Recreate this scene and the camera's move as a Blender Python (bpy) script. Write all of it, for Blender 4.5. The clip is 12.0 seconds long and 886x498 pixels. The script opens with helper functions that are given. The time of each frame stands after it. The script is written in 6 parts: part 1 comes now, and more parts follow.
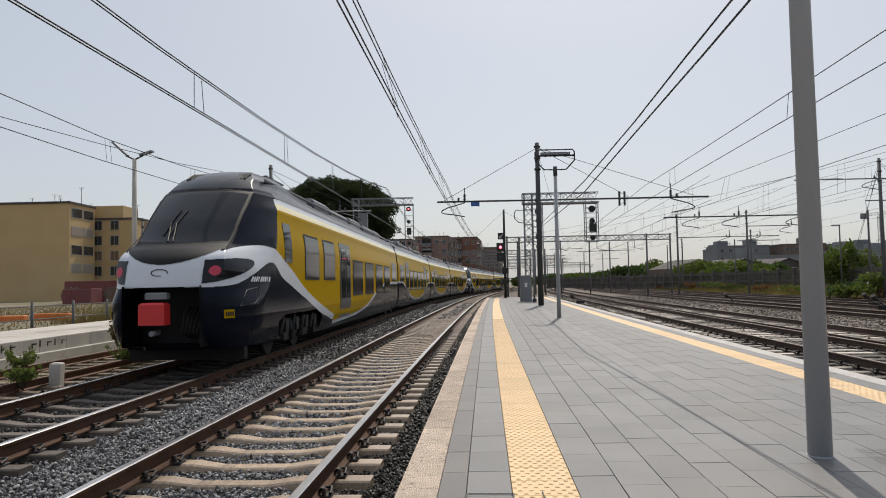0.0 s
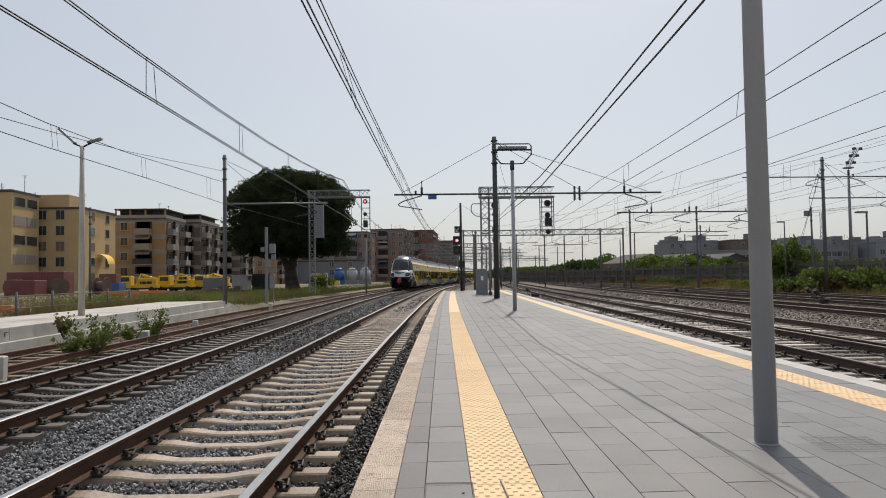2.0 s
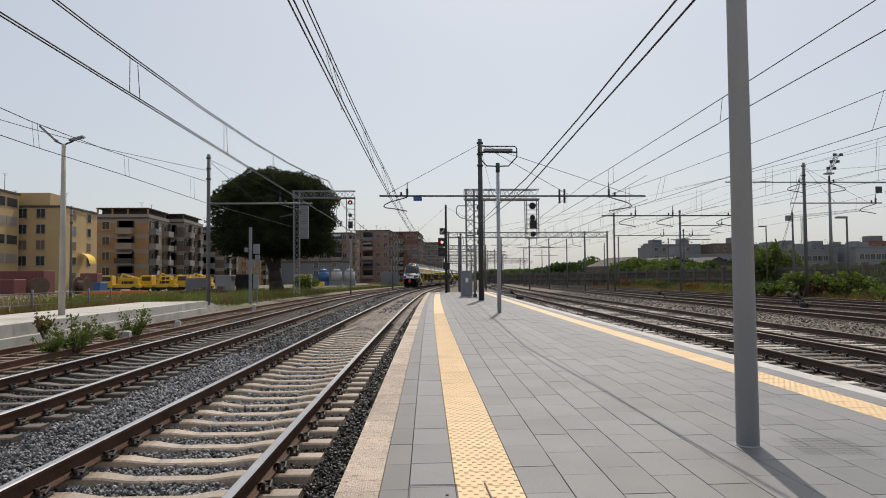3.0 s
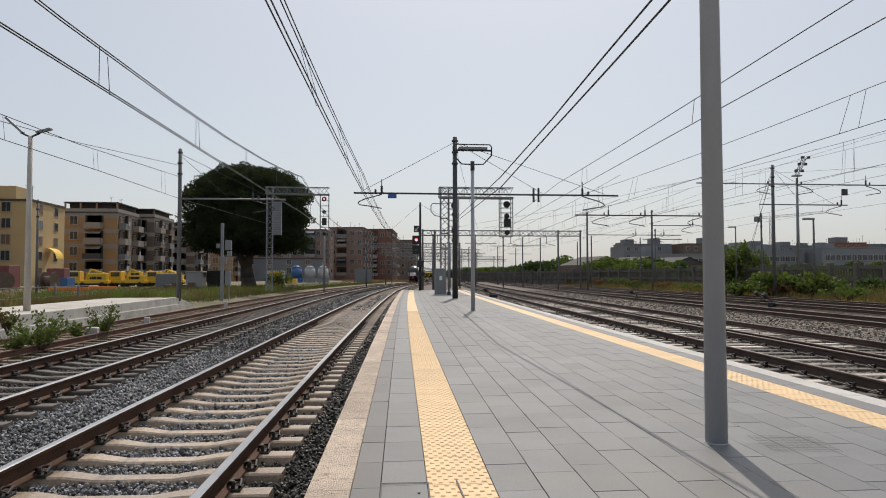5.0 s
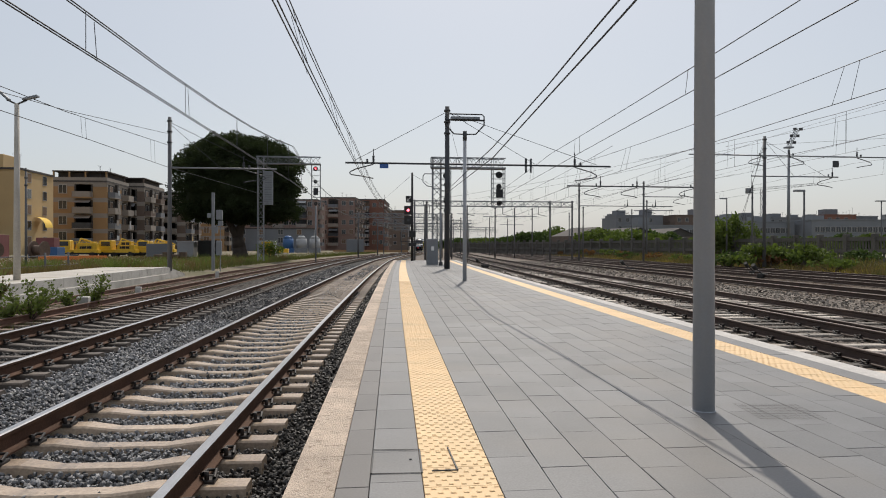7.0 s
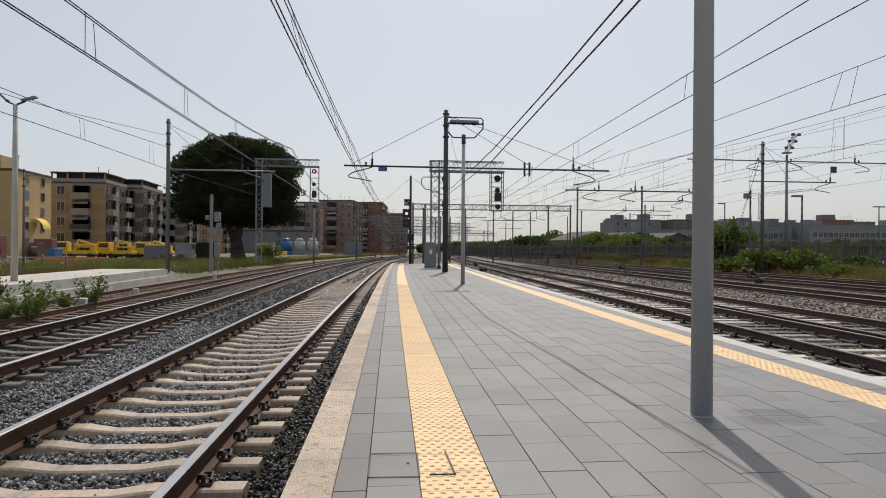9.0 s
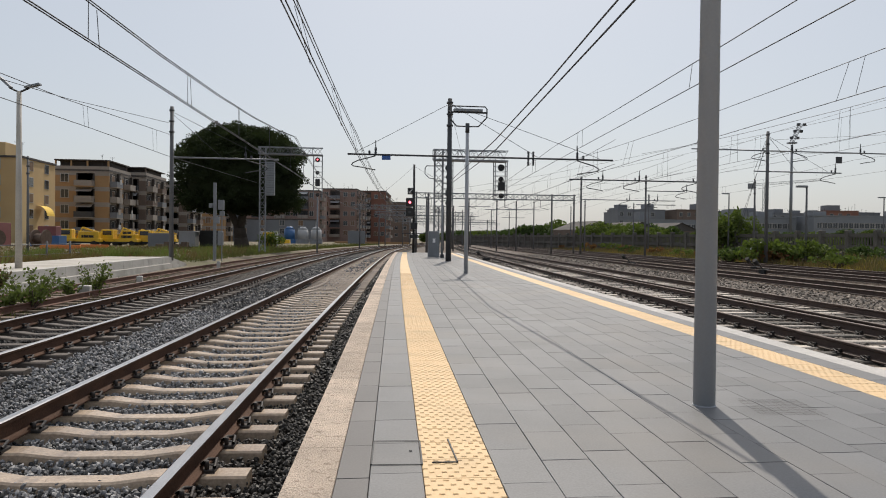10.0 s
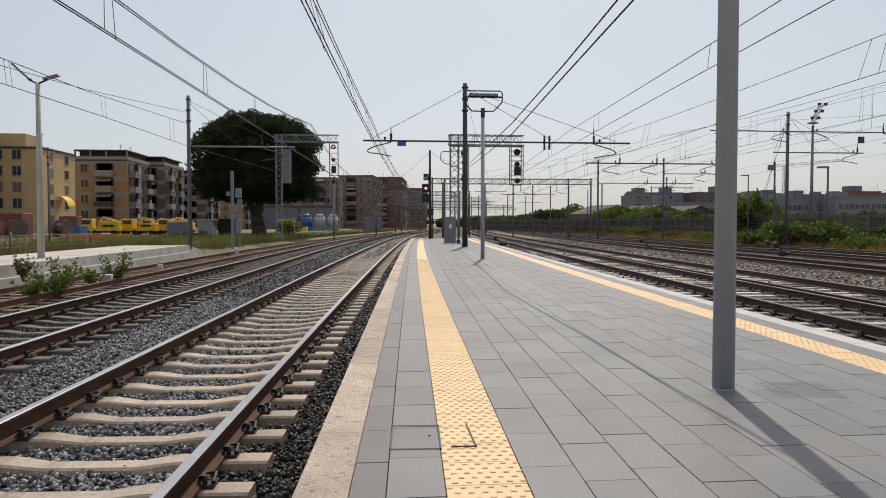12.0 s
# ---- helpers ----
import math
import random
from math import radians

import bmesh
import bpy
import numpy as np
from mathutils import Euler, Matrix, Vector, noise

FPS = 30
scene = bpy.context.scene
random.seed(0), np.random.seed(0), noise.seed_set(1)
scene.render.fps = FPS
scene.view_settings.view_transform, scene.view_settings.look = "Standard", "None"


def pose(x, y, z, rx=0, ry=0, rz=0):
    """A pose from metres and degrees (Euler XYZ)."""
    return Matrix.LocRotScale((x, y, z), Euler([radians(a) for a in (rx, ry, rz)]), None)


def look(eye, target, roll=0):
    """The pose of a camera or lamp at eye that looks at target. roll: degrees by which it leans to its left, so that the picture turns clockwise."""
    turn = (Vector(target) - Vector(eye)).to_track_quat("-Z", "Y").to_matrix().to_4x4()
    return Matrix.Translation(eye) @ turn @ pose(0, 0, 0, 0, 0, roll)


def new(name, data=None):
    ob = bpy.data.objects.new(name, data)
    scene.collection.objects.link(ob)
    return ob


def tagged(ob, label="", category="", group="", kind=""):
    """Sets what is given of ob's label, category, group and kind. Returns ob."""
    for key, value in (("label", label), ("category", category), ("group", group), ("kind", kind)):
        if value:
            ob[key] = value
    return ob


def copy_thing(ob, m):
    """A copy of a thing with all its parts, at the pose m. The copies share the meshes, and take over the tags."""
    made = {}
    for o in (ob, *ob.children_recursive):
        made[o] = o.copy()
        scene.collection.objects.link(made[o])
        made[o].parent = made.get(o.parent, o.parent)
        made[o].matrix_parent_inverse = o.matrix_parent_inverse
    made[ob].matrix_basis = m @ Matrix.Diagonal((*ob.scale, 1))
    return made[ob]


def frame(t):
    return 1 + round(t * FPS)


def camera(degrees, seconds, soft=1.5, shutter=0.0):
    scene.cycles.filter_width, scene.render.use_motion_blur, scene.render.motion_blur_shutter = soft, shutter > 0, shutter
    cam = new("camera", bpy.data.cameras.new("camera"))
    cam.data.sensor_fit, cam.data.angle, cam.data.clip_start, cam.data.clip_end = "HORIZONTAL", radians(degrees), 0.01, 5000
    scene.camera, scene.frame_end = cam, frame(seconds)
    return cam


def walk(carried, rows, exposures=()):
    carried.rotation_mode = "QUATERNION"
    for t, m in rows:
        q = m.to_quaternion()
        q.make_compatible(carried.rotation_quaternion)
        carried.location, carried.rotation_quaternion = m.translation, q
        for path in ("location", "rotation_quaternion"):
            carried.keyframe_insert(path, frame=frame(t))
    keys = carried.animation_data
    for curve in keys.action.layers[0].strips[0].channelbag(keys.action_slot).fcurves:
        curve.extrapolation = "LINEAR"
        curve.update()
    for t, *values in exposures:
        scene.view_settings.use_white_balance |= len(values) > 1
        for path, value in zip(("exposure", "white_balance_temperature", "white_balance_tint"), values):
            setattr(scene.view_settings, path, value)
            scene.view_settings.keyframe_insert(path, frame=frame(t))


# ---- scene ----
import itertools

cam = camera(64.19, 12.0, 1.0)
PATH = [
    (0.0, pose(0.029, -0.007, 1.419, 92.88, 1.13, 0.73)),
    (0.5, pose(0.026, -0.007, 1.413, 92.89, 1.26, -1.55)),
    (1.0, pose(0.021, -0.010, 1.406, 92.69, 1.20, -2.41)),
    (1.5, pose(0.013, -0.016, 1.406, 92.44, 1.06, -2.66)),
    (2.0, pose(0.004, -0.020, 1.410, 92.26, 0.87, -2.83)),
    (2.5, pose(0.002, -0.014, 1.408, 92.28, 0.70, -3.26)),
    (3.0, pose(-0.000, -0.015, 1.408, 92.39, 0.49, -4.07)),
    (5.0, pose(0.003, -0.002, 1.407, 92.20, 0.10, -6.18)),
    (5.5, pose(0.001, 0.007, 1.407, 91.69, 0.18, -6.32)),
    (6.0, pose(0.001, 0.014, 1.404, 90.83, 0.32, -6.42)),
    (6.5, pose(0.002, 0.006, 1.403, 90.04, 0.25, -6.58)),
    (7.0, pose(0.003, -0.006, 1.402, 89.81, -0.08, -6.84)),
    (9.0, pose(0.001, -0.001, 1.402, 90.08, -0.39, -6.99)),
    (9.5, pose(0.004, 0.003, 1.400, 89.77, -0.43, -6.94)),
    (10.0, pose(0.000, 0.003, 1.400, 89.19, -0.64, -6.73)),
    (10.5, pose(-0.001, 0.010, 1.399, 88.55, -0.81, -6.32)),
    (11.0, pose(-0.003, 0.006, 1.402, 88.15, -0.71, -5.86)),
    (11.5, pose(0.001, 0.005, 1.401, 88.06, -0.42, -5.53)),
    (12.0, pose(-0.000, 0.000, 1.400, 88.02, -0.00, -5.40)),
]
walk(cam, PATH)

# ---- world, sun, exposure ----
SUN_AZ, SUN_EL = 12.0, 52.0   # degrees right of +y, and above the ground
world = bpy.data.worlds.new("world")
scene.world = world
world.use_nodes = True
wn = world.node_tree.nodes
sky = wn.new("ShaderNodeTexSky")
sky.sky_type = 'NISHITA'
sky.sun_disc = False
sky.sun_elevation = radians(SUN_EL)
sky.sun_rotation = radians(SUN_AZ)
sky.dust_density = 2.5
sky.air_density = 1.0
sky.ozone_density = 1.0
haze = wn.new("ShaderNodeMix")   # thin even haze over the whole sky
haze.data_type = 'RGBA'
haze.inputs["Factor"].default_value = 0.62
for i in haze.inputs:
    if i.type == 'RGBA' and i.name == "B":
        i.default_value = (5.85, 6.15, 6.5, 1)
    if i.type == 'RGBA' and i.name == "A":
        world.node_tree.links.new(sky.outputs[0], i)
wn["Background"].inputs[1].default_value = 0.108
world.node_tree.links.new([o for o in haze.outputs if o.type == 'RGBA'][0], wn["Background"].inputs[0])
sun = new("sun", bpy.data.lights.new("sun", 'SUN'))
sun.data.energy = 3.4
sun.data.angle = radians(0.53)
sun.data.color = (1.0, 0.92, 0.81)
az, el = radians(SUN_AZ), radians(SUN_EL)
sun.matrix_world = look((0, 0, 60), (-math.sin(az) * 50, -math.cos(az) * 50, 60 - 50 * math.tan(el)))
scene.view_settings.exposure = 0.0


# ---- materials ----
def mat(name, col, rough=0.7, metal=0.0, var=0.25, scale=4.0, fine=60.0, bump=0.15, obj=0.0, dist=0.01, stain=None, spec=0.5):
    """A node material: base colour with coarse and fine variation, and fine relief."""
    m = bpy.data.materials.new(name)
    m.use_nodes = True
    n, ln = m.node_tree.nodes, m.node_tree.links
    b = n["Principled BSDF"]
    b.inputs["Roughness"].default_value = rough
    b.inputs["Metallic"].default_value = metal
    b.inputs["Specular IOR Level"].default_value = spec
    tc = n.new("ShaderNodeTexCoord")
    n1, n2 = n.new("ShaderNodeTexNoise"), n.new("ShaderNodeTexNoise")
    n1.inputs["Scale"].default_value, n1.inputs["Detail"].default_value = scale, 5
    n2.inputs["Scale"].default_value, n2.inputs["Detail"].default_value = fine, 3
    ln.new(tc.outputs["Object"], n1.inputs["Vector"])
    ln.new(tc.outputs["Object"], n2.inputs["Vector"])
    add = n.new("ShaderNodeMath")
    add.operation = 'ADD'
    ln.new(n1.outputs[0], add.inputs[0])
    ln.new(n2.outputs[0], add.inputs[1])
    last = add
    if obj:
        oi = n.new("ShaderNodeObjectInfo")
        mr = n.new("ShaderNodeMath")
        mr.operation = 'MULTIPLY_ADD'
        mr.inputs[1].default_value = obj
        ln.new(oi.outputs["Random"], mr.inputs[0])
        ln.new(add.outputs[0], mr.inputs[2])
        sub = n.new("ShaderNodeMath")
        sub.operation = 'SUBTRACT'
        sub.inputs[1].default_value = obj / 2
        ln.new(mr.outputs[0], sub.inputs[0])
        last = sub
    ramp = n.new("ShaderNodeMapRange")
    ramp.inputs["From Min"].default_value, ramp.inputs["From Max"].default_value = 0.6, 1.4
    ramp.inputs["To Min"].default_value, ramp.inputs["To Max"].default_value = 1 - var, 1 + var
    ln.new(last.outputs[0], ramp.inputs["Value"])
    mul = n.new("ShaderNodeVectorMath")
    mul.operation = 'SCALE'
    mul.inputs[0].default_value = col[:3]
    ln.new(ramp.outputs[0], mul.inputs["Scale"])
    out = mul.outputs[0]
    if stain:
        scol, sscale, lo, hi, amount = stain
        n3 = n.new("ShaderNodeTexNoise")
        n3.inputs["Scale"].default_value, n3.inputs["Detail"].default_value = sscale, 8
        ln.new(tc.outputs["Object"], n3.inputs["Vector"])
        mp = n.new("ShaderNodeMapRange")
        mp.inputs["From Min"].default_value, mp.inputs["From Max"].default_value = lo, hi
        mp.inputs["To Max"].default_value = amount
        ln.new(n3.outputs[0], mp.inputs["Value"])
        mix = n.new("ShaderNodeMix")
        mix.data_type = 'RGBA'
        mix.inputs["B"].default_value = (*scol, 1)
        for i in mix.inputs:
            if i.type == 'RGBA' and i.name == "A":
                ln.new(out, i)
            if i.type == 'RGBA' and i.name == "B":
                i.default_value = (*scol, 1)
        ln.new(mp.outputs[0], mix.inputs[0])
        out = [o for o in mix.outputs if o.type == 'RGBA'][0]
    ln.new(out, b.inputs["Base Color"])
    if bump:
        bp = n.new("ShaderNodeBump")
        bp.inputs["Strength"].default_value = bump
        bp.inputs["Distance"].default_value = dist
        ln.new(add.outputs[0], bp.inputs["Height"])
        ln.new(bp.outputs[0], b.inputs["Normal"])
    return m


def glow(name, col, strength):
    m = bpy.data.materials.new(name)
    m.use_nodes = True
    b = m.node_tree.nodes["Principled BSDF"]
    b.inputs["Base Color"].default_value = (*col, 1)
    b.inputs["Emission Color"].default_value = (*col, 1)
    b.inputs["Emission Strength"].default_value = strength
    return m


def leafy(name, col, var=0.5):
    m = mat(name, col, 0.8, 0, var, 0.5, 9.0, 0, spec=0.15)
    n, ln = m.node_tree.nodes, m.node_tree.links
    b = n["Principled BSDF"]
    tr = n.new("ShaderNodeBsdfTranslucent")
    tr.inputs[0].default_value = (col[0] * 1.3, col[1] * 1.5, col[2] * 0.8, 1)
    mx = n.new("ShaderNodeMixShader")
    mx.inputs[0].default_value = 0.3
    ln.new(b.outputs[0], mx.inputs[1])
    ln.new(tr.outputs[0], mx.inputs[2])
    ln.new(mx.outputs[0], n["Material Output"].inputs[0])
    return m


M_TILE = mat("grey_tile", (0.122, 0.1215, 0.124), 0.5, 0, 0.28, 1.5, 90, 0.12, 0.5, 0.003, ((0.155, 0.14, 0.125), 0.9, 0.48, 0.72, 0.6))
M_TILE_DARK = mat("dark_grey_tile", (0.10, 0.092, 0.088), 0.5, 0, 0.18, 1.5, 90, 0.12, 0.5, 0.003)
M_JOINT = mat("joint_mortar", (0.14, 0.133, 0.128), 0.9, 0, 0.3, 3, 60, 0.2)
M_TACTILE = mat("yellow_tactile", (0.67, 0.465, 0.245), 0.6, 0, 0.12, 1.2, 40, 0.1, 0.3, 0.003, ((0.45, 0.33, 0.18), 2.5, 0.52, 0.8, 0.55))
M_STONE = mat("kerb_stone", (0.50, 0.405, 0.325), 0.85, 0, 0.3, 5, 110, 0.9, 0.4, 0.02, ((0.22, 0.165, 0.12), 26, 0.57, 0.68, 0.7))
M_STONE_W = mat("white_kerb", (0.44, 0.42, 0.40), 0.8, 0, 0.2, 3, 45, 0.3, 0.3, 0.01)
M_PLATWALL = mat("platform_wall", (0.35, 0.32, 0.28), 0.9, 0, 0.3, 1, 30, 0.4)
M_RAILTOP = mat("worn_rail_top", (0.55, 0.53, 0.52), 0.28, 1.0, 0.15, 3, 80, 0.05)
M_RAIL = mat("rusty_rail", (0.075, 0.038, 0.023), 0.8, 0.0, 0.4, 3, 60, 0.3, spec=0.2)
M_RAILRED = mat("red_rust_rail", (0.115, 0.055, 0.036), 0.8, 0.1, 0.4, 3, 60, 0.3)
M_RAILOLD = mat("old_rusty_rail", (0.055, 0.034, 0.026), 0.7, 0.1, 0.4, 3, 60, 0.3)
M_SLEEPER = mat("concrete_sleeper", (0.45, 0.35, 0.26), 0.27, 0, 0.35, 3, 40, 0.35, 0.5, 0.008, ((0.22, 0.17, 0.13), 6, 0.48, 0.75, 0.7))
M_SLEEPER_W = mat("weathered_sleeper", (0.32, 0.285, 0.25), 0.85, 0, 0.75, 2, 40, 0.4, 1.6)
M_TIMBER = mat("timber_sleeper", (0.16, 0.12, 0.09), 0.9, 0, 0.4, 2, 40, 0.4, 0.8)
M_CLIP = mat("fastening_steel", (0.035, 0.03, 0.028), 0.6, 0.3, 0.4, 10, 60, 0.2)
# bed colour taken almost to black to paint the shadows between the stones
M_BALLAST_SHADE = mat("shade_black_ballast_bed", (0.009, 0.008, 0.007), 0.9, 0, 0.6, 18, 40, 1.0, 0, 0.03, ((0.018, 0.014, 0.012), 0.5, 0.45, 0.7, 0.6))
M_GROUND_R = mat("yard_gravel", (0.125, 0.10, 0.081), 0.95, 0, 0.45, 9, 26, 0.8, 0, 0.04, ((0.14, 0.12, 0.10), 0.25, 0.45, 0.7, 0.7))
M_GROUND = mat("dry_ground", (0.18, 0.145, 0.10), 0.95, 0, 0.4, 0.6, 8, 0.5, 0, 0.05, ((0.085, 0.09, 0.035), 0.12, 0.42, 0.6, 0.7))
M_GALV = mat("galvanised_steel", (0.20, 0.21, 0.225), 0.5, 0.4, 0.15, 3, 50, 0.05)
M_POLE = mat("grey_painted_pole", (0.355, 0.37, 0.395), 0.45, 0.0, 0.06, 2, 60, 0.05)
M_MAST = mat("dark_mast_steel", (0.055, 0.058, 0.064), 0.6, 0.3, 0.25, 2, 50, 0.1)
M_MASTG = mat("concrete_mast", (0.115, 0.115, 0.12), 0.75, 0.1, 0.2, 2, 40, 0.15)
M_WIRE = mat("dark_wire", (0.045, 0.045, 0.05), 0.5, 0.4, 0.2, 2, 50, 0)
M_BLACK = mat("black_signal_board", (0.012, 0.012, 0.013), 0.5, 0, 0.3, 5, 50, 0.05)
M_WHITEP = mat("white_paint", (0.75, 0.75, 0.74), 0.5, 0, 0.08, 3, 50, 0.05)
M_BLUE = mat("blue_plate", (0.03, 0.10, 0.33), 0.4, 0, 0.1, 3, 50, 0)
M_REDLAMP = glow("red_signal_lamp", (1.0, 0.10, 0.13), 6.0)
M_TAIL = glow("tail_lamp", (0.36, 0.03, 0.06), 0.16)
M_CONC = mat("pale_concrete", (0.46, 0.44, 0.41), 0.85, 0, 0.2, 1, 25, 0.3, 0.2, 0.01, ((0.22, 0.20, 0.18), 1.2, 0.5, 0.7, 0.6))
M_CONC_TOP = mat("old_platform_top", (0.44, 0.41, 0.37), 0.9, 0, 0.2, 1, 25, 0.3, 0, 0.01, ((0.3, 0.27, 0.2), 0.8, 0.5, 0.7, 0.6))


# ---- mesh helpers ----
class Shape:
    """Gathers boxes, tubes and sheets into one mesh."""

    def __init__(self):
        self.v, self.f, self.s, self.mi = [], [], [], []

    def quad(self, pts, smooth=False, mi=0):
        k = len(self.v)
        self.v += [tuple(p) for p in pts]
        self.f.append(tuple(range(k, k + len(pts))))
        self.s.append(smooth)
        self.mi.append(mi)
        return self

    def box(self, x0, x1, y0, y1, z0, z1, mi=0, bev=0.0, m=None):
        if bev:
            pts = []
            for z, i in ((z0, 0), (z1 - bev, 0), (z1, bev)):
                pts += [(x0 + i, y0 + i, z), (x1 - i, y0 + i, z), (x1 - i, y1 - i, z), (x0 + i, y1 - i, z)]
            k = len(self.v)
            fs = [(0, 3, 2, 1), (8, 9, 10, 11)]
            for r in (0, 4):
                for j in range(4):
                    a, b = r + j, r + (j + 1) % 4
                    fs.append((a, b, b + 4, a + 4))
        else:
            pts = [(x0, y0, z0), (x1, y0, z0), (x1, y1, z0), (x0, y1, z0), (x0, y0, z1), (x1, y0, z1), (x1, y1, z1), (x0, y1, z1)]
            fs = [(0, 3, 2, 1), (4, 5, 6, 7), (0, 1, 5, 4), (1, 2, 6, 5), (2, 3, 7, 6), (3, 0, 4, 7)]
        k = len(self.v)
        if m is not None:
            pts = [tuple(m @ Vector(p)) for p in pts]
        self.v += pts
        for f in fs:
            self.f.append(tuple(k + i for i in f))
            self.s.append(False)
            self.mi.append(mi)
        return self

    def tube(self, p, q, r, r2=None, n=8, caps=True, mi=0):
        p, q = Vector(p), Vector(q)
        r2 = r if r2 is None else r2
        d = (q - p).normalized()
        a = d.orthogonal().normalized()
        b = d.cross(a)
        k = len(self.v)
        for c, rr in ((p, r), (q, r2)):
            for i in range(n):
                t = 2 * math.pi * i / n
                self.v.append(tuple(c + (a * math.cos(t) + b * math.sin(t)) * rr))
        for i in range(n):
            j = (i + 1) % n
            self.f.append((k + i, k + j, k + n + j, k + n + i))
            self.s.append(n > 5)
            self.mi.append(mi)
        if caps:
            self.f += [tuple(k + i for i in reversed(range(n))), tuple(k + n + i for i in range(n))]
            self.s += [False, False]
            self.mi += [mi, mi]
        return self

    def path(self, pts, r, n=6, mi=0):
        pts = [Vector(p) for p in pts]
        k = len(self.v)
        ref = None
        for i, p in enumerate(pts):
            d = (pts[min(i + 1, len(pts) - 1)] - pts[max(i - 1, 0)]).normalized()
            if ref is None or abs(ref.dot(d)) > 0.98:
                ref = d.orthogonal().normalized()
            a = (ref - d * ref.dot(d)).normalized()
            ref = a
            b = d.cross(a)
            self.v += [tuple(p + (a * math.cos(2 * math.pi * j / n) + b * math.sin(2 * math.pi * j / n)) * r) for j in range(n)]
        for i in range(len(pts) - 1):
            for j in range(n):
                u = k + i * n
                self.f.append((u + j, u + (j + 1) % n, u + n + (j + 1) % n, u + n + j))
                self.s.append(True)
                self.mi.append(mi)
        return self

    def bar(self, p, q, w, mi=0):
        return self.tube(p, q, w * 0.7, n=4, mi=mi)

    def grid(self, rows, smooth=True, mi=0):
        k, w = len(self.v), len(rows[0])
        for r in rows:
            self.v += [tuple(p) for p in r]
        for i in range(len(rows) - 1):
            for j in range(w - 1):
                a = k + i * w + j
                self.f.append((a, a + 1, a + w + 1, a + w))
                self.s.append(smooth)
                self.mi.append(mi)
        return self

    def mesh(self, name, mats):
        me = bpy.data.meshes.new(name)
        me.from_pydata(self.v, [], self.f)
        mats = mats if isinstance(mats, (list, tuple)) else [mats]
        for m in mats:
            me.materials.append(m)
        me.polygons.foreach_set("use_smooth", self.s)
        me.polygons.foreach_set("material_index", self.mi)
        me.update()
        return me

    def put(self, name, mats, parent=None, label="", at=None):
        ob = new(name, self.mesh(name, mats))
        if parent:
            ob.parent = parent
        if at is not None:
            ob.matrix_basis = at
        if label:
            tagged(ob, label)
        return ob


def base(name, x, y, z, rz=0, label="", category="", group="", kind=""):
    """The empty at a thing's base that carries its parts."""
    ob = new(name)
    ob.matrix_basis = pose(x, y, z, 0, 0, rz)
    return tagged(ob, label, category, group, kind)


def lattice(sh, p, q, w, r, cells, up=(0, 0, 1)):
    """A square lattice girder between p and q, w wide."""
    p, q = Vector(p), Vector(q)
    d = (q - p).normalized()
    a = d.cross(Vector(up))
    if a.length < 0.1:
        a = d.cross(Vector((0, 1, 0)))
    a.normalize()
    b = d.cross(a)
    cs = [(a * i + b * j) * (w / 2) for i, j in ((-1, -1), (1, -1), (1, 1), (-1, 1))]
    for c in cs:
        sh.bar(p + c, q + c, r)
    for k in range(cells):
        u, v = p.lerp(q, k / cells), p.lerp(q, (k + 1) / cells)
        for i in range(4):
            c, e = cs[i], cs[(i + 1) % 4]
            if k % 2:
                c, e = e, c
            sh.bar(u + c, v + e, r * 0.6)
            if k % 2 == 0:
                sh.bar(u + c, u + e, r * 0.6)
    return sh


# ---- the lines of the tracks ----
def t2(y):
    return -5.3 + 0.034 * y + 0.0006 * max(0.0, min(y, 125) - 30) ** 2 + (0.114 * (y - 125) if y > 125 else 0)


def t1(y):
    if y < 60:
        return -2.12 + 0.046 * y + 0.00022 * y * y
    return t2(y) + 4.15


def t3(y):
    return t2(y) - 3.65


def t4(y):
    return 6.25 + 0.066 * y + 0.00015 * y * y + 0.845


def t5(y):
    return t4(y) + 2.0


def t6(y):
    return t4(y) + 7.6


def t7(y):
    return t4(y) + 12.6 - 0.02 * y


def t8(y):
    return t4(y) + 16.6 - 0.02 * y


def edge_l(y):
    return t1(y) + 1.65


def edge_r(y):
    return edge_l(y) + 4.65 + 0.006 * y


PZ = 0.32        # platform top above the rail tops
HALF = 0.81      # half the distance between the rail heads
STEPS = [-6 + 1.0 * i for i in range(60)] + [54 + 4.0 * i for i in range(50)]


def rail(track, curve, side, z, worn, y0=-6, y1=250):
    """One rail, swept along its track: foot, web and head."""
    prof = [(-0.07, -0.17), (-0.07, -0.155), (-0.012, -0.135), (-0.01, -0.05), (-0.034, -0.035), (-0.036, -0.008), (-0.026, 0),
            (0.026, 0), (0.036, -0.008), (0.034, -0.035), (0.01, -0.05), (0.012, -0.135), (0.07, -0.155), (0.07, -0.17)]
    ys = [y for y in STEPS if y0 <= y <= y1]
    body, top = Shape(), Shape()
    rows = [[(curve(y) + side * HALF + px, y, z + pz) for px, pz in prof] for y in ys]
    body.grid(rows, smooth=False)
    if worn:
        k = 13
        body.mi = [1 if (i % k) in (5, 6, 7) else 0 for i in range(len(body.f))]
        ob = body.put("rail", [M_RAIL, M_RAILTOP], track)
    else:
        body.mi = [1 if (i % 13) == 6 else 0 for i in range(len(body.f))]
        ob = body.put("rail", [M_RAILRED if curve is t3 else M_RAILOLD, M_RAILOLDTOP], track)
    return ob


M_RAILOLDTOP = mat("dull_rail_top", (0.16, 0.12, 0.10), 0.5, 0.5, 0.3, 3, 60, 0.1)


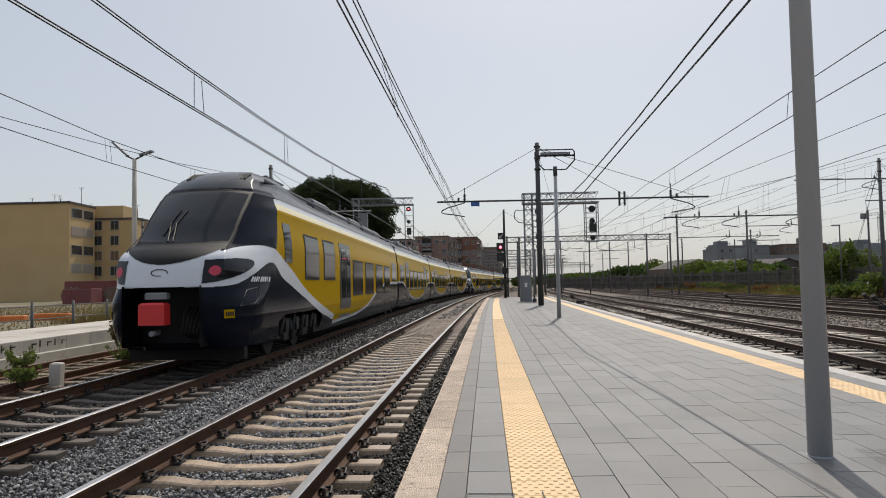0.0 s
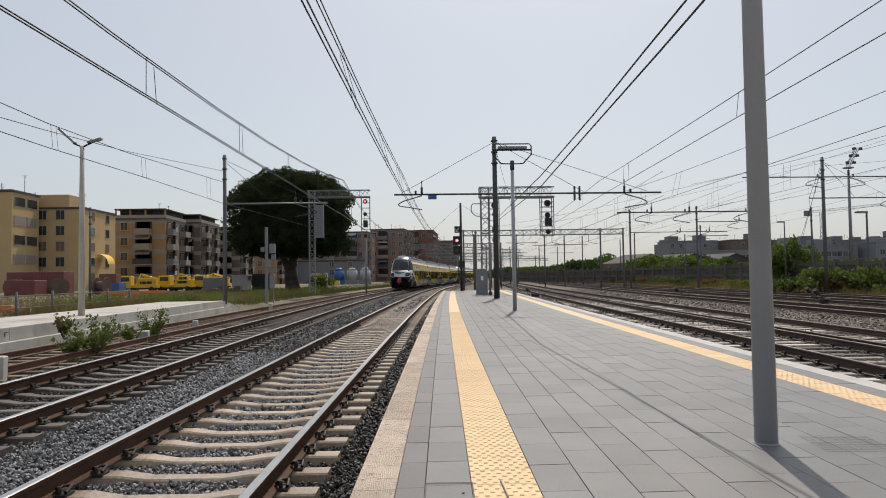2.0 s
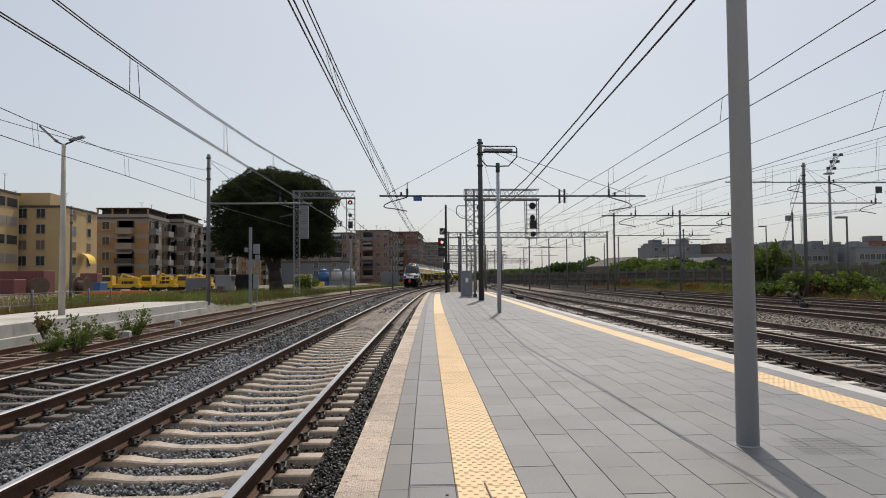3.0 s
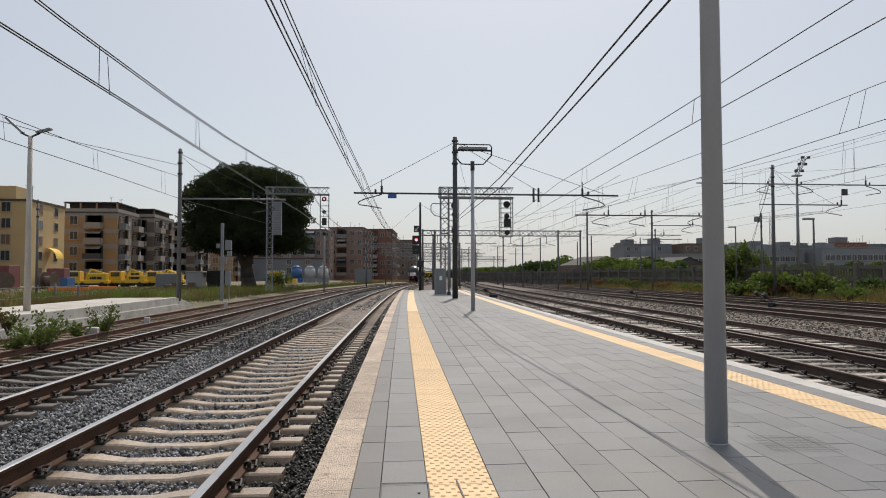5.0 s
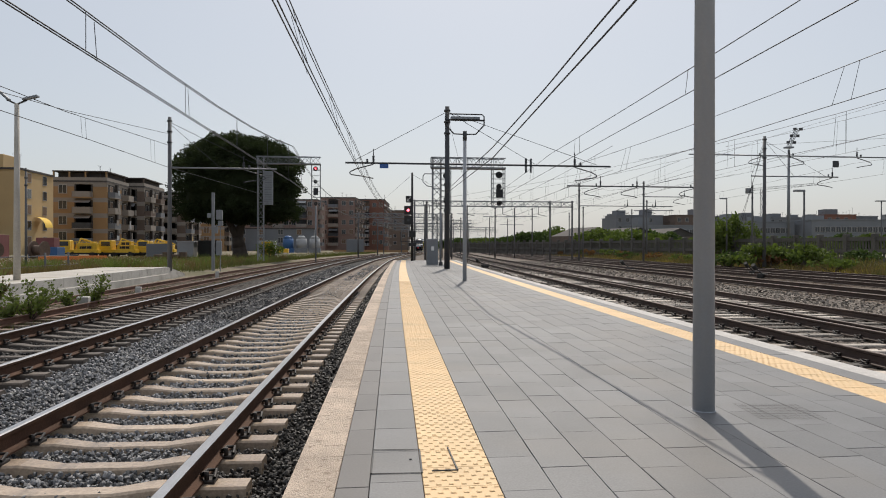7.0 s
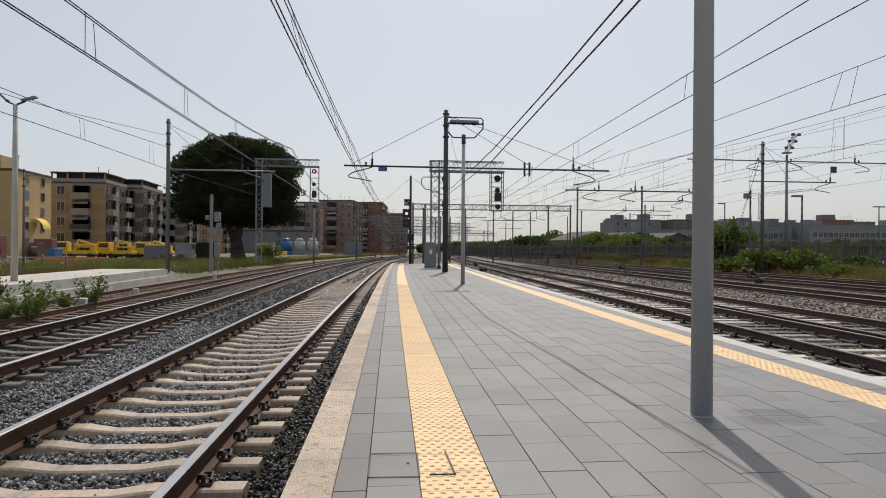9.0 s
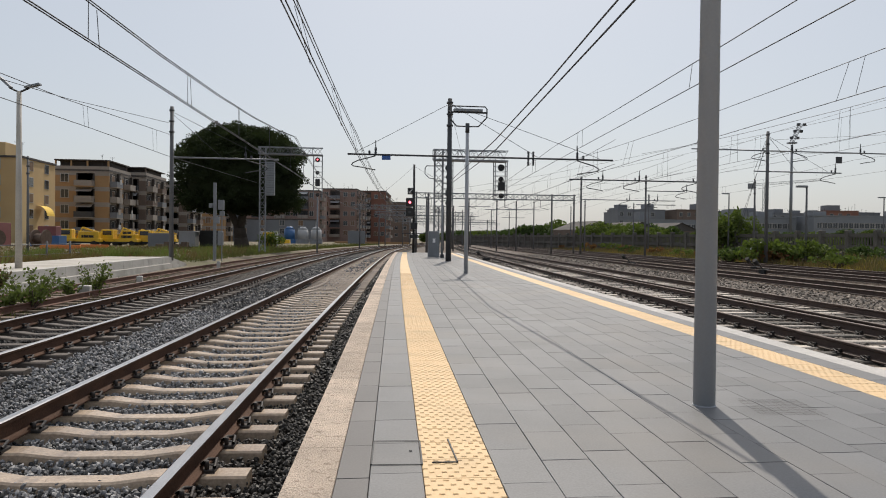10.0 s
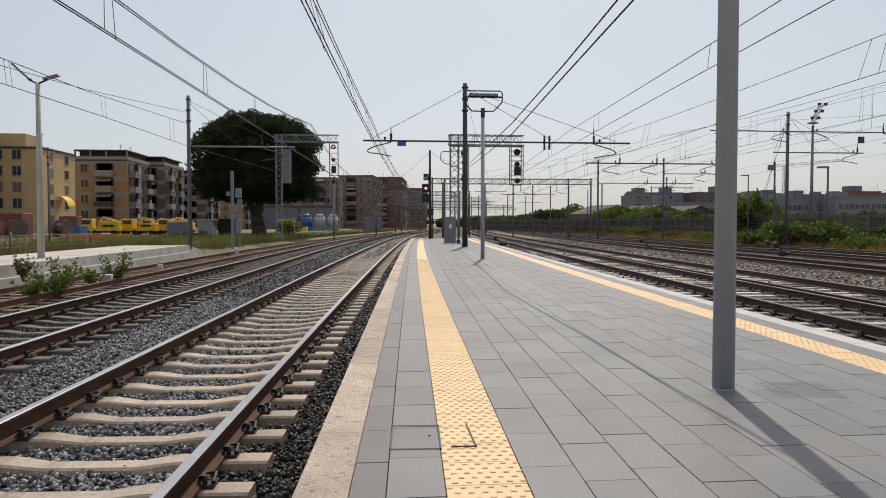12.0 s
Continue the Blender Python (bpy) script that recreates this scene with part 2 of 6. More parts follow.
def sheet(name, x0f, x1f, y0, y1, dy, nx, zf, material, **tags):
    rows = []
    y = y0
    while y <= y1 + 1e-6:
        a, b = x0f(y), x1f(y)
        rows.append([(a + (b - a) * i / nx, y, zf(a + (b - a) * i / nx, y)) for i in range(nx + 1)])
        y += dy
    ob = Shape().grid(rows).put(name, material)
    return tagged(ob, **tags)


def ground_z(x, y):
    """The lie of the land: a low trough along the tracks, higher on both sides."""
    left = min(1, max(0, (-9.5 - x) / 3)) if y < 45 else min(1, max(0, (t3(min(y, 200)) - 2.2 - x) / 3))
    right = min(1, max(0, (x - (27 + 0.06 * y)) / 5))
    return -0.42 + left * 0.55 + right * 0.5 + 0.05 * noise.noise(Vector((x * 0.3, y * 0.3, 0)))


XS = [-2600, -900, -400, -200, -120] + [-80 + 2.5 * i for i in range(65)] + [90, 120, 200, 400, 900, 2600]
YS = [-600, -100, -30] + [-10 + 2.5 * i for i in range(70)] + [180, 220, 300, 500, 1000, 4000]
tagged(Shape().grid([[(x, y, ground_z(x, y)) for x in XS] for y in YS]).put("ground", M_GROUND),
       "dry sandy ground with patches of grass beside the tracks", "ground", kind="structure")

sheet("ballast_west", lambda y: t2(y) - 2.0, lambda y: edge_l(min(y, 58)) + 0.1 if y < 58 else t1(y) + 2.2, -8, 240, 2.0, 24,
      lambda x, y: -0.31 + 0.03 * noise.noise(Vector((x * 3, y * 3, 1))), M_BALLAST_SHADE,
      label="dark crushed stone ballast bed under main tracks, blackened for shaded gaps", category="ballast", kind="structure")
sheet("ballast_siding", lambda y: t3(y) - 1.6, lambda y: t2(y) - 2.0, -8, 160, 2.0, 10,
      lambda x, y: -0.38 + 0.05 * noise.noise(Vector((x * 2, y * 2, 1))), M_GROUND_R,
      label="weedy gravel bed of the disused siding", category="ballast", kind="structure")
sheet("ballast_yard", lambda y: edge_r(min(y, 58)) - 0.1 if y < 58 else t1(y) + 2.2, lambda y: t8(y) + 2.2, -8, 240, 2.0, 40,
      lambda x, y: -0.21 + 0.035 * noise.noise(Vector((x * 2, y * 2, 1))), M_GROUND_R,
      label="brown weathered gravel between the yard tracks", category="gravel", kind="structure")

TRACKS = []
for nm, cv, z, worn, lab in (("track_main", t1, 0, True, "railway track with concrete sleepers and worn steel rails"),
                             ("track_main", t2, 0, True, "railway track with dark oily sleepers and worn rails"),
                             ("track_siding", t3, -0.16, False, "disused rusty siding overgrown with weeds"),
                             ("track_yard", t4, 0, False, "old yard track with rusty brown rails"),
                             ("track_yard", t5, 0, False, "old yard track with rusty brown rails on a turnout"),
                             ("track_yard", t6, 0, False, "old yard track with rusty brown rails"),
                             ("track_yard", t7, 0, False, "old yard track with rusty brown rails"),
                             ("track_yard", t8, 0, False, "old yard track with rusty brown rails")):
    tk = base(nm, 0, 0, 0, 0, lab, "railway track", "railway tracks", "structure")
    for s in (-1, 1):
        rail(tk, cv, s, z, worn, y1=150 if cv is t3 else 250)
    TRACKS.append(tk)

# ---- the island platform ----
PLAT_END = 56
platform = base("platform", 0, 0, 0, 0, "island platform paved in grey tiles with yellow tactile strips", "platform", kind="structure")
body = Shape()
ys = [-8 + i for i in range(PLAT_END + 9)]
body.grid([[(edge_l(y) + 0.05, y, -0.4), (edge_l(y) + 0.05, y, PZ - 0.03), (edge_r(y) - 0.05, y, PZ - 0.03), (edge_r(y) - 0.05, y, -0.4)] for y in ys], smooth=False)
y = ys[-1]
body.quad([(edge_l(y) + 0.05, y, -0.4), (edge_l(y) + 0.05, y, PZ - 0.03), (edge_r(y) - 0.05, y, PZ - 0.03), (edge_r(y) - 0.05, y, -0.4)])
body.put("platform_core", M_JOINT, platform)

# columns of paving, from the west edge: (start, width, length, material, name)
COLS = [(0.0, 0.225, 0.9, M_STONE, "kerb_stone"), (0.225, 0.15, 0.5, M_TILE_DARK, "paving_tile"),
        (0.375, 0.243, 0.48, M_TILE, "paving_tile"), (0.618, 0.345, 0.28, M_TACTILE, "tactile_tile")]
FIELD0 = 0.963


def columns(y):
    """The columns of paving across the platform at y."""
    wide = edge_r(y) - edge_l(y)
    out = [(a, w) for a, w, *_ in COLS]
    n = 12
    fw = (wide - FIELD0 - 0.78) / n
    out += [(FIELD0 + i * fw, fw) for i in range(n)]
    out += [(wide - 0.78, 0.34), (wide - 0.44, 0.215), (wide - 0.225, 0.225)]
    return out


COLINFO = [c[2:] for c in COLS] + [(0.5, M_TILE, "paving_tile")] * 12 + [(0.28, M_TACTILE, "tactile_tile"), (0.5, M_TILE, "paving_tile"), (0.9, M_STONE_W, "kerb_stone")]


def slab(sh, ci, y0, y1, gap=0.0016):
    """One slab of paving with a small chamfer, in column ci from y0 to y1."""
    (a0, w0), (a1, w1) = columns(y0)[ci], columns(y1)[ci]
    g, z1 = gap, PZ + (0 if COLINFO[ci][2] == "tactile_tile" else 0.0008 * ((ci * 7 + int(y0 * 10)) % 3))
    e0, e1 = edge_l(y0), edge_l(y1)
    low = [(e0 + a0 + g, y0 + g), (e0 + a0 + w0 - g, y0 + g), (e1 + a1 + w1 - g, y1 - g), (e1 + a1 + g, y1 - g)]
    c = 0.002
    top = [(e0 + a0 + g + c, y0 + g + c), (e0 + a0 + w0 - g - c, y0 + g + c), (e1 + a1 + w1 - g - c, y1 - g - c), (e1 + a1 + g + c, y1 - g - c)]
    zl = PZ - 0.14 if COLINFO[ci][2] == "kerb_stone" else PZ - 0.035
    k = len(sh.v)
    sh.v += [(x, y, zl) for x, y in low] + [(x, y, z1 - c) for x, y in low] + [(x, y, z1) for x, y in top]
    fs = [(8, 9, 10, 11)]
    for r in (0, 4):
        for j in range(4):
            a, b = r + j, r + (j + 1) % 4
            fs.append((a, b, b + 4, a + 4))
    for f in fs:
        sh.f.append(tuple(k + i for i in f))
        sh.s.append(False)
        sh.mi.append(0)
    return sh


def slab_rows(ci, y0, y1):
    step = COLINFO[ci][0]
    off = (0.37 * ci * step) % step if ci not in (0, 3) else 0.07
    if 4 <= ci < 16:
        off = (ci % 2) * step * 0.5 + 0.06 * (ci % 3)
    k = math.floor((y0 - off) / step)
    while off + k * step < y1:
        yield off + k * step, off + (k + 1) * step
        k += 1


# raised studs of the tactile strips
for ci, far in ((3, 22), (16, 16)):
    st = Shape()
    y = 1.5 if ci == 3 else 3.8
    row = 0
    while y < far:
        a, w = columns(y)[ci]
        for i in range(6):
            x = edge_l(y) + a + w * (i + 0.5 + (0.25 if row % 2 else -0.25)) / 6
            k = len(st.v)
            r0, r1, hs = (0.0125, 0.008, 0.0028) if ci == 3 else (0.010, 0.008, 0.0009)
            z = PZ + 0.002
            st.v += [(x - r0, y - r0 * 0.7, z), (x + r0, y - r0 * 0.7, z), (x + r0, y + r0 * 0.7, z), (x - r0, y + r0 * 0.7, z),
                     (x - r1, y - r1 * 0.6, z + hs), (x + r1, y - r1 * 0.6, z + hs), (x + r1, y + r1 * 0.6, z + hs), (x - r1, y + r1 * 0.6, z + hs)]
            for f in ((4, 5, 6, 7), (0, 1, 5, 4), (1, 2, 6, 5), (2, 3, 7, 6), (3, 0, 4, 7)):
                st.f.append(tuple(k + q for q in f))
                st.s.append(False)
                st.mi.append(0)
        y += 0.056
        row += 1
    tagged(st.put("tactile_studs", M_TACTILE, platform), kind="stuff")

# ---- poles and lamps on the platform ----
def platform_pole(x, y):
    th = base("platform_pole", x, y, PZ, 0, "tall tapered grey painted steel pole on the platform", "pole")
    Shape().tube((0, 0, 0), (0, 0, 9.0), 0.071, 0.045, n=28).put("shaft", M_POLE, th)
    sh = Shape().tube((0, 0, 0), (0, 0, 0.008), 0.076, n=28)
    sh.put("base_plate", M_POLE, th)
    return th


platform_pole(2.27, 4.42)


def loop_lamp(x, y):
    th = base("platform_lamp", x, y, PZ, 0, "slim grey lamp post with a looped pipe head and long fixture", "lamp post")
    Shape().tube((0, 0, 0), (0, 0, 4.55), 0.065, 0.055, n=14).put("post", M_POLE, th)
    Shape().tube((0, 0, 4.45), (0, 0, 4.75), 0.065, n=14).put("collar", M_MAST, th)
    pts = [(0, 0, 4.65), (0.35, 0, 4.66), (0.62, 0, 4.95), (0.62, 0, 5.22), (0.56, 0, 5.29), (-0.56, 0, 5.29), (-0.62, 0, 5.22), (-0.62, 0, 4.95), (-0.35, 0, 4.66), (0, 0, 4.65)]
    Shape().path(pts, 0.022, n=8).put("loop_pipe", M_MAST, th)
    Shape().box(-0.45, 0.47, -0.1, 0.1, 5.12, 5.2, bev=0.01).put("fixture", M_GALV, th)
    Shape().tube((-0.6, 0, 5.1), (0.6, 0, 5.1), 0.03, n=8).put("crossbar", M_MAST, th)
    for s in (-0.3, 0, 0.3):
        Shape().tube((s, -0.02, 5.06), (s, -0.02, 5.12), 0.03, n=8).put("clamp", M_MAST, th)
    return th


loop_lamp(3.36, 22.2)


# ---- masts and cantilevers ----
def insulator(sh, p, n=4, r=0.07, h=0.07):
    """A stack of porcelain skirts, turned in one piece."""
    rings = []
    for i in range(n):
        for z, rr in ((i * h, r), (i * h + h * 0.9, r * 0.5)):
            rings.append([(p[0] + rr * math.cos(math.pi * k / 4), p[1] + rr * math.sin(math.pi * k / 4), p[2] + z) for k in range(9)])
    sh.grid(rings, smooth=False)


def steady_arm(parent, x, z, side, y=0.0):
    """The curved registration arm under a bar, with its insulators above."""
    s = side
    sh = Shape()
    sh.path([(x + s * 1.15, y, z - 0.06), (x + s * 0.8, y, z - 0.16), (x + s * 0.3, y, z - 0.3), (x + s * 0.06, y, z - 0.42), (x, y, z - 0.5), (x + s * 0.08, y, z - 0.57), (x + s * 0.6, y, z - 0.64), (x + s * 1.15, y, z - 0.74)], 0.028, n=6)
    sh.put("steady_arm", M_MAST, parent)
    ins = Shape()
    insulator(ins, (x + s * 1.15, y, z + 0.02), 5, 0.075, 0.07)
    ins.put("insulator", M_MAST, parent)
    Shape().tube((x + s * 1.15, y, z + 0.35), (x + s * 1.15, y, z + 0.68), 0.022, n=6).put("insulator_pin", M_MAST, parent)
    ins = Shape()
    insulator(ins, (x + s * 0.85, y, z + 0.02), 3, 0.07, 0.06)
    ins.put("insulator", M_MAST, parent)


def mast(x, y, z, h, material, label, bars=(), r=0.12):
    th = base("catenary_mast", x, y, z, 0, label, "catenary mast", "catenary masts")
    Shape().tube((0, 0, 0), (0, 0, h), r, r * 0.75, n=14).put("shaft", material, th)
    for k in (0.97, 0.9, 0.83):
        Shape().tube((0, 0, h * k), (0, 0, h * k + 0.08), r * 1.15, n=12).put("clamp_ring", M_MAST, th)
    for x0, x1, bz, arms in bars:
        Shape().tube((x0, 0, bz), (x1, 0, bz), 0.045, n=8).put("cantilever_bar", M_MAST if material is M_MAST else M_GALV, th)
        for ax, s in arms:
            steady_arm(th, ax, bz, s)
    return th


CY = 34.4
mm = mast(4.33, CY, PZ, 7.95, M_MAST, "dark steel catenary mast with a long cantilever bar",
          [(-4.95, 8.3, 5.13, [(-4.75, 1), (7.6, -1)])], 0.14)
for ix in (3.95, 4.2):
    ins = Shape()
    insulator(ins, (ix, 0, 4.78), 10, 0.07, 0.07)
    ins.put("insulator", M_MAST, mm)
sh = Shape()
sh.tube((0, 0, 7.7), (-4.6, 0, 5.2), 0.012, n=5)
sh.tube((0, 0, 7.7), (7.6, 0, 5.2), 0.012, n=5)
sh.tube((0, 0, 7.7), (4.4, 0, 5.2), 0.012, n=5)
sh.put("stay_wire", M_WIRE, mm)
Shape().box(-3.3, -2.88, -0.06, -0.04, 4.88, 5.08).put("plate", M_BLUE, mm, "small blue marker plate")

ml = mast(-10.0, 39.2, 0.1, 8.2, M_MASTG, "grey catenary mast with a cantilever beside the old platform end",
          [(0.0, 5.6, 5.5, [(5.0, -1)])], 0.12)
sh = Shape()
sh.tube((0.05, 0, 7.9), (4.8, 0, 5.6), 0.012, n=5)
sh.tube((0.05, 0, 7.8), (2.6, 0, 5.55), 0.012, n=5)
sh.put("stay_wire", M_WIRE, ml)


# ---- signal gantries ----
def signal_cage(parent, x, z0, z1, w=0.75):
    """A hanging open cage with round signal heads and a small number box."""
    sh = Shape()
    for a in (-w / 2, w / 2):
        for b in (-0.3, 0.3):
            sh.bar((x + a, b, z0), (x + a, b, z1), 0.05)
    for k in range(9):
        z = z0 + (z1 - z0) * k / 8
        for b in (-0.3, 0.3):
            sh.bar((x - w / 2, b, z), (x + w / 2, b, z), 0.025)
        for a in (-w / 2, w / 2):
            sh.bar((x + a, -0.3, z), (x + a, 0.3, z), 0.025)
    sh.put("cage", M_GALV, parent)


def round_head(parent, x, y, z, r, lit=None):
    h = Shape().tube((x, y, z), (x, y - 0.05, z), r, n=24).put("signal_disc", M_BLACK, parent)
    Shape().tube((x, y - 0.05, z), (x, y - 0.09, z), r * 0.33, r * 0.3, n=16).put("lens", lit or M_BLACK, h)
    hood = Shape()
    for i in range(9):
        a0, a1 = math.pi * i / 9, math.pi * (i + 1) / 9
        rr = r * 0.4
        hood.quad([(x + rr * math.cos(a0), y - 0.05, z + rr * math.sin(a0)), (x + rr * math.cos(a1), y - 0.05, z + rr * math.sin(a1)),
                   (x + rr * math.cos(a1), y - 0.25, z + rr * math.sin(a1) - 0.02), (x + rr * math.cos(a0), y - 0.25, z + rr * math.sin(a0) - 0.02)])
    hood.put("hood", M_BLACK, h)


def gantry(x, y, z, h, arm, cage_h, lit, label, flip=1):
    """A lattice column with a lattice arm and signals hanging at its end."""
    th = base("signal_gantry", x, y, z, 0, label, "signal gantry", "signal gantries")
    lattice(Shape(), (0, 0, 0), (0, 0, h), 0.5, 0.055, 14).put("lattice_column", M_GALV, th)
    lattice(Shape(), (-0.35, 0, h - 0.25), (arm, 0, h - 0.25), 0.6, 0.05, 12).put("lattice_arm", M_GALV, th)
    Shape().box(-0.3, arm, -0.42, 0.42, h - 0.62, h - 0.54).put("walkway", M_GALV, th)
    cx = arm - 0.42
    signal_cage(th, cx, h - 0.55 - cage_h, h - 0.6)
    round_head(th, cx - 0.02, -0.34, h - 1.0, 0.21, lit)
    round_head(th, cx - 0.02, -0.34, h - 1.05 - cage_h * 0.28, 0.17)
    Shape().box(cx - 0.2, cx + 0.2, -0.45, -0.3, h - 0.9 - cage_h * 0.62, h - 0.55 - cage_h * 0.55).put("number_box", M_BLACK, th)
    round_head(th, cx, -0.34, h - 0.5 - cage_h * 0.92, 0.16)
    return th


gm = gantry(4.83, 43.6, PZ, 6.55, 4.3, 2.45, None, "grey lattice signal gantry reaching from the platform over the yard track")
# second group of heads on its column
sh = signal_cage(gm, 0.55, 3.1, 6.0, 0.6)
round_head(gm, 0.55, -0.34, 5.45, 0.19)
round_head(gm, 0.55, -0.34, 4.9, 0.15)
Shape().box(0.4, 0.75, -0.4, -0.3, 3.75, 4.1).put("number_box", M_BLACK, gm)
round_head(gm, 0.55, -0.34, 3.3, 0.16)
lp = Shape().path([(-0.25, 0, 5.6), (-0.75, 0, 5.6), (-0.85, 0, 5.45), (-0.85, 0, 5.1), (-0.6, 0, 4.85), (-0.25, 0, 4.8)], 0.03, n=6)
lp.put("pipe_loop", M_GALV, gm)

gl = gantry(-8.5, 63.5, 0.0, 9.25, 5.2, 3.9, M_REDLAMP, "grey lattice signal gantry with a red signal beside the pine")
Shape().box(0.35, 1.05, -0.3, 0.1, 5.05, 8.0, bev=0.03).put("ladder_box", M_GALV, gl)
sh = Shape()
for k in range(14):
    z = 5.1 + k * 0.21
    sh.bar((0.38, -0.34, z), (1.02, -0.34, z), 0.02)
sh.put("rung", M_MAST, gl)
Shape().tube((4.75, 0.2, 0), (4.75, 0.2, 5.0), 0.07, n=8).put("post", M_GALV, gl)

# block signal at the platform end
ps = base("block_signal", 4.1, 54.0, PZ - 0.1, 0, "dark signal post with square boards and a lit red lamp", "signal")
Shape().tube((0, 0, 0), (0, 0, 6.85), 0.11, 0.08, n=10).put("post", M_BLACK, ps)
for z, lit in ((3.95, M_REDLAMP), (3.2, None)):
    b = Shape().box(-0.62, -0.02, -0.2, -0.1, z - 0.32, z + 0.34, bev=0.02).put("signal_board", M_BLACK, ps)
    Shape().tube((-0.32, -0.21, z), (-0.32, -0.25, z), 0.1, n=14).put("lens", lit or M_MAST, b)
b = Shape().box(-0.5, -0.02, -0.2, -0.12, 4.55, 5.05, bev=0.02).put("arrow_board", M_BLACK, ps)
ar = Shape().bar((-0.4, -0.22, 4.65), (-0.14, -0.22, 4.93), 0.035).bar((-0.4, -0.22, 4.65), (-0.2, -0.22, 4.65), 0.03).bar((-0.4, -0.22, 4.65), (-0.4, -0.22, 4.83), 0.03)
ar.put("arrow_mark", M_WHITEP, b)
sh = Shape().box(-0.25, 0.25, -0.35, 0.1, 1.9, 2.4, bev=0.03).box(-0.9, 0.9, -0.25, 0.25, 1.55, 1.6).box(-0.3, 0.3, -0.3, 0.3, 1.2, 1.5)
for s in (-0.9, 0.9):
    sh.bar((s, -0.25, 1.55), (s, -0.25, 2.3), 0.025)
sh.bar((-0.9, -0.25, 2.3), (0.9, -0.25, 2.3), 0.02)
sh.put("service_cage", M_BLACK, ps)
Shape().tube((0, 0, 6.7), (-2.7, 0, 4.3), 0.01, n=4).tube((0, 0, 6.7), (2.6, 0.5, 5.4), 0.01, n=4).put("stay_wire", M_WIRE, ps)

# relay cabinet and thin posts near the gantry
cb = base("relay_cabinet", 4.45, 42.6, PZ, 0, "tall grey metal relay cabinet on the platform", "cabinet")
Shape().box(-0.33, 0.33, -0.25, 0.25, 0.0, 1.55, bev=0.03).put("body", M_GALV, cb)
Shape().box(-0.27, 0.27, -0.27, -0.255, 0.1, 1.4).put("door", M_GALV, cb)
Shape().box(-0.08, 0.08, -0.285, -0.273, 0.85, 1.1).put("label_plate", M_WHITEP, cb)
tp = base("thin_post", 4.72, 40.4, PZ, 0, "thin galvanised post with a foot box on the platform", "post")
Shape().tube((0, 0, 0), (0, 0, 3.2), 0.05, n=8).put("shaft", M_GALV, tp)
Shape().box(-0.1, 0.1, -0.1, 0.1, 0, 0.2, bev=0.02).put("foot", M_MAST, tp)


# ---- portals across the yard ----
def portal(x0, x1, y, h, legs, depth=0.55, r=0.075, cells=26):
    th = base("catenary_portal", x0, y, -0.3, 0, "grey lattice portal girder across the yard tracks", "portal", "catenary portals")
    w = x1 - x0
    lattice(Shape(), (0, 0, h), (w, 0, h), depth, r, cells).put("girder", M_GALV, th)
    for lx in legs:
        Shape().tube((lx - x0, 0, 0), (lx - x0, 0, h + 0.4), 0.11, 0.09, n=8).put("leg", M_MASTG, th)
    for i in range(int(w / 4)):
        px = 2 + i * 4.0
        Shape().path([(px, 0, h - 0.25), (px, 0, h - 1.1), (px + 0.9, 0, h - 1.3)], 0.03, n=5).put("drop_arm", M_MAST, th)
    return th


portal(5.6, 23.5, 75.6, 6.35, (6.0, 20.9, 23.4))
portal(-1.0, 12.5, 98, 6.0, (0, 11.6))
portal(2.5, 19, 118, 5.9, (3.2, 17.8))
portal(4, 23, 140, 6.0, (5, 22))
portal(8, 32, 165, 6.0, (10, 30))
portal(12, 40, 200, 6.2, (14, 39))

# bars and masts over the eastern yard
mr = mast(28.4, 46.7, 0, 9.2, M_MASTG, "grey catenary mast with two long bars over the eastern yard",
          [(-5.6, 9.5, 7.85, [(3.0, -1), (-1.2, 1), (8.2, -1)]), (-1.0, 5.6, 6.4, [(4.0, 1)])], 0.13)
sh = Shape()
for p, q in (((0, 0, 8.9), (-1.0, 0, 6.4)), ((0, 0, 8.9), (2.2, 0, 6.45)), ((0, 0, 8.9), (4.6, 0, 6.45)), ((0, 0, 8.8), (1.9, 8, 0.3)), ((0, 0, 8.5), (1.6, 8, 0.3)), ((-1.0, 0, 6.4), (-0.6, 0, 0.4))):
    sh.tube(p, q, 0.012, n=4)
sh.put("stay_wire", M_WIRE, mr)
Shape().box(5.2, 5.62, -0.05, 0.05, 7.1, 7.55).put("plate", M_MAST, mr)
mast(23.3, 46.7, -0.2, 8.7, M_MAST, "dark catenary mast between the yard tracks",
     [(-9.2, 0.0, 5.75, [(-8.0, 1), (-5.4, 1), (-1.2, 1)])], 0.11)
mast(27.6, 66, 0, 7.8, M_MASTG, "grey catenary mast at the yard edge", [(0, 4.0, 6.3, [(3.0, 1)])], 0.11)
mast(22.4, 70, 0, 7.9, M_MASTG, "grey catenary mast at the yard edge", [(0, 10, 5.6, [(4.0, 1), (7.0, 1)])], 0.11)
mast(8.6, 74, 0, 7.0, M_MASTG, "grey post beyond the platform end", [], 0.1)
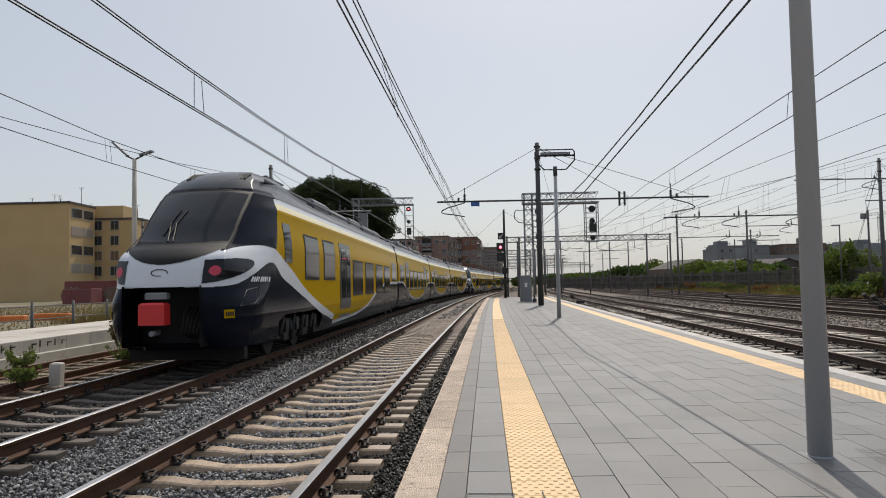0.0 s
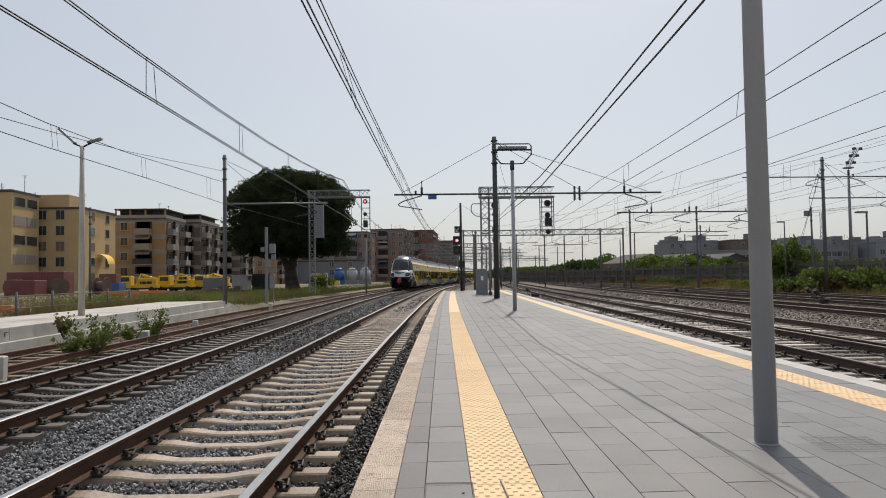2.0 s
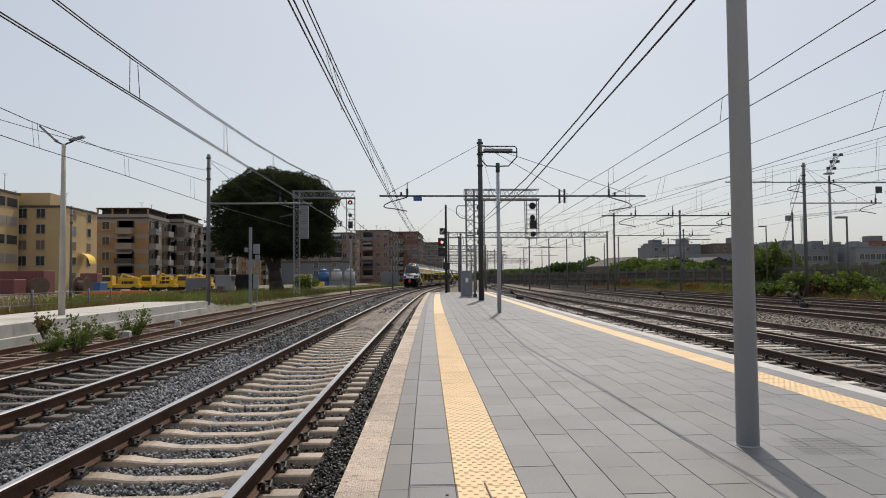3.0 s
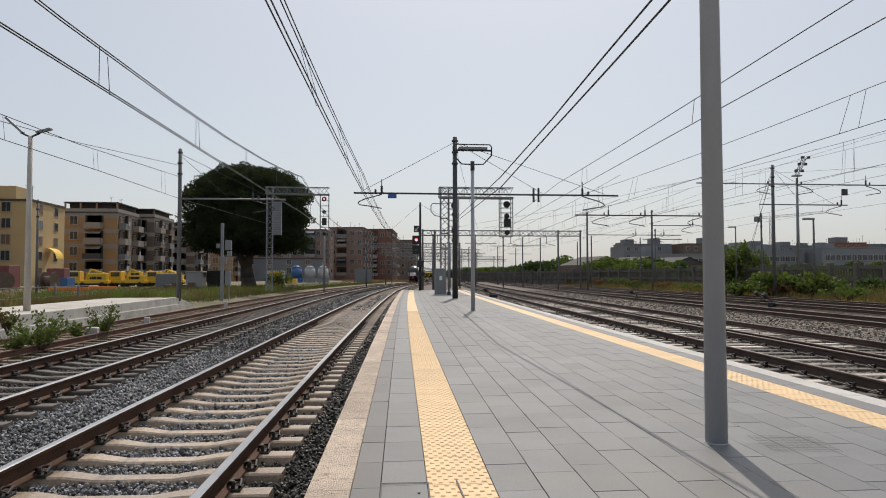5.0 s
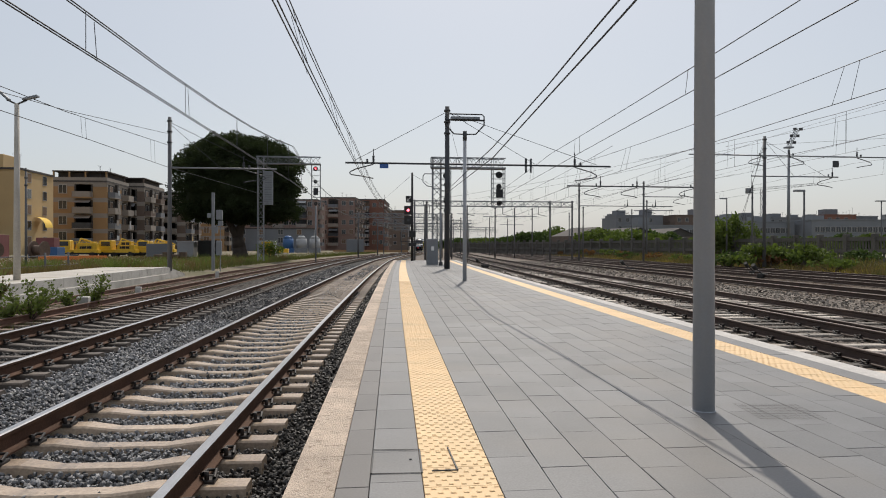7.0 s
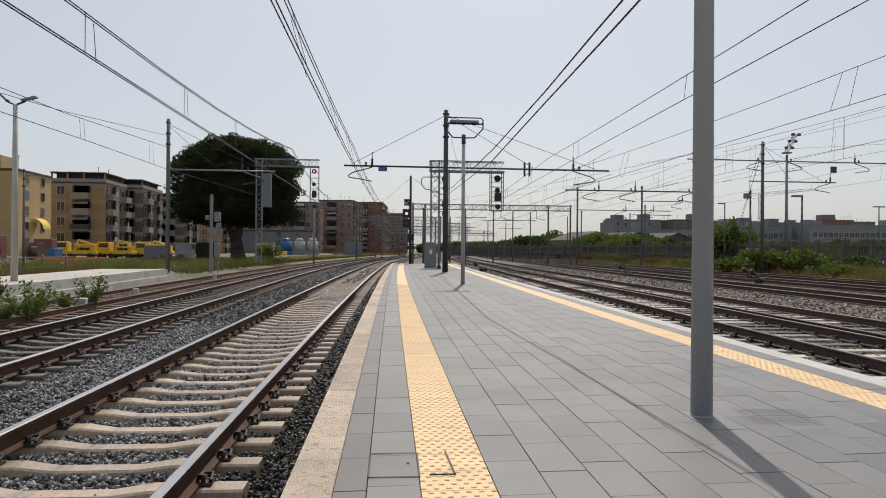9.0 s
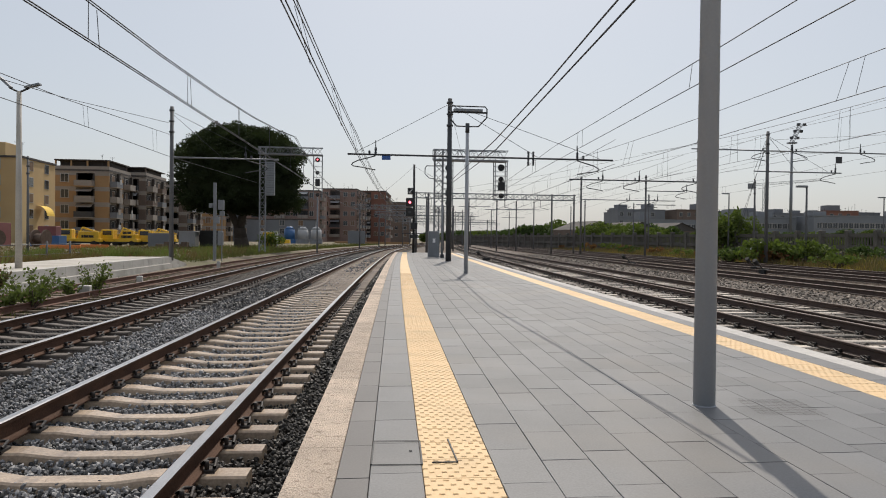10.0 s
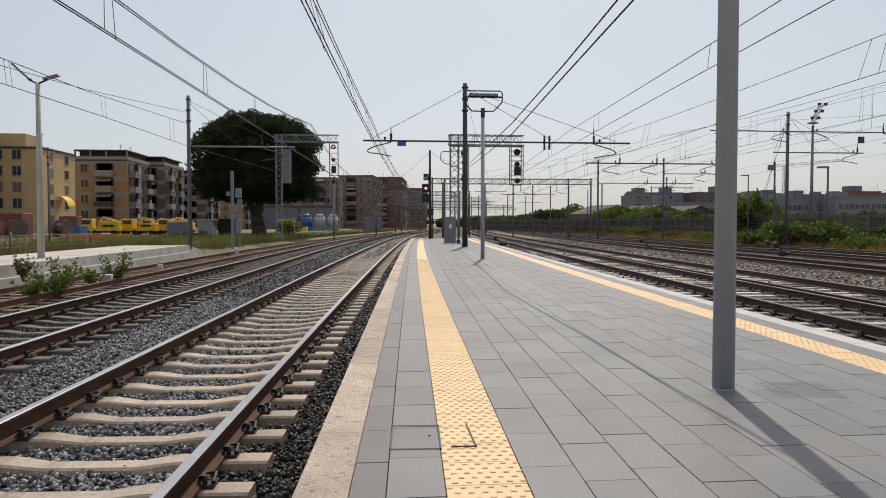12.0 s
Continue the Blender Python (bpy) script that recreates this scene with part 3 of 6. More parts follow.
for px, py, ph in ((6.0, 62, 5.6), (6.6, 70, 5.8), (9.8, 84, 6.0), (17.2, 88, 6.6), (21.5, 96, 7.0), (26, 104, 7.4), (30, 92, 7.0), (14.4, 110, 6.6), (12.2, 92, 6.0),
                   (36, 118, 7.5), (24, 128, 7.0), (19.5, 134, 7.2), (11.6, 104, 6.2), (29.5, 138, 7.2), (40, 100, 7.2), (33, 78, 7.0), (36.5, 62, 7.4), (15.8, 102, 7.6), (18.6, 150, 8.2), (23, 170, 8.4)):
    mast(px, py, -0.2, ph, M_MASTG, "grey catenary mast far along the yard", [(-1.5, 3.2, ph - 1.2, [])] if int(px) % 2 else [], 0.1)


# ---- overhead wires ----
def wire(name, pts, r, label):
    ob = Shape().path(pts, r, n=5).put(name, M_WIRE)
    return tagged(ob, label, "wire", "overhead wires")


def span(curve, y0, y1, zc, zm, sag, r, off=0.0, drops=6, twin=0.0, phase=0.0, mo=None):
    """A contact wire with its messenger and droppers above a track, from mast to mast."""
    th = base("overhead_line", 0, 0, 0, 0, "dark overhead contact wire with messenger and droppers above a track", "overhead line", "overhead wires")
    mo = off if mo is None else mo
    for tw in ((-twin, twin) if twin else (0,)):
        con, mes = Shape(), Shape()
        n = 10
        con.path([(curve(y0 + (y1 - y0) * i / n) + off + tw, y0 + (y1 - y0) * i / n, zc) for i in range(n + 1)], r, n=5)
        mes.path([(curve(y0 + (y1 - y0) * i / n) + mo + tw, y0 + (y1 - y0) * i / n, zm - sag * 4 * (i / n) * (1 - i / n)) for i in range(n + 1)], r, n=5)
        con.put("contact_wire", M_WIRE, th)
        mes.put("messenger_wire", M_WIRE, th)
    for i in range(drops):
        u = (i + 0.5 + phase) / drops
        y = y0 + (y1 - y0) * u
        x = curve(y) + off
        z = zm - sag * 4 * u * (1 - u)
        Shape().path([(x - off + mo + twin, y, z), (x + twin, y, zc)], r * 0.6, n=4).put("dropper", M_WIRE, th)
        Shape().path([(x - off + mo - twin, y + 0.6, z), (x - twin, y + 0.75, zc)], r * 0.6, n=4).put("dropper", M_WIRE, th)
    return th


for y0, y1 in ((-14, CY), (CY, 82), (82, 130), (130, 180)):
    span(t1, y0, y1, 5.0, 6.4, 0.25, 0.013, 0.4, 6, 0.035, mo=0.08)
span(lambda y: t2(y) + 0.016 * (y - 15.5), -15.2, 39.2, 4.9, 6.86, 1.26, 0.013, 0.0, 9, 0.035, phase=0.22, mo=0.0)
for y0, y1 in ((39.2, 86), (86, 134), (134, 180)):
    span(lambda y: t2(y) + max(0.0, 0.38 * (1 - (y - 39.2) / 30)), y0, y1, 4.9, 6.86, 1.0, 0.013, 0.0, 6, 0.035)
for y0, y1 in ((-14, CY), (CY, 75.6), (75.6, 118), (118, 165)):
    span(t4, y0, y1, 5.28, 6.05, 0.2, 0.012, drops=4)
    if y0 > 0:
        span(t5, y0, y1, 5.28, 6.5, 0.2, 0.011, 1.2)
# lines over the eastern yard tracks, then their way on to the north
span(lambda y: 12.36 + 0.0276 * y, -4, 46.7, 5.28, 6.75, 0.45, 0.011, 0.0, 6, mo=0.25)
span(lambda y: 18.66 + 0.0118 * y, -4, 46.7, 5.5, 7.4, 0.7, 0.010, 0.0, 6)
span(lambda y: 24.5 + 0.02 * y, -4, 46.7, 6.3, 8.4, 0.5, 0.009, 0.0, 6)
for y0, y1 in ((46.7, 75.6), (75.6, 118)):
    span(lambda y: t4(y) + 5.3, y0, y1, 5.3, 6.3, 0.2, 0.012)
for y0, y1 in ((46.7, 96), (96, 140)):
    span(t7, y0, y1, 6.2, 7.4, 0.4, 0.011)
    span(t8, y0, y1, 6.5, 7.7, 0.4, 0.011)
for y0, y1 in ((0, 46.7), (46.7, 96)):
    span(lambda y: t8(y) + 9.0, y0, y1, 6.3, 7.4, 0.4, 0.009)
for dx, za, zb, zc in ((17.5, 9.0, 8.9, 8.5), (21.0, 8.3, 8.1, 8.3)):
    wire("yard_wire", [(t4(y) + dx, y, z) for y, z in ((-4, za), (12, (za + zb) / 2 - 0.15), (46.7, zb), (75.6, zc - 0.4), (120, zc - 1.5))], 0.008, "thin dark wire strung along the yard")
for (xa, ya, za), (xb, yb, zb) in (((28.4, 46.7, 8.8), (12.6, 75.6, 6.6)), ((23.3, 46.7, 8.2), (9.0, 75.6, 6.6)), ((28.4, 46.7, 8.6), (45, 30, 8.4)), ((4.33, CY, 7.9), (12, 75.6, 6.5)), ((37.9, 46.7, 7.9), (23.3, 46.7, 8.0)), ((27.6, 66, 7.2), (22.4, 70, 7.4))):
    wire("cross_wire", [(xa, ya, za), ((xa + xb) / 2, (ya + yb) / 2, (za + zb) / 2 - 0.25), (xb, yb, zb)], 0.009, "thin dark wire crossing the yard between masts")
# twin feeder cables above the platform, and wires on the west side
wire("feeder_cable", [(2.42, -6, 4.75), (2.5, 7.21, 3.73), (2.54, 9.41, 3.57), (2.56, 13.3, 3.31), (4.3, CY, 4.15)], 0.0105, "dark feeder cable strung above the platform")
wire("feeder_cable", [(2.38, -6, 4.58), (2.47, 6.67, 3.56), (2.52, 9.33, 3.4), (2.53, 13.1, 3.09), (4.3, CY, 4.02)], 0.0105, "dark feeder cable strung above the platform")
west = base("overhead_line", 0, 0, 0, 0, "dark overhead wires with droppers above the disused siding", "overhead line", "overhead wires")
Shape().path([(-10.8, 6, 5.3), (-10.5, 21.06, 5.38), (-10.27, 28.17, 5.49), (-10.1, 39.1, 5.63), (-8.5, 63, 6)], 0.013, n=5).put("contact_wire", M_WIRE, west)
Shape().path([(-10.8, 6, 6.3), (-10.5, 21.09, 6.09), (-10.32, 26.43, 6.18), (-10.1, 39.17, 6.81)], 0.013, n=5).put("messenger_wire", M_WIRE, west)
for y, za, zb in ((21.4, 5.38, 6.09), (21.7, 5.39, 6.09), (28.1, 5.49, 6.24), (28.5, 5.49, 6.26), (36.4, 5.6, 6.66), (37.0, 5.6, 6.7)):
    x = -10.5 + 0.0222 * (y - 21)
    Shape().path([(x, y, za), (x, y - 0.15, zb)], 0.006, n=4).put("dropper", M_WIRE, west)
wire("feeder_cable", [(-10.8, 6, 5.0), (-10.5, 21.08, 5.87), (-10.32, 26.43, 6.22), (-10.1, 39.2, 7.42)], 0.011, "dark wire strung above the old platform")

# ---- foliage ----
M_PINE = leafy("pine_needles", (0.025, 0.034, 0.015))
M_LEAF = leafy("green_leaves", (0.095, 0.122, 0.034))
M_LEAF_D = leafy("dark_green_leaves", (0.055, 0.08, 0.028))
M_WEED = leafy("weed_leaves", (0.115, 0.14, 0.045))
M_GRASS = leafy("fresh_grass", (0.082, 0.084, 0.033))
M_STRAW = leafy("dry_grass", (0.135, 0.095, 0.052))
M_BARK = mat("pine_bark", (0.06, 0.045, 0.035), 0.9, 0, 0.4, 3, 20, 0.8, 0, 0.03)


def leaves(name, blobs, per, size, material, parent=None, seed=1, inner=0.75, label="", flat=1.0):
    """A crown of many small leaf quads on the shells of overlapping clumps."""
    rng = np.random.default_rng(seed)
    vs = []
    for (cx, cy, cz, rx, ry, rz) in blobs:
        n = max(6, int(per * (rx * ry * rz) ** (2 / 3)))
        d = rng.normal(size=(n, 3))
        d /= np.linalg.norm(d, axis=1)[:, None]
        rad = inner + (1.08 - inner) * rng.random((n, 1))
        c = np.array([cx, cy, cz]) + d * rad * np.array([rx, ry, rz])
        a = rng.normal(size=(n, 3)) + d * 0.3
        a /= np.linalg.norm(a, axis=1)[:, None]
        b = np.cross(a, rng.normal(size=(n, 3)))
        b /= np.linalg.norm(b, axis=1)[:, None]
        s = size * (0.6 + 0.8 * rng.random((n, 1)))
        vs.append(np.stack([c - a * s, c + b * s * 0.6, c + a * s, c - b * s * 0.6], 1))
    v = np.concatenate(vs).reshape(-1, 3)
    n = len(v) // 4
    me = bpy.data.meshes.new(name)
    me.vertices.add(len(v))
    me.vertices.foreach_set("co", v.reshape(-1))
    me.loops.add(n * 4)
    me.loops.foreach_set("vertex_index", np.arange(n * 4))
    me.polygons.add(n)
    me.polygons.foreach_set("loop_start", np.arange(n) * 4)
    me.materials.append(material)
    me.update(calc_edges=True)
    ob = new(name, me)
    if parent:
        ob.parent = parent
    return ob


def blades(name, spots, h, w, material, label, seed=2, kind="stuff", category="grass", lean=0.5):
    """Upright grass blades in one mesh."""
    rng = np.random.default_rng(seed)
    p = np.array(spots, float)
    n = len(p)
    hh = h * (0.5 + rng.random(n))
    ang = rng.random(n) * 6.28
    dx, dy = np.cos(ang) * w, np.sin(ang) * w
    lx, ly = (rng.random(n) - 0.5) * 2 * lean * hh, (rng.random(n) - 0.5) * 2 * lean * hh
    v = np.stack([p + np.stack([-dx, -dy, np.zeros(n)], 1), p + np.stack([dx, dy, np.zeros(n)], 1), p + np.stack([lx, ly, hh], 1)], 1).reshape(-1, 3)
    me = bpy.data.meshes.new(name)
    me.vertices.add(len(v))
    me.vertices.foreach_set("co", v.reshape(-1))
    me.loops.add(n * 3)
    me.loops.foreach_set("vertex_index", np.arange(n * 3))
    me.polygons.add(n)
    me.polygons.foreach_set("loop_start", np.arange(n) * 3)
    me.materials.append(material)
    me.update(calc_edges=True)
    return tagged(new(name, me), label, category, kind=kind)


# ---- the old platform on the west side ----
old = base("old_platform", 0, 0, 0, 0, "old low platform of pale concrete blocks with a ramped end", "platform", kind="structure")
OX = -9.95
core = Shape()
core.box(-13.2, OX - 0.3, -8, 38.6, -0.5, 0.30)
core.quad([(-13.2, 38.6, 0.30), (OX - 0.3, 38.6, 0.30), (OX - 0.3, 42.2, -0.2), (-13.2, 42.2, -0.2)])
core.quad([(OX - 0.3, 38.6, 0.30), (OX - 0.3, 38.6, -0.4), (OX - 0.3, 42.2, -0.4), (OX - 0.3, 42.2, -0.2)])
core.put("platform_core", M_CONC_TOP, old)
y = 5.0
while y < 38.4:
    Shape().box(OX - 0.3, OX, y + 0.006, min(38.6, y + 1.19), -0.02, 0.318, bev=0.012).put("edge_block", M_CONC, old)
    y += 1.2
Shape().box(OX - 0.3, OX + 0.08, 3, 38.6, -0.6, -0.03, bev=0.02).put("footing", M_CONC, old)
ramp = Shape()
for x0, x1, z0, z1 in ((OX - 0.3, OX, 0.318, -0.16), (OX - 0.25, OX + 0.08, -0.03, -0.3)):
    side = [[(x, 38.61, -0.6), (x, 42.3, -0.6), (x, 42.3, z1), (x, 38.61, z0)] for x in (x0, x1)]
    ramp.quad(side[1]).quad(list(reversed(side[0]))).quad([side[0][3], side[0][2], side[1][2], side[1][3]]).quad([side[0][2], side[0][1], side[1][1], side[1][2]])
ramp.put("ramp_wall", M_CONC, old)
# scrawled paint: plain dark strokes on the edge blocks
gr = Shape()
rg = random.Random(4)
for k in range(9):
    yy = 14.9 + k * 0.32 + (0.5 if k > 3 else 0)
    gr.box(OX + 0.001, OX + 0.004, yy, yy + 0.05, 0.06 + rg.random() * 0.05, 0.2 + rg.random() * 0.08)
    gr.box(OX + 0.001, OX + 0.004, yy, yy + 0.2, 0.16 + rg.random() * 0.06, 0.21)
gr.put("paint_strokes", M_BLACK, old)


def twin_lamp(x, y, z, h):
    th = base("platform_lamp", x, y, z, 0, "pale concrete lamp post with two raised long lamp heads", "lamp post")
    Shape().tube((0, 0, 0), (0, 0, h), 0.11, 0.07, n=12).put("post", M_CONC_TOP, th)
    for s in (-1, 1):
        arm = Shape().tube((0, 0, h - 0.02), (s * 0.3, 0, h + 0.12), 0.03, n=6).put("arm", M_MAST, th)
        hd = Shape()
        m = Matrix.Translation((s * (0.5 if s < 0 else 0.42), 0.0, h + (0.36 if s < 0 else 0.2))) @ Matrix.Rotation(s * -0.75 if s < 0 else s * -0.28, 4, 'Y')
        hd.box(-0.36 if s < 0 else -0.24, 0.36 if s < 0 else 0.24, -0.1, 0.1, -0.03, 0.04, bev=0.02, m=m)
        hd.put("lamp_head", M_GALV, th)
    return th


twin_lamp(-10.95, 24.3, 0.30, 5.7)

for x, y, w, h in ((-7.59, 20.7, 0.15, 0.42), (-7.46, 25.2, 0.09, 0.44), (-7.25, 37.7, 0.09, 0.55), (-7.5, 13.4, 0.1, 0.5)):
    ob = Shape().box(-w, w, -w, w, -0.3, h - 0.3, bev=0.02).put("marker_post", M_CONC)
    ob.matrix_basis = pose(x, y, -0.12, 0, 2, 8)
    tagged(ob, "short weathered concrete marker post beside the siding", "post", "marker posts")


def weed(x, y, z, r, h, seed, material=M_WEED, label="leafy green weed bush growing from the gravel"):
    rg = random.Random(seed)
    th = base("weed_bush", x, y, z, 0, label, "bush", "weed bushes")
    st = Shape()
    blobs = []
    for i in range(14):
        a, t = rg.random() * 6.28, 0.3 + 0.7 * rg.random()
        tip = (r * t * math.cos(a), r * t * math.sin(a), h * (0.5 + 0.5 * rg.random()))
        st.tube((0, 0, -0.1), tip, 0.012, 0.004, n=4)
        for k in range(4):
            u = 0.35 + 0.2 * k
            blobs.append((tip[0] * u, tip[1] * u, tip[2] * u, r * 0.24, r * 0.24, h * 0.16))
    st.put("stem", M_BARK, th)
    leaves("foliage", blobs, 600, 0.045, material, th, seed, 0.2)
    return th


weed(-7.57, 17.4, -0.3, 0.72, 0.9, 3)
weed(-7.7, 16.6, -0.25, 0.45, 0.45, 4)
weed(-7.55, 21.3, -0.3, 0.5, 0.95, 5)
weed(-7.7, 20.1, -0.3, 0.4, 0.5, 6)
weed(-9.5, 20.0, -0.03, 0.3, 0.6, 7, M_STRAW, "dry brown weed on the platform wall")
weed(-9.2, 15.0, -0.2, 0.45, 0.45, 8)
weed(-7.6, 12.5, -0.2, 0.45, 0.35, 9)

rng = np.random.default_rng(11)
pts = []
for i in range(9000):
    y = 8 + 70 * rng.random() ** 1.3
    x = t3(y) + (rng.random() - 0.5) * 3.2
    if abs(noise.noise(Vector((x * 0.8, y * 0.4, 3)))) > 0.16:
        pts.append((x, y, -0.4))
blades("siding_weeds", pts, 0.16, 0.012, M_GRASS, "tufts of weeds between the siding rails")
pts = [(-13.4 - 14 * rng.random(), 14 + 90 * rng.random(), 0.1) for i in range(8000)]
blades("west_grass", pts, 0.2, 0.03, M_STRAW, "uneven dry grass behind the old platform", lean=1.2)
pts = []
for i in range(22000):
    y = 41 + 120 * rng.random()
    pts.append((t3(y) - 1.6 - 9 * rng.random() ** 1.2, y, -0.05))
blades("west_verge", pts, 0.28, 0.022, M_GRASS, "green and yellow grass on the verge of the siding")

pts = [(-11.5 - 26 * rng.random(), 40 + 50 * rng.random(), 0.08) for i in range(9000)]
blades("west_dry_grass", pts, 0.2, 0.035, M_STRAW, "dry straw patches behind the old platform", lean=1.2)
pts, pts2 = [], []
for i in range(15000):
    if i % 3:
        x, y = -13.3 - 3.5 * rng.random() ** 1.4, 28 + 18 * rng.random()
    else:
        y = 43 + 40 * rng.random()
        x = t3(y) - 2.4 - 5 * rng.random()
    k = noise.noise(Vector((x * 0.5, y * 0.3, 9)))
    if k > -0.1:
        (pts if k > 0.1 + (0.25 if y < 32 else 0) else pts2).append((x, y, -0.03))
blades("tall_west_grass", pts, 0.62, 0.022, M_WEED, "tall green grass and weeds behind the old platform")
blades("tall_dry_grass", pts2, 0.5, 0.02, M_STRAW, "tall dry grass behind the old platform")
# ---- the umbrella pine ----
pine = base("umbrella_pine", -12.6, 81, 0.1, 0, "large dark umbrella pine with a broad dense crown and leaning trunk", "tree")
tr = Shape()
tr.tube((-0.4, 0, -0.3), (-0.6, 0, 1.2), 0.95, 0.72, n=12).tube((-0.6, 0, 1.2), (-0.75, 0, 2.3), 0.72, 0.62, n=12)
tr.tube((-0.8, 0, 2.1), (-2.3, -0.4, 5.6), 0.42, 0.3, n=10).tube((-0.7, 0, 2.1), (0.0, 0.3, 6.2), 0.5, 0.36, n=10)
tr.tube((-2.3, -0.4, 5.6), (-5.4, 0, 8.6), 0.3, 0.1, n=8).tube((0.0, 0.3, 6.0), (4.2, 0, 9.0), 0.3, 0.08, n=8)
tr.tube((0.0, 0.3, 6.0), (-0.8, 0, 11.0), 0.3, 0.1, n=8).tube((-2.3, -0.4, 5.4), (-2.9, 1.0, 10.0), 0.25, 0.08, n=8)
tr.put("trunk", M_BARK, pine)
rg = random.Random(21)


def crown_edge(a):
    """How far the crown reaches in each direction."""
    return 1 + 0.05 * math.sin(3 * a + 0.6) + 0.04 * math.sin(7 * a)


blobs = []
for i in range(96):
    a = i * 2.39996 + rg.uniform(-0.2, 0.2)
    u = math.sqrt((i + 0.5) / 96)
    e = crown_edge(a)
    px, py = 6.5 * u * e * math.cos(a), 5.6 * u * e * math.sin(a)
    top = 8.3 + 4.3 * math.sqrt(max(0.0, 1 - u * u)) + rg.uniform(-0.3, 0.3)
    low = 4.9 + 1.0 * u ** 5
    for z, n in ((top, 13), ((low + top) / 2, 8 if u > 0.6 else 0), (low, 7)):
        big = rg.uniform(0.95, 1.45)
        for k in range(n):
            d = Vector((rg.gauss(0, 1), rg.gauss(0, 1), rg.gauss(0.35 if n > 8 else -0.1, 0.8))).normalized() * big
            r = rg.uniform(0.32, 0.55)
            blobs.append((px - 0.75 + d.x, py + d.y, z + d.z * 0.8, r * 1.2, r * 1.2, r * 0.8))
leaves("crown", blobs, 330, 0.1, M_PINE, pine, 9, 0.7)
core = Shape()
rows = []
for v in range(13):
    row = []
    for k in range(25):
        a = 2 * math.pi * k / 24
        q = v / 12
        u = 0.9 * math.sin(math.pi * q) ** 0.7
        low, top = 4.6 + 2.4 * u ** 5, 8.6 + 4.1 * math.sqrt(max(0.0, 1 - u * u))
        z = top - 0.5 if q < 0.5 else low + 0.3
        row.append((7.4 * u * crown_edge(a) * math.cos(a) * 0.88 - 0.75, 5.9 * u * crown_edge(a) * math.sin(a) * 0.93, z))
    rows.append(row)
core.grid(rows)
core.put("inner_crown", M_PINE, pine)


# ---- buildings ----
M_YELWALL = mat("yellow_plaster", (0.475, 0.335, 0.172), 0.9, 0, 0.1, 0.3, 12, 0.15, 0, 0.01, ((0.45, 0.36, 0.2), 0.15, 0.5, 0.7, 0.5))
M_ORWALL = mat("ochre_tiles", (0.32, 0.19, 0.09), 0.85, 0, 0.15, 0.4, 12, 0.15)
M_BAND = mat("pale_band", (0.265, 0.23, 0.2), 0.85, 0, 0.15, 0.4, 12, 0.15, 0, 0.01, ((0.3, 0.26, 0.22), 0.3, 0.5, 0.7, 0.5))
M_BROWN = mat("brown_plaster", (0.14, 0.102, 0.082), 0.9, 0, 0.15, 0.3, 12, 0.15)
M_PINK = mat("rosy_plaster", (0.235, 0.158, 0.132), 0.9, 0, 0.18, 0.3, 12, 0.15)
M_REDW = mat("brick_red_plaster", (0.2, 0.095, 0.068), 0.9, 0, 0.18, 0.3, 12, 0.15)
M_GREYW = mat("grey_plaster", (0.165, 0.172, 0.187), 0.9, 0, 0.15, 0.3, 12, 0.15)
M_WHITEW = mat("whitish_plaster", (0.34, 0.345, 0.355), 0.9, 0, 0.12, 0.3, 12, 0.15)
M_ROOFD = mat("dark_roof", (0.07, 0.062, 0.058), 0.9, 0, 0.3, 0.5, 10, 0.2)
M_PANE = mat("window_glass", (0.03, 0.035, 0.04), 0.12, 0, 0.3, 0.4, 4, 0, spec=0.6)
M_SHUT = mat("brown_shutter", (0.16, 0.10, 0.06), 0.7, 0, 0.3, 1, 12, 0.1)
M_FRAME = mat("window_frame", (0.34, 0.32, 0.30), 0.6, 0, 0.15, 1, 12, 0.05)


# near-black colour that stands in for the shade inside loggias and open attics
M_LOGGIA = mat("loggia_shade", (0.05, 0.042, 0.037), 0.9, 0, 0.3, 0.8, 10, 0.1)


def window(parent, x, y, z, w, h, pane, frame_mat=None, name="window"):
    """A window in a wall that faces -y: frame, recessed pane and sill."""
    f = Shape()
    t = 0.09
    f.box(x - w / 2 - t, x - w / 2, y - 0.06, y + 0.05, z - t, z + h + t).box(x + w / 2, x + w / 2 + t, y - 0.06, y + 0.05, z - t, z + h + t)
    f.box(x - w / 2, x + w / 2, y - 0.06, y + 0.05, z + h, z + h + t).box(x - w / 2 - 0.15, x + w / 2 + 0.15, y - 0.12, y + 0.05, z - t, z)
    f.box(x - 0.03, x + 0.03, y - 0.03, y + 0.04, z, z + h)
    ob = f.put(name, frame_mat or M_FRAME, parent)
    Shape().box(x - w / 2, x + w / 2, y - 0.02, y + 0.03, z, z + h).put("pane", pane, ob)
    return ob


def balcony(parent, x, y, z, w, d, material, rail_mat):
    s = Shape().box(x - w / 2, x + w / 2, y - d, y, z - 0.16, z)
    ob = s.put("balcony", material, parent)
    r = Shape().box(x - w / 2, x + w / 2, y - d, y - d + 0.05, z, z + 0.95).box(x - w / 2, x - w / 2 + 0.05, y - d, y, z, z + 0.95).box(x + w / 2 - 0.05, x + w / 2, y - d, y, z, z + 0.95)
    r.put("parapet", rail_mat, ob)
    Shape().box(x - w / 2 + 0.3, x + w / 2 - 0.3, y - 0.03, y + 0.02, z, z + 2.2).put("balcony_door", M_PANE if (int(x * 3) + int(z)) % 3 else M_SHUT, ob)


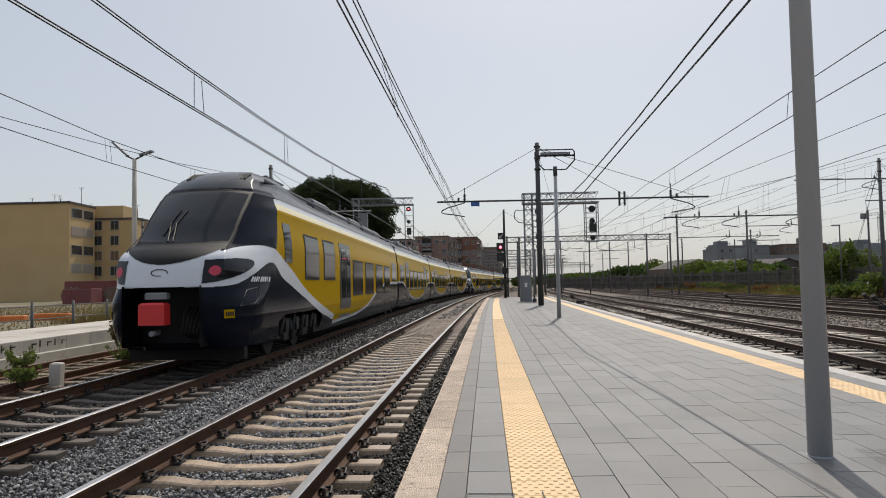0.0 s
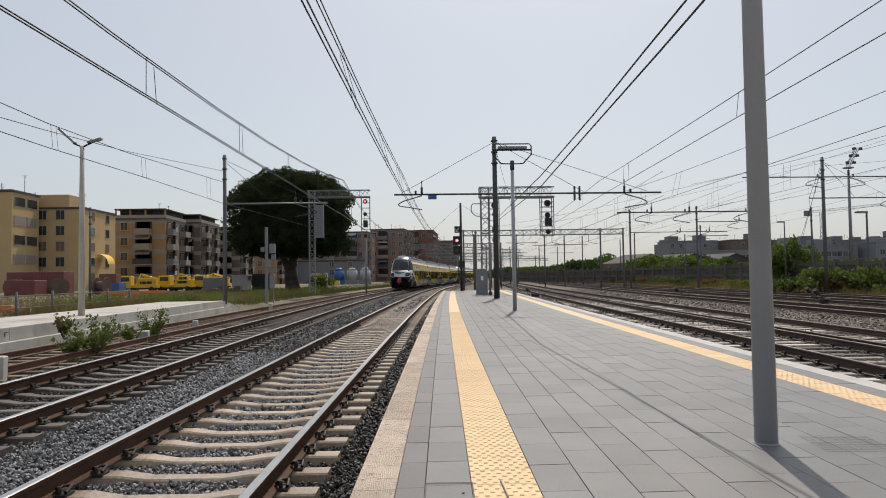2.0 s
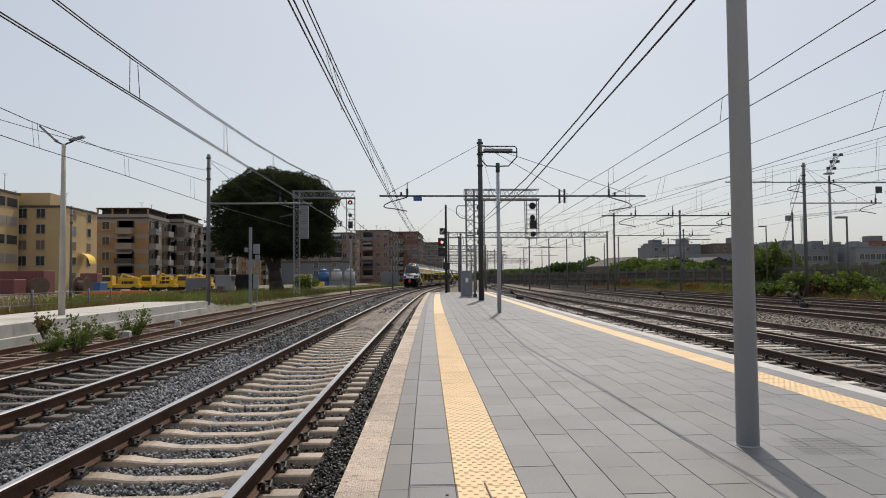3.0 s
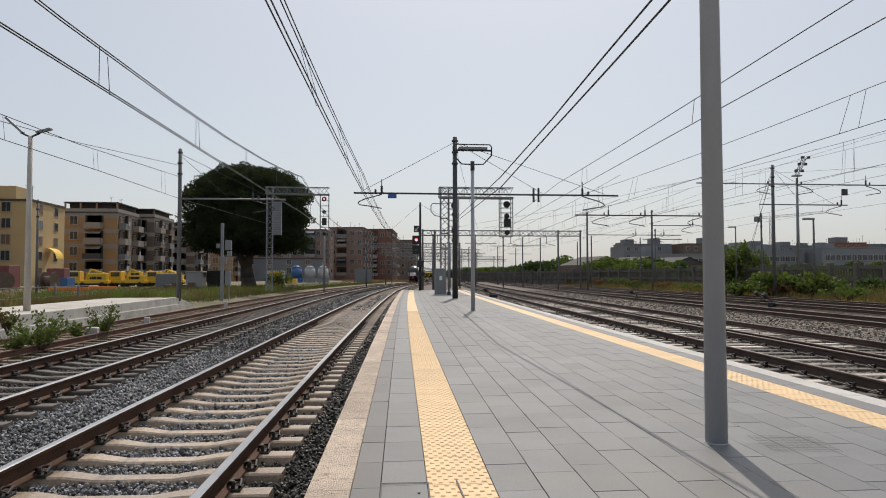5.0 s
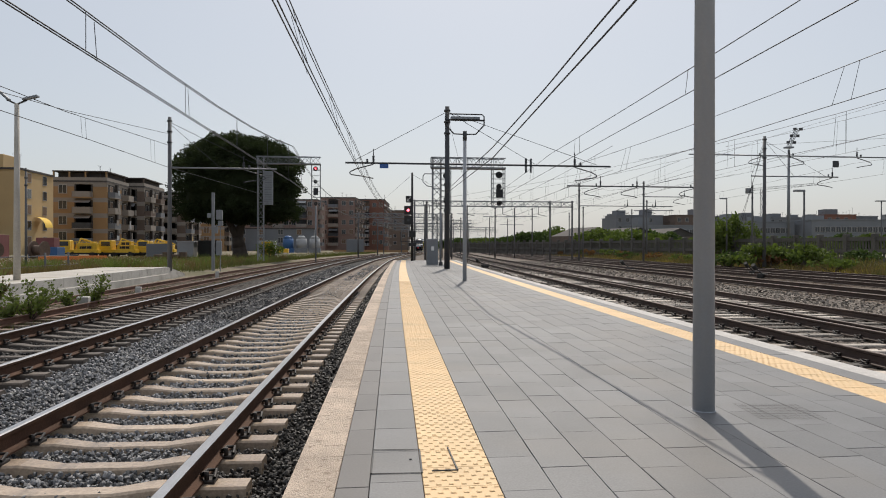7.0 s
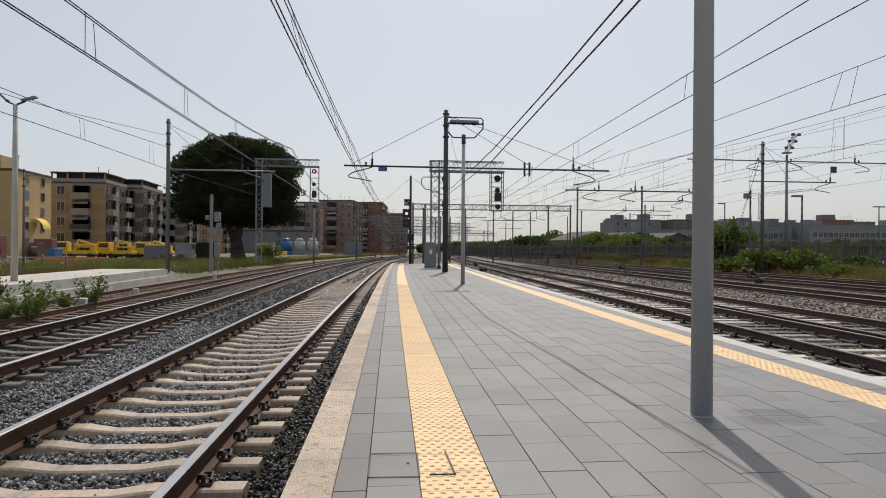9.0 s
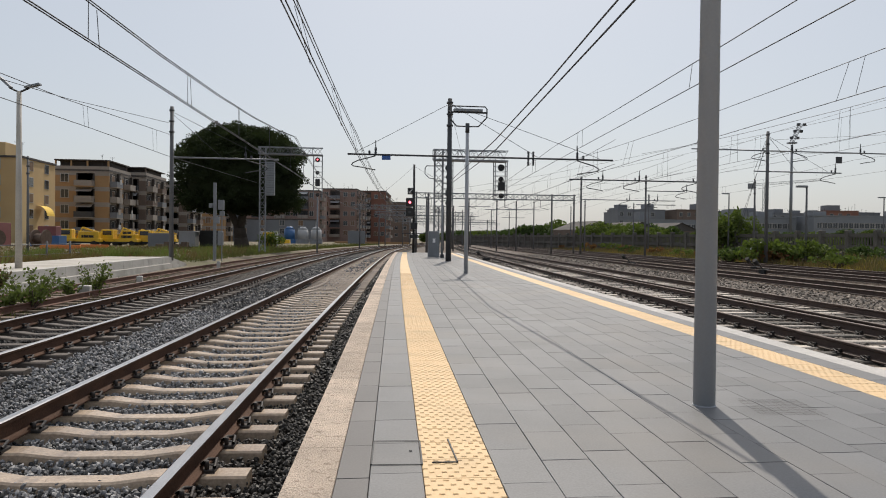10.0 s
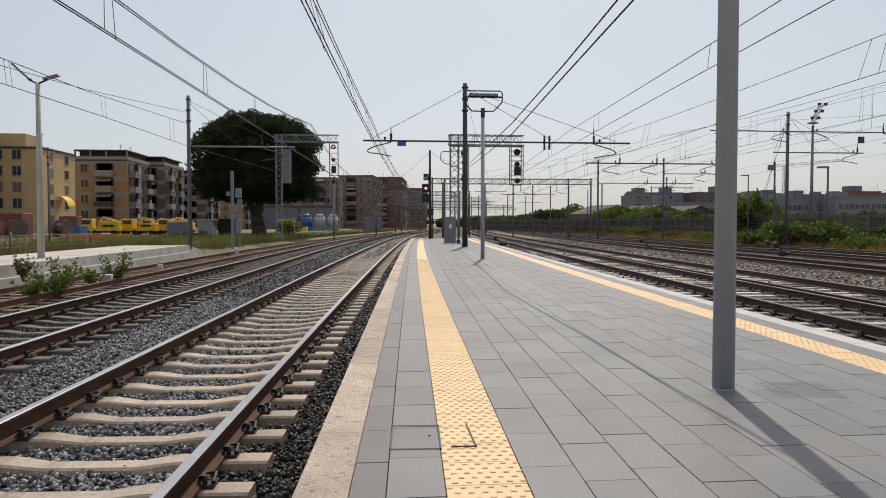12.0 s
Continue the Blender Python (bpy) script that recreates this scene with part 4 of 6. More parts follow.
def block(name, x, y, rz, w, d, h, wall, label, storeys, cols, bal=(), shade=M_SHUT, base_h=1.5, bands=None, roof=M_ROOFD, side_cols=0, attic=0.0, seed=1, antenna=False, side_bal=True, recess=True, half=0.7):
    """A block of flats; its front faces -y before turning by rz; cols: x of each window column; bal: x, width of balcony columns."""
    rg = random.Random(seed)
    th = base(name, x, y, 0.1, rz, label, "building", "blocks of flats")
    Shape().box(0, w, 0, d, -0.5, h).put("wall", wall, th)
    Shape().box(-0.15, w + 0.15, -0.15, d + 0.15, h, h + 0.3).put("roof", roof, th)
    sh = (h - base_h) / storeys
    if bands:
        for k in range(1, storeys + 1):
            Shape().box(-0.04, w + 0.04, -0.04, d + 0.04, base_h + k * sh - 0.75, base_h + k * sh).put("wall_band", bands, th)
    for k in range(storeys):
        z = base_h + k * sh
        for cx in cols:
            window(th, cx, -0.0 if not bands else -0.03, z + 0.8, 1.2, 1.35, rg.choice((M_PANE, shade, M_PANE)))
        for bx, bw in bal:
            if recess:
                # flat dark panel painted as the shade of a recess; no hollow is built
                Shape().box(bx - bw / 2, bx + bw / 2, -0.05, 0.05, z + 0.1, z + sh - 0.35).put("loggia_shade_panel", M_LOGGIA, th)
            balcony(th, bx, -0.02, z + 0.1, bw, 1.2, wall if rg.random() < 0.5 else M_BAND, rg.choice((M_BAND, M_GREYW, M_MAST)))
            if rg.random() < 0.35:
                aw = Shape().quad([(bx - bw / 2 + 0.2, 0, z + 2.5), (bx + bw / 2 - 0.2, 0, z + 2.5), (bx + bw / 2 - 0.2, -1.2, z + 1.8), (bx - bw / 2 + 0.2, -1.2, z + 1.8)])
                aw.put("awning", rg.choice((M_WHITEW, M_BAND, M_GREYW)), th)
    # flank windows on the +x side
    for k in range(storeys):
        z = base_h + k * sh
        for j in range(side_cols):
            yy = d * (j + 0.6) / (side_cols + 0.2)
            p = Shape().box(w - 0.02, w + 0.06, yy - half, yy + half, z + 0.7, z + 2.15).put("window", M_FRAME, th)
            Shape().box(w, w + 0.075, yy - half + 0.1, yy + half - 0.1, z + 0.8, z + 2.05).put("pane", rg.choice((M_PANE, shade)), p)
            if side_bal and recess and j % 2 == 0:
                # the same painted shade panel on the flank
                Shape().box(w - 0.05, w + 0.05, yy - 1.6, yy + 1.6, z + 0.1, z + sh - 0.35).put("loggia_shade_panel", M_LOGGIA, th)
            if side_bal and j % 2 == 0:
                b = Shape().box(w, w + 1.2, yy - 1.6, yy + 1.6, z - 0.05, z + 0.1).put("balcony", M_BAND, th)
                Shape().box(w + 1.15, w + 1.2, yy - 1.6, yy + 1.6, z + 0.1, z + 1.0).box(w, w + 1.2, yy - 1.6, yy - 1.55, z + 0.1, z + 1.0).put("parapet", rg.choice((M_BAND, M_GREYW, M_BROWN)), b)
                if k == 0 and bands:
                    Shape().box(w, w + 0.5, yy + 1.75, yy + 2.35, 0.0, h - 0.1).put("shaft_pier", M_LOGGIA, th)
                if bands and rg.random() < 0.45:
                    q = rg.uniform(-1.2, 0.2)
                    Shape().box(w + 1.21, w + 1.25, yy + q, yy + q + rg.uniform(0.6, 1.3), z + rg.uniform(0.2, 0.9), z + rg.uniform(1.4, 2.2), bev=0.01).put("sun_blind", rg.choice((M_WHITEW, M_BAND, M_FRAME, M_YELWALL)), b)
    for i in range(6):
        ant = Shape()
        ax, ay, ah = w * rg.random(), d * rg.random(), 1.2 + 1.8 * rg.random()
        ant.tube((ax, ay, h), (ax, ay, h + ah), 0.04, n=4)
        for q in range(3):
            ant.bar((ax - 0.4 + 0.1 * q, ay, h + ah - 0.15 * q), (ax + 0.4 - 0.1 * q, ay, h + ah - 0.15 * q), 0.02)
        ant.put("aerial", M_MAST, th)
    if attic:
        # solid attic in the shade colour, to read as a dark open terrace
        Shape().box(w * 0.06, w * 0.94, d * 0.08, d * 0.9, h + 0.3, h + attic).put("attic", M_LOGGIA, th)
        Shape().box(-0.1, w + 0.1, -0.1, d * 0.95, h + attic, h + attic + 0.18).put("attic_roof", roof, th)
        for px in (0.1, w * 0.3, w * 0.6, w - 0.1):
            Shape().box(px - 0.12, px + 0.12, 0.0, 0.25, h + 0.3, h + attic).put("attic_pier", wall, th)
        Shape().box(-0.1, w + 0.1, -0.12, 0.0, h - 0.1, h + 0.85).box(w, w + 0.12, -0.1, d, h - 0.1, h + 0.85).put("terrace_parapet", M_BAND, th)
    return th

# blocks along the street west of the railway
block("apartment_block", -70, 100, 0, 15.5, 7.2, 14.0, M_YELWALL, "plain yellow plastered block of flats with glazed loggias", 5, (), (), seed=3, side_cols=2, half=1.45, shade=M_BAND, side_bal=False, base_h=0.6, antenna=True)
block("apartment_block", -60, 108, 0, 11.6, 11.5, 12.3, M_YELWALL, "plain yellow plastered block of flats with a bay of loggias", 5, (5.6, 8.2), (), seed=4, side_cols=2, side_bal=False, base_h=0.6, antenna=True)
stair = Shape().box(0, 5.0, 0, 5, 0, 2.0, bev=0.05).put("stair_tower", M_YELWALL)
stair.matrix_basis = pose(-55.5, 108.02, 12.6)
tagged(stair, "yellow stair tower above the roof of a block of flats", "tower")
block("apartment_block", -51.9, 128, 0, 8.8, 11.4, 12.3, M_ORWALL, "ochre block of flats with pale bands and dark roof terraces", 4, (1.6,), ((5.0, 3.0),), bands=M_BAND, seed=5, side_cols=3, base_h=1.6, attic=1.8)
block("apartment_block", -50, 142, 0, 9, 14, 12.6, M_BROWN, "brown block of flats with stacked balconies and awnings", 4, (2.0,), ((6, 3.4),), bands=M_BAND, seed=6, side_cols=4, base_h=1.6, attic=1.7)
block("apartment_block", -48, 160, 0, 10.4, 15, 11.6, M_BROWN, "brown block of flats with pale balconies", 4, (3,), ((7, 3.4),), bands=M_BAND, seed=7, side_cols=4, base_h=1.6, attic=1.4)
block("apartment_block", -46, 184, 0, 12, 20, 11, M_ORWALL, "ochre block of flats with pale bands", 4, (3, 8), (), bands=M_BAND, seed=17, side_cols=3, base_h=1.6)
block("apartment_block", -36, 215, -8, 24, 14, 15, M_PINK, "long rosy block of flats with rows of balconies", 5, (1.2, 3.6, 8.2, 10.4, 15, 17.2, 22), ((6, 3), (12.7, 3), (19.6, 3)), seed=8, side_cols=2)
block("apartment_block", -12, 232, -8, 11, 26, 17, M_PINK, "rosy block of flats with pale balconies", 5, (1.2, 9.8, 7.4), ((4, 3.2),), seed=9, side_cols=7)
block("apartment_block", -1.5, 262, -6, 11, 30, 18.5, M_REDW, "brick red block of flats with small balconies", 5, (1.2, 9.8, 7.4), ((4, 3.2),), seed=10, side_cols=8)
block("apartment_block", 11, 330, -6, 12, 30, 18, M_BROWN, "brown block of flats farther down the line", 5, (2, 6, 10), (), seed=11, side_cols=4)
block("apartment_block", -34, 196, 0, 22, 8, 6, M_GREYW, "low greyish building behind the pine", 2, (3, 8, 13, 18), (), seed=12)


# folded yellow awning on the flank of the yellow block
aw = Shape()
for i in range(7):
    a0, a1 = math.pi / 2 * i / 7, math.pi / 2 * (i + 1) / 7
    aw.quad([(-48.3 + 1.6 * math.sin(a0), 112.6, 4.2 + 1.6 * math.cos(a0)), (-48.3 + 1.6 * math.sin(a0), 115.2, 4.2 + 1.6 * math.cos(a0)),
             (-48.3 + 1.6 * math.sin(a1), 115.2, 4.2 + 1.6 * math.cos(a1)), (-48.3 + 1.6 * math.sin(a1), 112.6, 4.2 + 1.6 * math.cos(a1))], True)
tagged(aw.put("awning", mat("yellow_awning", (0.75, 0.5, 0.08), 0.8, 0, 0.1, 1, 20, 0.05)), "rounded yellow awning over a window of the block", "awning")


def slab_thing(name, boxes, material, label, category, group="", at=None):
    sh = Shape()
    for b in boxes:
        sh.box(*b, bev=0.03)
    ob = sh.put(name, material)
    if at is not None:
        ob.matrix_basis = at
    return tagged(ob, label, category, group)


M_MACH = mat("yellow_machine_paint", (0.65, 0.40, 0.02), 0.45, 0, 0.2, 1, 20, 0.1)
M_MAROON = mat("maroon_container", (0.17, 0.05, 0.05), 0.6, 0, 0.2, 1, 20, 0.1)
M_ORANGE = mat("orange_mesh", (0.6, 0.17, 0.04), 0.7, 0, 0.15, 1, 20, 0.1)
M_DRUM = mat("drum_wood", (0.12, 0.08, 0.06), 0.8, 0, 0.35, 3, 30, 0.2)
M_BLUEB = mat("blue_bin", (0.03, 0.10, 0.25), 0.5, 0, 0.15, 1, 20, 0.1)
M_UNDER0 = mat("black_rubber", (0.02, 0.02, 0.02), 0.8, 0, 0.3, 3, 20, 0.1)


def machine(x, y, rz, s, seed):
    """A yellow track machine: frame, cab, boom and wheels."""
    rg = random.Random(seed)
    th = base("track_machine", x, y, 0.1, rz, "yellow railway works machine parked in the yard", "works vehicle", "works vehicles")
    Shape().box(-2.6 * s, 2.6 * s, -0.9, 0.9, 0.7, 1.2, bev=0.05).put("chassis", M_MACH, th)
    c = Shape().box(-2.2 * s, -0.6 * s, -0.85, 0.85, 1.2, 2.7, bev=0.08).put("cab", M_MACH, th)
    Shape().box(-2.0 * s, -0.8 * s, -0.88, -0.84, 1.8, 2.5).put("cab_window", M_PANE, c)
    Shape().box(0.2 * s, 2.4 * s, -0.8, 0.8, 1.2, 1.9 + 0.5 * rg.random(), bev=0.08).put("engine_cover", M_MACH, th)
    Shape().tube((-0.3, 0, 1.2), (0.6, 0, 3.0), 0.12, n=6).tube((0.6, 0, 3.0), (2.6 * s, 0, 2.1), 0.1, n=6).put("boom", M_MACH, th)
    rl = Shape()
    for k in range(6):
        rx = -0.4 * s + 0.56 * s * k
        rl.bar((rx, -0.86, 1.2), (rx, -0.86, 2.5), 0.035)
    rl.bar((-0.4 * s, -0.86, 2.5), (2.4 * s, -0.86, 2.5), 0.035).bar((-0.4 * s, -0.86, 1.9), (2.4 * s, -0.86, 1.9), 0.03)
    rl.put("handrail", M_MACH, th)
    Shape().box(-2.5 * s, 2.5 * s, -0.92, 0.92, 0.45, 0.72).put("underframe", M_UNDER0, th)
    Shape().box(0.5 * s, 1.9 * s, -0.83, -0.79, 1.35, 1.75).put("side_grille", M_UNDER0, th)
    for wx in (-1.9 * s, -0.4, 1.9 * s):
        w = Shape()
        for q in (-0.9, 0.75):
            w.tube((wx, q, 0.45), (wx, q + 0.15, 0.45), 0.45, n=14)
        w.put("wheel", M_UNDER0, th)
    th.scale = (0.74, 0.74, 0.74)
    return th


for i, (mx, my, rz, s) in enumerate(((-33, 88, 5, 1.3), (-29, 90, -5, 1.2), (-25.5, 92, 12, 1.1), (-36, 96, 0, 1.4), (-27, 99, 0, 1.3), (-31, 104, 3, 1.3))):
    machine(mx, my, rz, s, i)


def container(x, y, rz, w, h, material, label):
    th = base("container", x, y, 0.1, rz, label, "container")
    b = Shape().box(0, w, 0, 2.4, 0, h, bev=0.03).put("body", material, th)
    r = Shape()
    k = 0.15
    while k < w:
        r.box(k, k + 0.12, -0.04, 0.0, 0.1, h - 0.1)
        k += 0.3
    r.put("corrugation", material, th)
    return th


container(-43, 78, 0, 6.0, 2.5, M_MAROON, "maroon steel container with a corrugated side")
container(-41, 74, 0, 3.0, 1.6, M_MAROON, "small maroon steel container")
slab_thing("skip", [(-34.5, -31.6, 79, 81, 0.1, 1.3)], M_BLUEB, "blue metal skip in the works yard", "skip")
slab_thing("skip", [(-33.8, -32.0, 79.2, 80.6, 1.3, 2.3)], M_MAROON, "reddish bin stacked on a blue skip", "bin")
for i, (x, y, w) in enumerate(((-28, 66, 3.4), (-26.5, 71, 2.6))):
    slab_thing("barrier_mesh", [(x, x + w, y, y + 0.1, 0.1, 0.5)], M_ORANGE, "orange plastic barrier mesh in the works yard", "barrier", "orange barriers")
slab_thing("barrier_mesh", [(-20.8, -19.1, 31.4, 31.7, 0.08, 0.4), (-19.0, -17.4, 31.9, 32.2, 0.08, 0.46)], M_ORANGE, "heaped orange barrier mesh behind the old platform", "barrier", "orange barriers")
for i in range(5):
    th = base("cable_drum", -40.5 + i * 2.2, 75 + (i % 2) * 5, 0.1, 20 * i, "wooden cable drum lying in the works yard", "cable drum", "cable drums")
    d = Shape()
    for s in (-0.6, 0.5):
        d.tube((0, s, 0.9), (0, s + 0.1, 0.9), 0.9, n=18)
    d.tube((0, -0.5, 0.9), (0, 0.5, 0.9), 0.5, n=14)
    d.put("reel", M_DRUM, th)
slab_thing("yard_wall", [(-24, -21.2, 84, 84.3, 0, 1.7)], M_GREYW, "low grey wall behind the verge", "wall")
slab_thing("site_cabin", [(-20.6, -18.8, 84, 86, 0, 1.9), (-20.7, -18.7, 83.9, 86.1, 1.9, 2.0)], M_WHITEW, "pale site cabin behind the verge", "cabin")
slab_thing("dark_container", [(-18.5, -16.4, 85, 87, 0, 2.1), (-18.4, -16.5, 84.95, 85, 0.2, 1.9)], M_UNDER0, "dark steel container beside the pine", "container")
slab_thing("pallet_stack", [(-22.6 + 0.9 * k, -21.9 + 0.9 * k, 82, 82.8, 0, 0.5 + 0.25 * (k % 2)) for k in range(4)], M_DRUM, "low stacks of wooden pallets on the verge", "pallets")
slab_thing("shed", [(-13.4, -11.2, 98, 100, 0, 2.2)], M_WHITEW, "small white hut behind the pine", "hut")
for i in range(3):
    th = base("storage_tank", -14.3 + i * 2.7, 149.5, 0.1, 0, "rounded storage tank on a low base" if i else "blue rounded storage tank on a low base", "tank", "tanks")
    t = Shape().tube((0, -1.6, 0.9), (0, -1.6, 2.9), 1.15, 1.05, n=18).tube((0, -1.6, 2.9), (0, -1.6, 3.5), 1.05, 0.5, n=18)
    t.put("tank", M_BLUEB if i == 0 else M_WHITEW, th)
    Shape().box(-1.2, 1.2, -2.8, 0.2, 0.0, 0.9).put("frame", M_BLUEB if i == 0 else M_GALV, th)
slab_thing("yellow_container", [(-12.0, -10.9, 90, 92, 0, 2.0)], M_MACH, "yellow steel container behind the pine", "container")
slab_thing("flat_wagon", [(-15.2, -12.4, 128, 130, 0.3, 1.0)], M_MACH, "orange yellow flat wagon on the far verge", "wagon")
slab_thing("yellow_barrier", [(-6, 12, 172, 172.3, 0, 0.55)], M_ORWALL, "yellow orange work fence along the line", "fence")
slab_thing("grey_shed", [(-2.6, 1.2, 158, 160, 0, 3.0)], M_GREYW, "grey windowless shed by the line", "shed")

# signal box post beside the siding
sp = base("equipment_post", -8.3, 42, 0.0, 0, "grey equipment post with small boxes and braces", "post")
Shape().box(-0.08, 0.08, -0.08, 0.08, 0, 4.5).put("post", M_GALV, sp)
for bx, bz, w, h in ((0.36, 2.95, 0.16, 0.55), (-0.2, 3.05, 0.1, 0.25), (0.42, 2.6, 0.12, 0.28), (0.12, 2.15, 0.14, 0.4), (0.34, 0.9, 0.14, 0.8)):
    Shape().box(bx - w, bx + w, -0.2, 0.1, bz, bz + h, bev=0.02).put("box", M_GALV, sp)
Shape().bar((0.4, 0, 0), (0.4, 0, 2.6), 0.05).bar((0, 0, 2.6), (0.4, 0, 2.6), 0.04).put("brace", M_GALV, sp)
mast(-15.2, 34.6, 0.1, 4.9, M_MASTG, "thin grey post on the old platform", [], 0.06)
for i in range(9):
    ob = Shape().tube((0, 0, -0.3), (0, 0, 1.0), 0.05, n=6).put("fence_post", M_MASTG)
    ob.matrix_basis = pose(-14.2, 16 + 2.6 * i, 0.1)
    tagged(ob, "thin grey fence post behind the old platform", "fence post", "fence posts")
for z in (0.5, 0.95):
    ob = Shape().tube((-14.2, 14, z), (-14.2, 38, z), 0.02, n=5).put("fence_rail", M_MASTG)
    tagged(ob, "thin rail of the fence behind the old platform", "fence rail", "fence rails")

# ---- the east side: wall, vegetation, far buildings ----
M_WALLP = mat("sooty_concrete", (0.095, 0.088, 0.078), 0.9, 0, 0.4, 0.5, 10, 0.3)
wall = base("yard_wall", 0, 0, 0, 0, "weathered concrete fence wall of panels and posts along the yard", "wall", kind="structure")


def wall_line(u):
    """The wall runs from the near east to the far north."""
    return Vector((46, 44, 0)).lerp(Vector((24, 180, 0)), u)


N = 46
for i in range(N):
    p, q = wall_line(i / N), wall_line((i + 1) / N)
    d = (q - p).normalized()
    sh = Shape()
    n = Vector((-d.y, d.x, 0)) * 0.1
    a, b = p + d * 0.15, q - d * 0.15
    for z0, z1 in ((0.0, 0.5), (0.9, 1.25), (1.95, 2.3)):
        k = [a + n, b + n, b - n, a - n]
        low, top = [tuple(Vector((c.x, c.y, z0))) for c in k], [tuple(Vector((c.x, c.y, z1))) for c in k]
        sh.quad(top).quad([low[0], low[1], top[1], top[0]]).quad([low[2], low[3], top[3], top[2]])
    L = (b - a).length
    m = int(L / 0.3)
    for j in range(m):
        c = a + d * (j + 0.5) * 0.3
        sh.box(c.x - 0.05, c.x + 0.05, c.y - 0.05, c.y + 0.05, 0.4, 2.1)
    sh.put("wall_panel", M_WALLP, wall)
    Shape().box(p.x - 0.22, p.x + 0.22, p.y - 0.22, p.y + 0.22, 0, 2.6, bev=0.04).put("wall_post", M_WALLP, wall)


def bush(x, y, z, r, h, seed, material, label, n=14, size=0.16):
    rg = random.Random(seed)
    h *= 0.86
    th = base("bush", x, y, z, 0, label, "bush", "bushes by the wall")
    st, blobs = Shape(), []
    for i in range(n):
        a, t = rg.random() * 6.28, math.sqrt(rg.random())
        px, py, pz = r * t * math.cos(a), r * t * math.sin(a) * 0.6, h * (0.25 + 0.6 * rg.random() * (1 - 0.5 * t))
        st.tube((0, 0, -0.2), (px, py, pz), 0.05, 0.015, n=4)
        blobs.append((px, py, pz, r * 0.36, r * 0.34, h * 0.22))
    st.put("stem", M_BARK, th)
    leaves("foliage", blobs, 150, size, material, th, seed, 0.35)
    return th


for i, (x, y, r, h) in enumerate(((40, 156, 5, 6.5), (46, 160, 6, 7.5), (53, 162, 6, 7), (58, 150, 6, 6.6), (60, 140, 6, 6.5), (68, 128, 4, 4.4), (78, 120, 5, 4.2), (88, 112, 4, 4.6), (74, 100, 3.5, 4.2), (96, 130, 5, 4.6), (110, 140, 6, 5), (84, 140, 5, 5.0), (64, 160, 6, 7), (126, 150, 6, 5), (36, 252, 6, 6.5), (44, 246, 6, 6), (52, 240, 7, 6.8), (61, 232, 6, 7), (70, 222, 6, 6.5), (27, 258, 5, 5))):
    bush(x, y, 0.0, r, h, 90 + i, M_LEAF if i % 2 else M_LEAF_D, "broad green tree beyond the yard wall", 22, 0.32)
bush(-10.4, 86, 0.0, 1.7, 2.7, 33, M_LEAF, "round clipped green shrub near the pine", 22, 0.12)
bush(41.4, 74.7, 0.1, 2.6, 6.3, 31, M_LEAF, "tall round green tree by the yard wall", 26, 0.2)
for i, (x, y, r, h, mt) in enumerate(((28.6, 47.5, 2.3, 2.1, M_LEAF), (31.2, 47, 2.2, 2.3, M_LEAF), (26.6, 48.5, 1.4, 1.5, M_LEAF_D), (33.2, 48.6, 1.6, 1.9, M_LEAF_D), (41, 53, 1.6, 1.7, M_LEAF_D), (45, 64, 2.2, 3.3, M_LEAF), (54, 62, 3.2, 3.3, M_LEAF),
                                   (48, 66, 2.6, 2.6, M_LEAF_D), (44, 90, 3.5, 3.4, M_LEAF), (42, 104, 5, 4.6, M_LEAF),
                                   (42, 104, 5, 5.0, M_LEAF), (46, 124, 6, 6.5, M_LEAF), (54, 86, 3, 3.4, M_LEAF_D), (62, 92, 4, 3.7, M_LEAF), (56, 110, 4, 4.2, M_LEAF), 
                                   (70, 80, 4, 3.6, M_LEAF), (64, 70, 3, 3.2, M_LEAF), (59, 68, 2.6, 3.0, M_LEAF_D))):
    bush(x, y, 0.0, r, h, 40 + i, mt, "unkempt green shrub along the yard wall", 16, 0.15 if y < 70 else 0.24)
M_RUSTY = leafy("reddish_dry_shrub", (0.15, 0.075, 0.04))
rg = random.Random(15)
for i in range(14):
    y = 38 + 7 * i + rg.uniform(-2, 2)
    bush(t8(y) + 3.0 + rg.uniform(0, 2.5), y, 0.0, rg.uniform(0.9, 1.8), rg.uniform(0.9, 1.6), 140 + i, (M_LEAF, M_RUSTY, M_LEAF_D, M_RUSTY)[i % 4],
         "low dry reddish brown shrub on the verge" if i % 2 else "low green shrub on the verge of the yard", 10, 0.13)
pts, pts2, pts3 = [], [], []
rng = np.random.default_rng(17)
for i in range(42000):
    y = 22 + 130 * rng.random() ** 1.2
    x = t8(y) + 1.9 + (6 + y * 0.02) * rng.random()
    z = ground_z(x, y) - 0.03
    k = noise.noise(Vector((x * 0.5, y * 0.22, 5))) + 0.5 * (rng.random() - 0.5)
    (pts if k > 0.12 else pts2 if k > -0.42 else pts3).append((x, y, z))
blades("east_grass", pts, 0.55, 0.025, M_GRASS, "green grass on the verge by the yard wall")
blades("east_dry_grass", pts2, 0.6, 0.025, M_STRAW, "dry reddish brown grass on the verge by the yard wall")
M_FLOWER = leafy("yellow_flowers", (0.30, 0.22, 0.04))
blades("east_flowers", pts3, 0.45, 0.03, M_FLOWER, "patches of yellow wild flowers by the yard")

rg = random.Random(77)
M_OFFICE = mat("grey_white_cladding", (0.195, 0.205, 0.22), 0.8, 0, 0.15, 0.3, 12, 0.1)
DULL = (M_GREYW, M_GREYW, M_WHITEW, M_BROWN, M_GREYW)


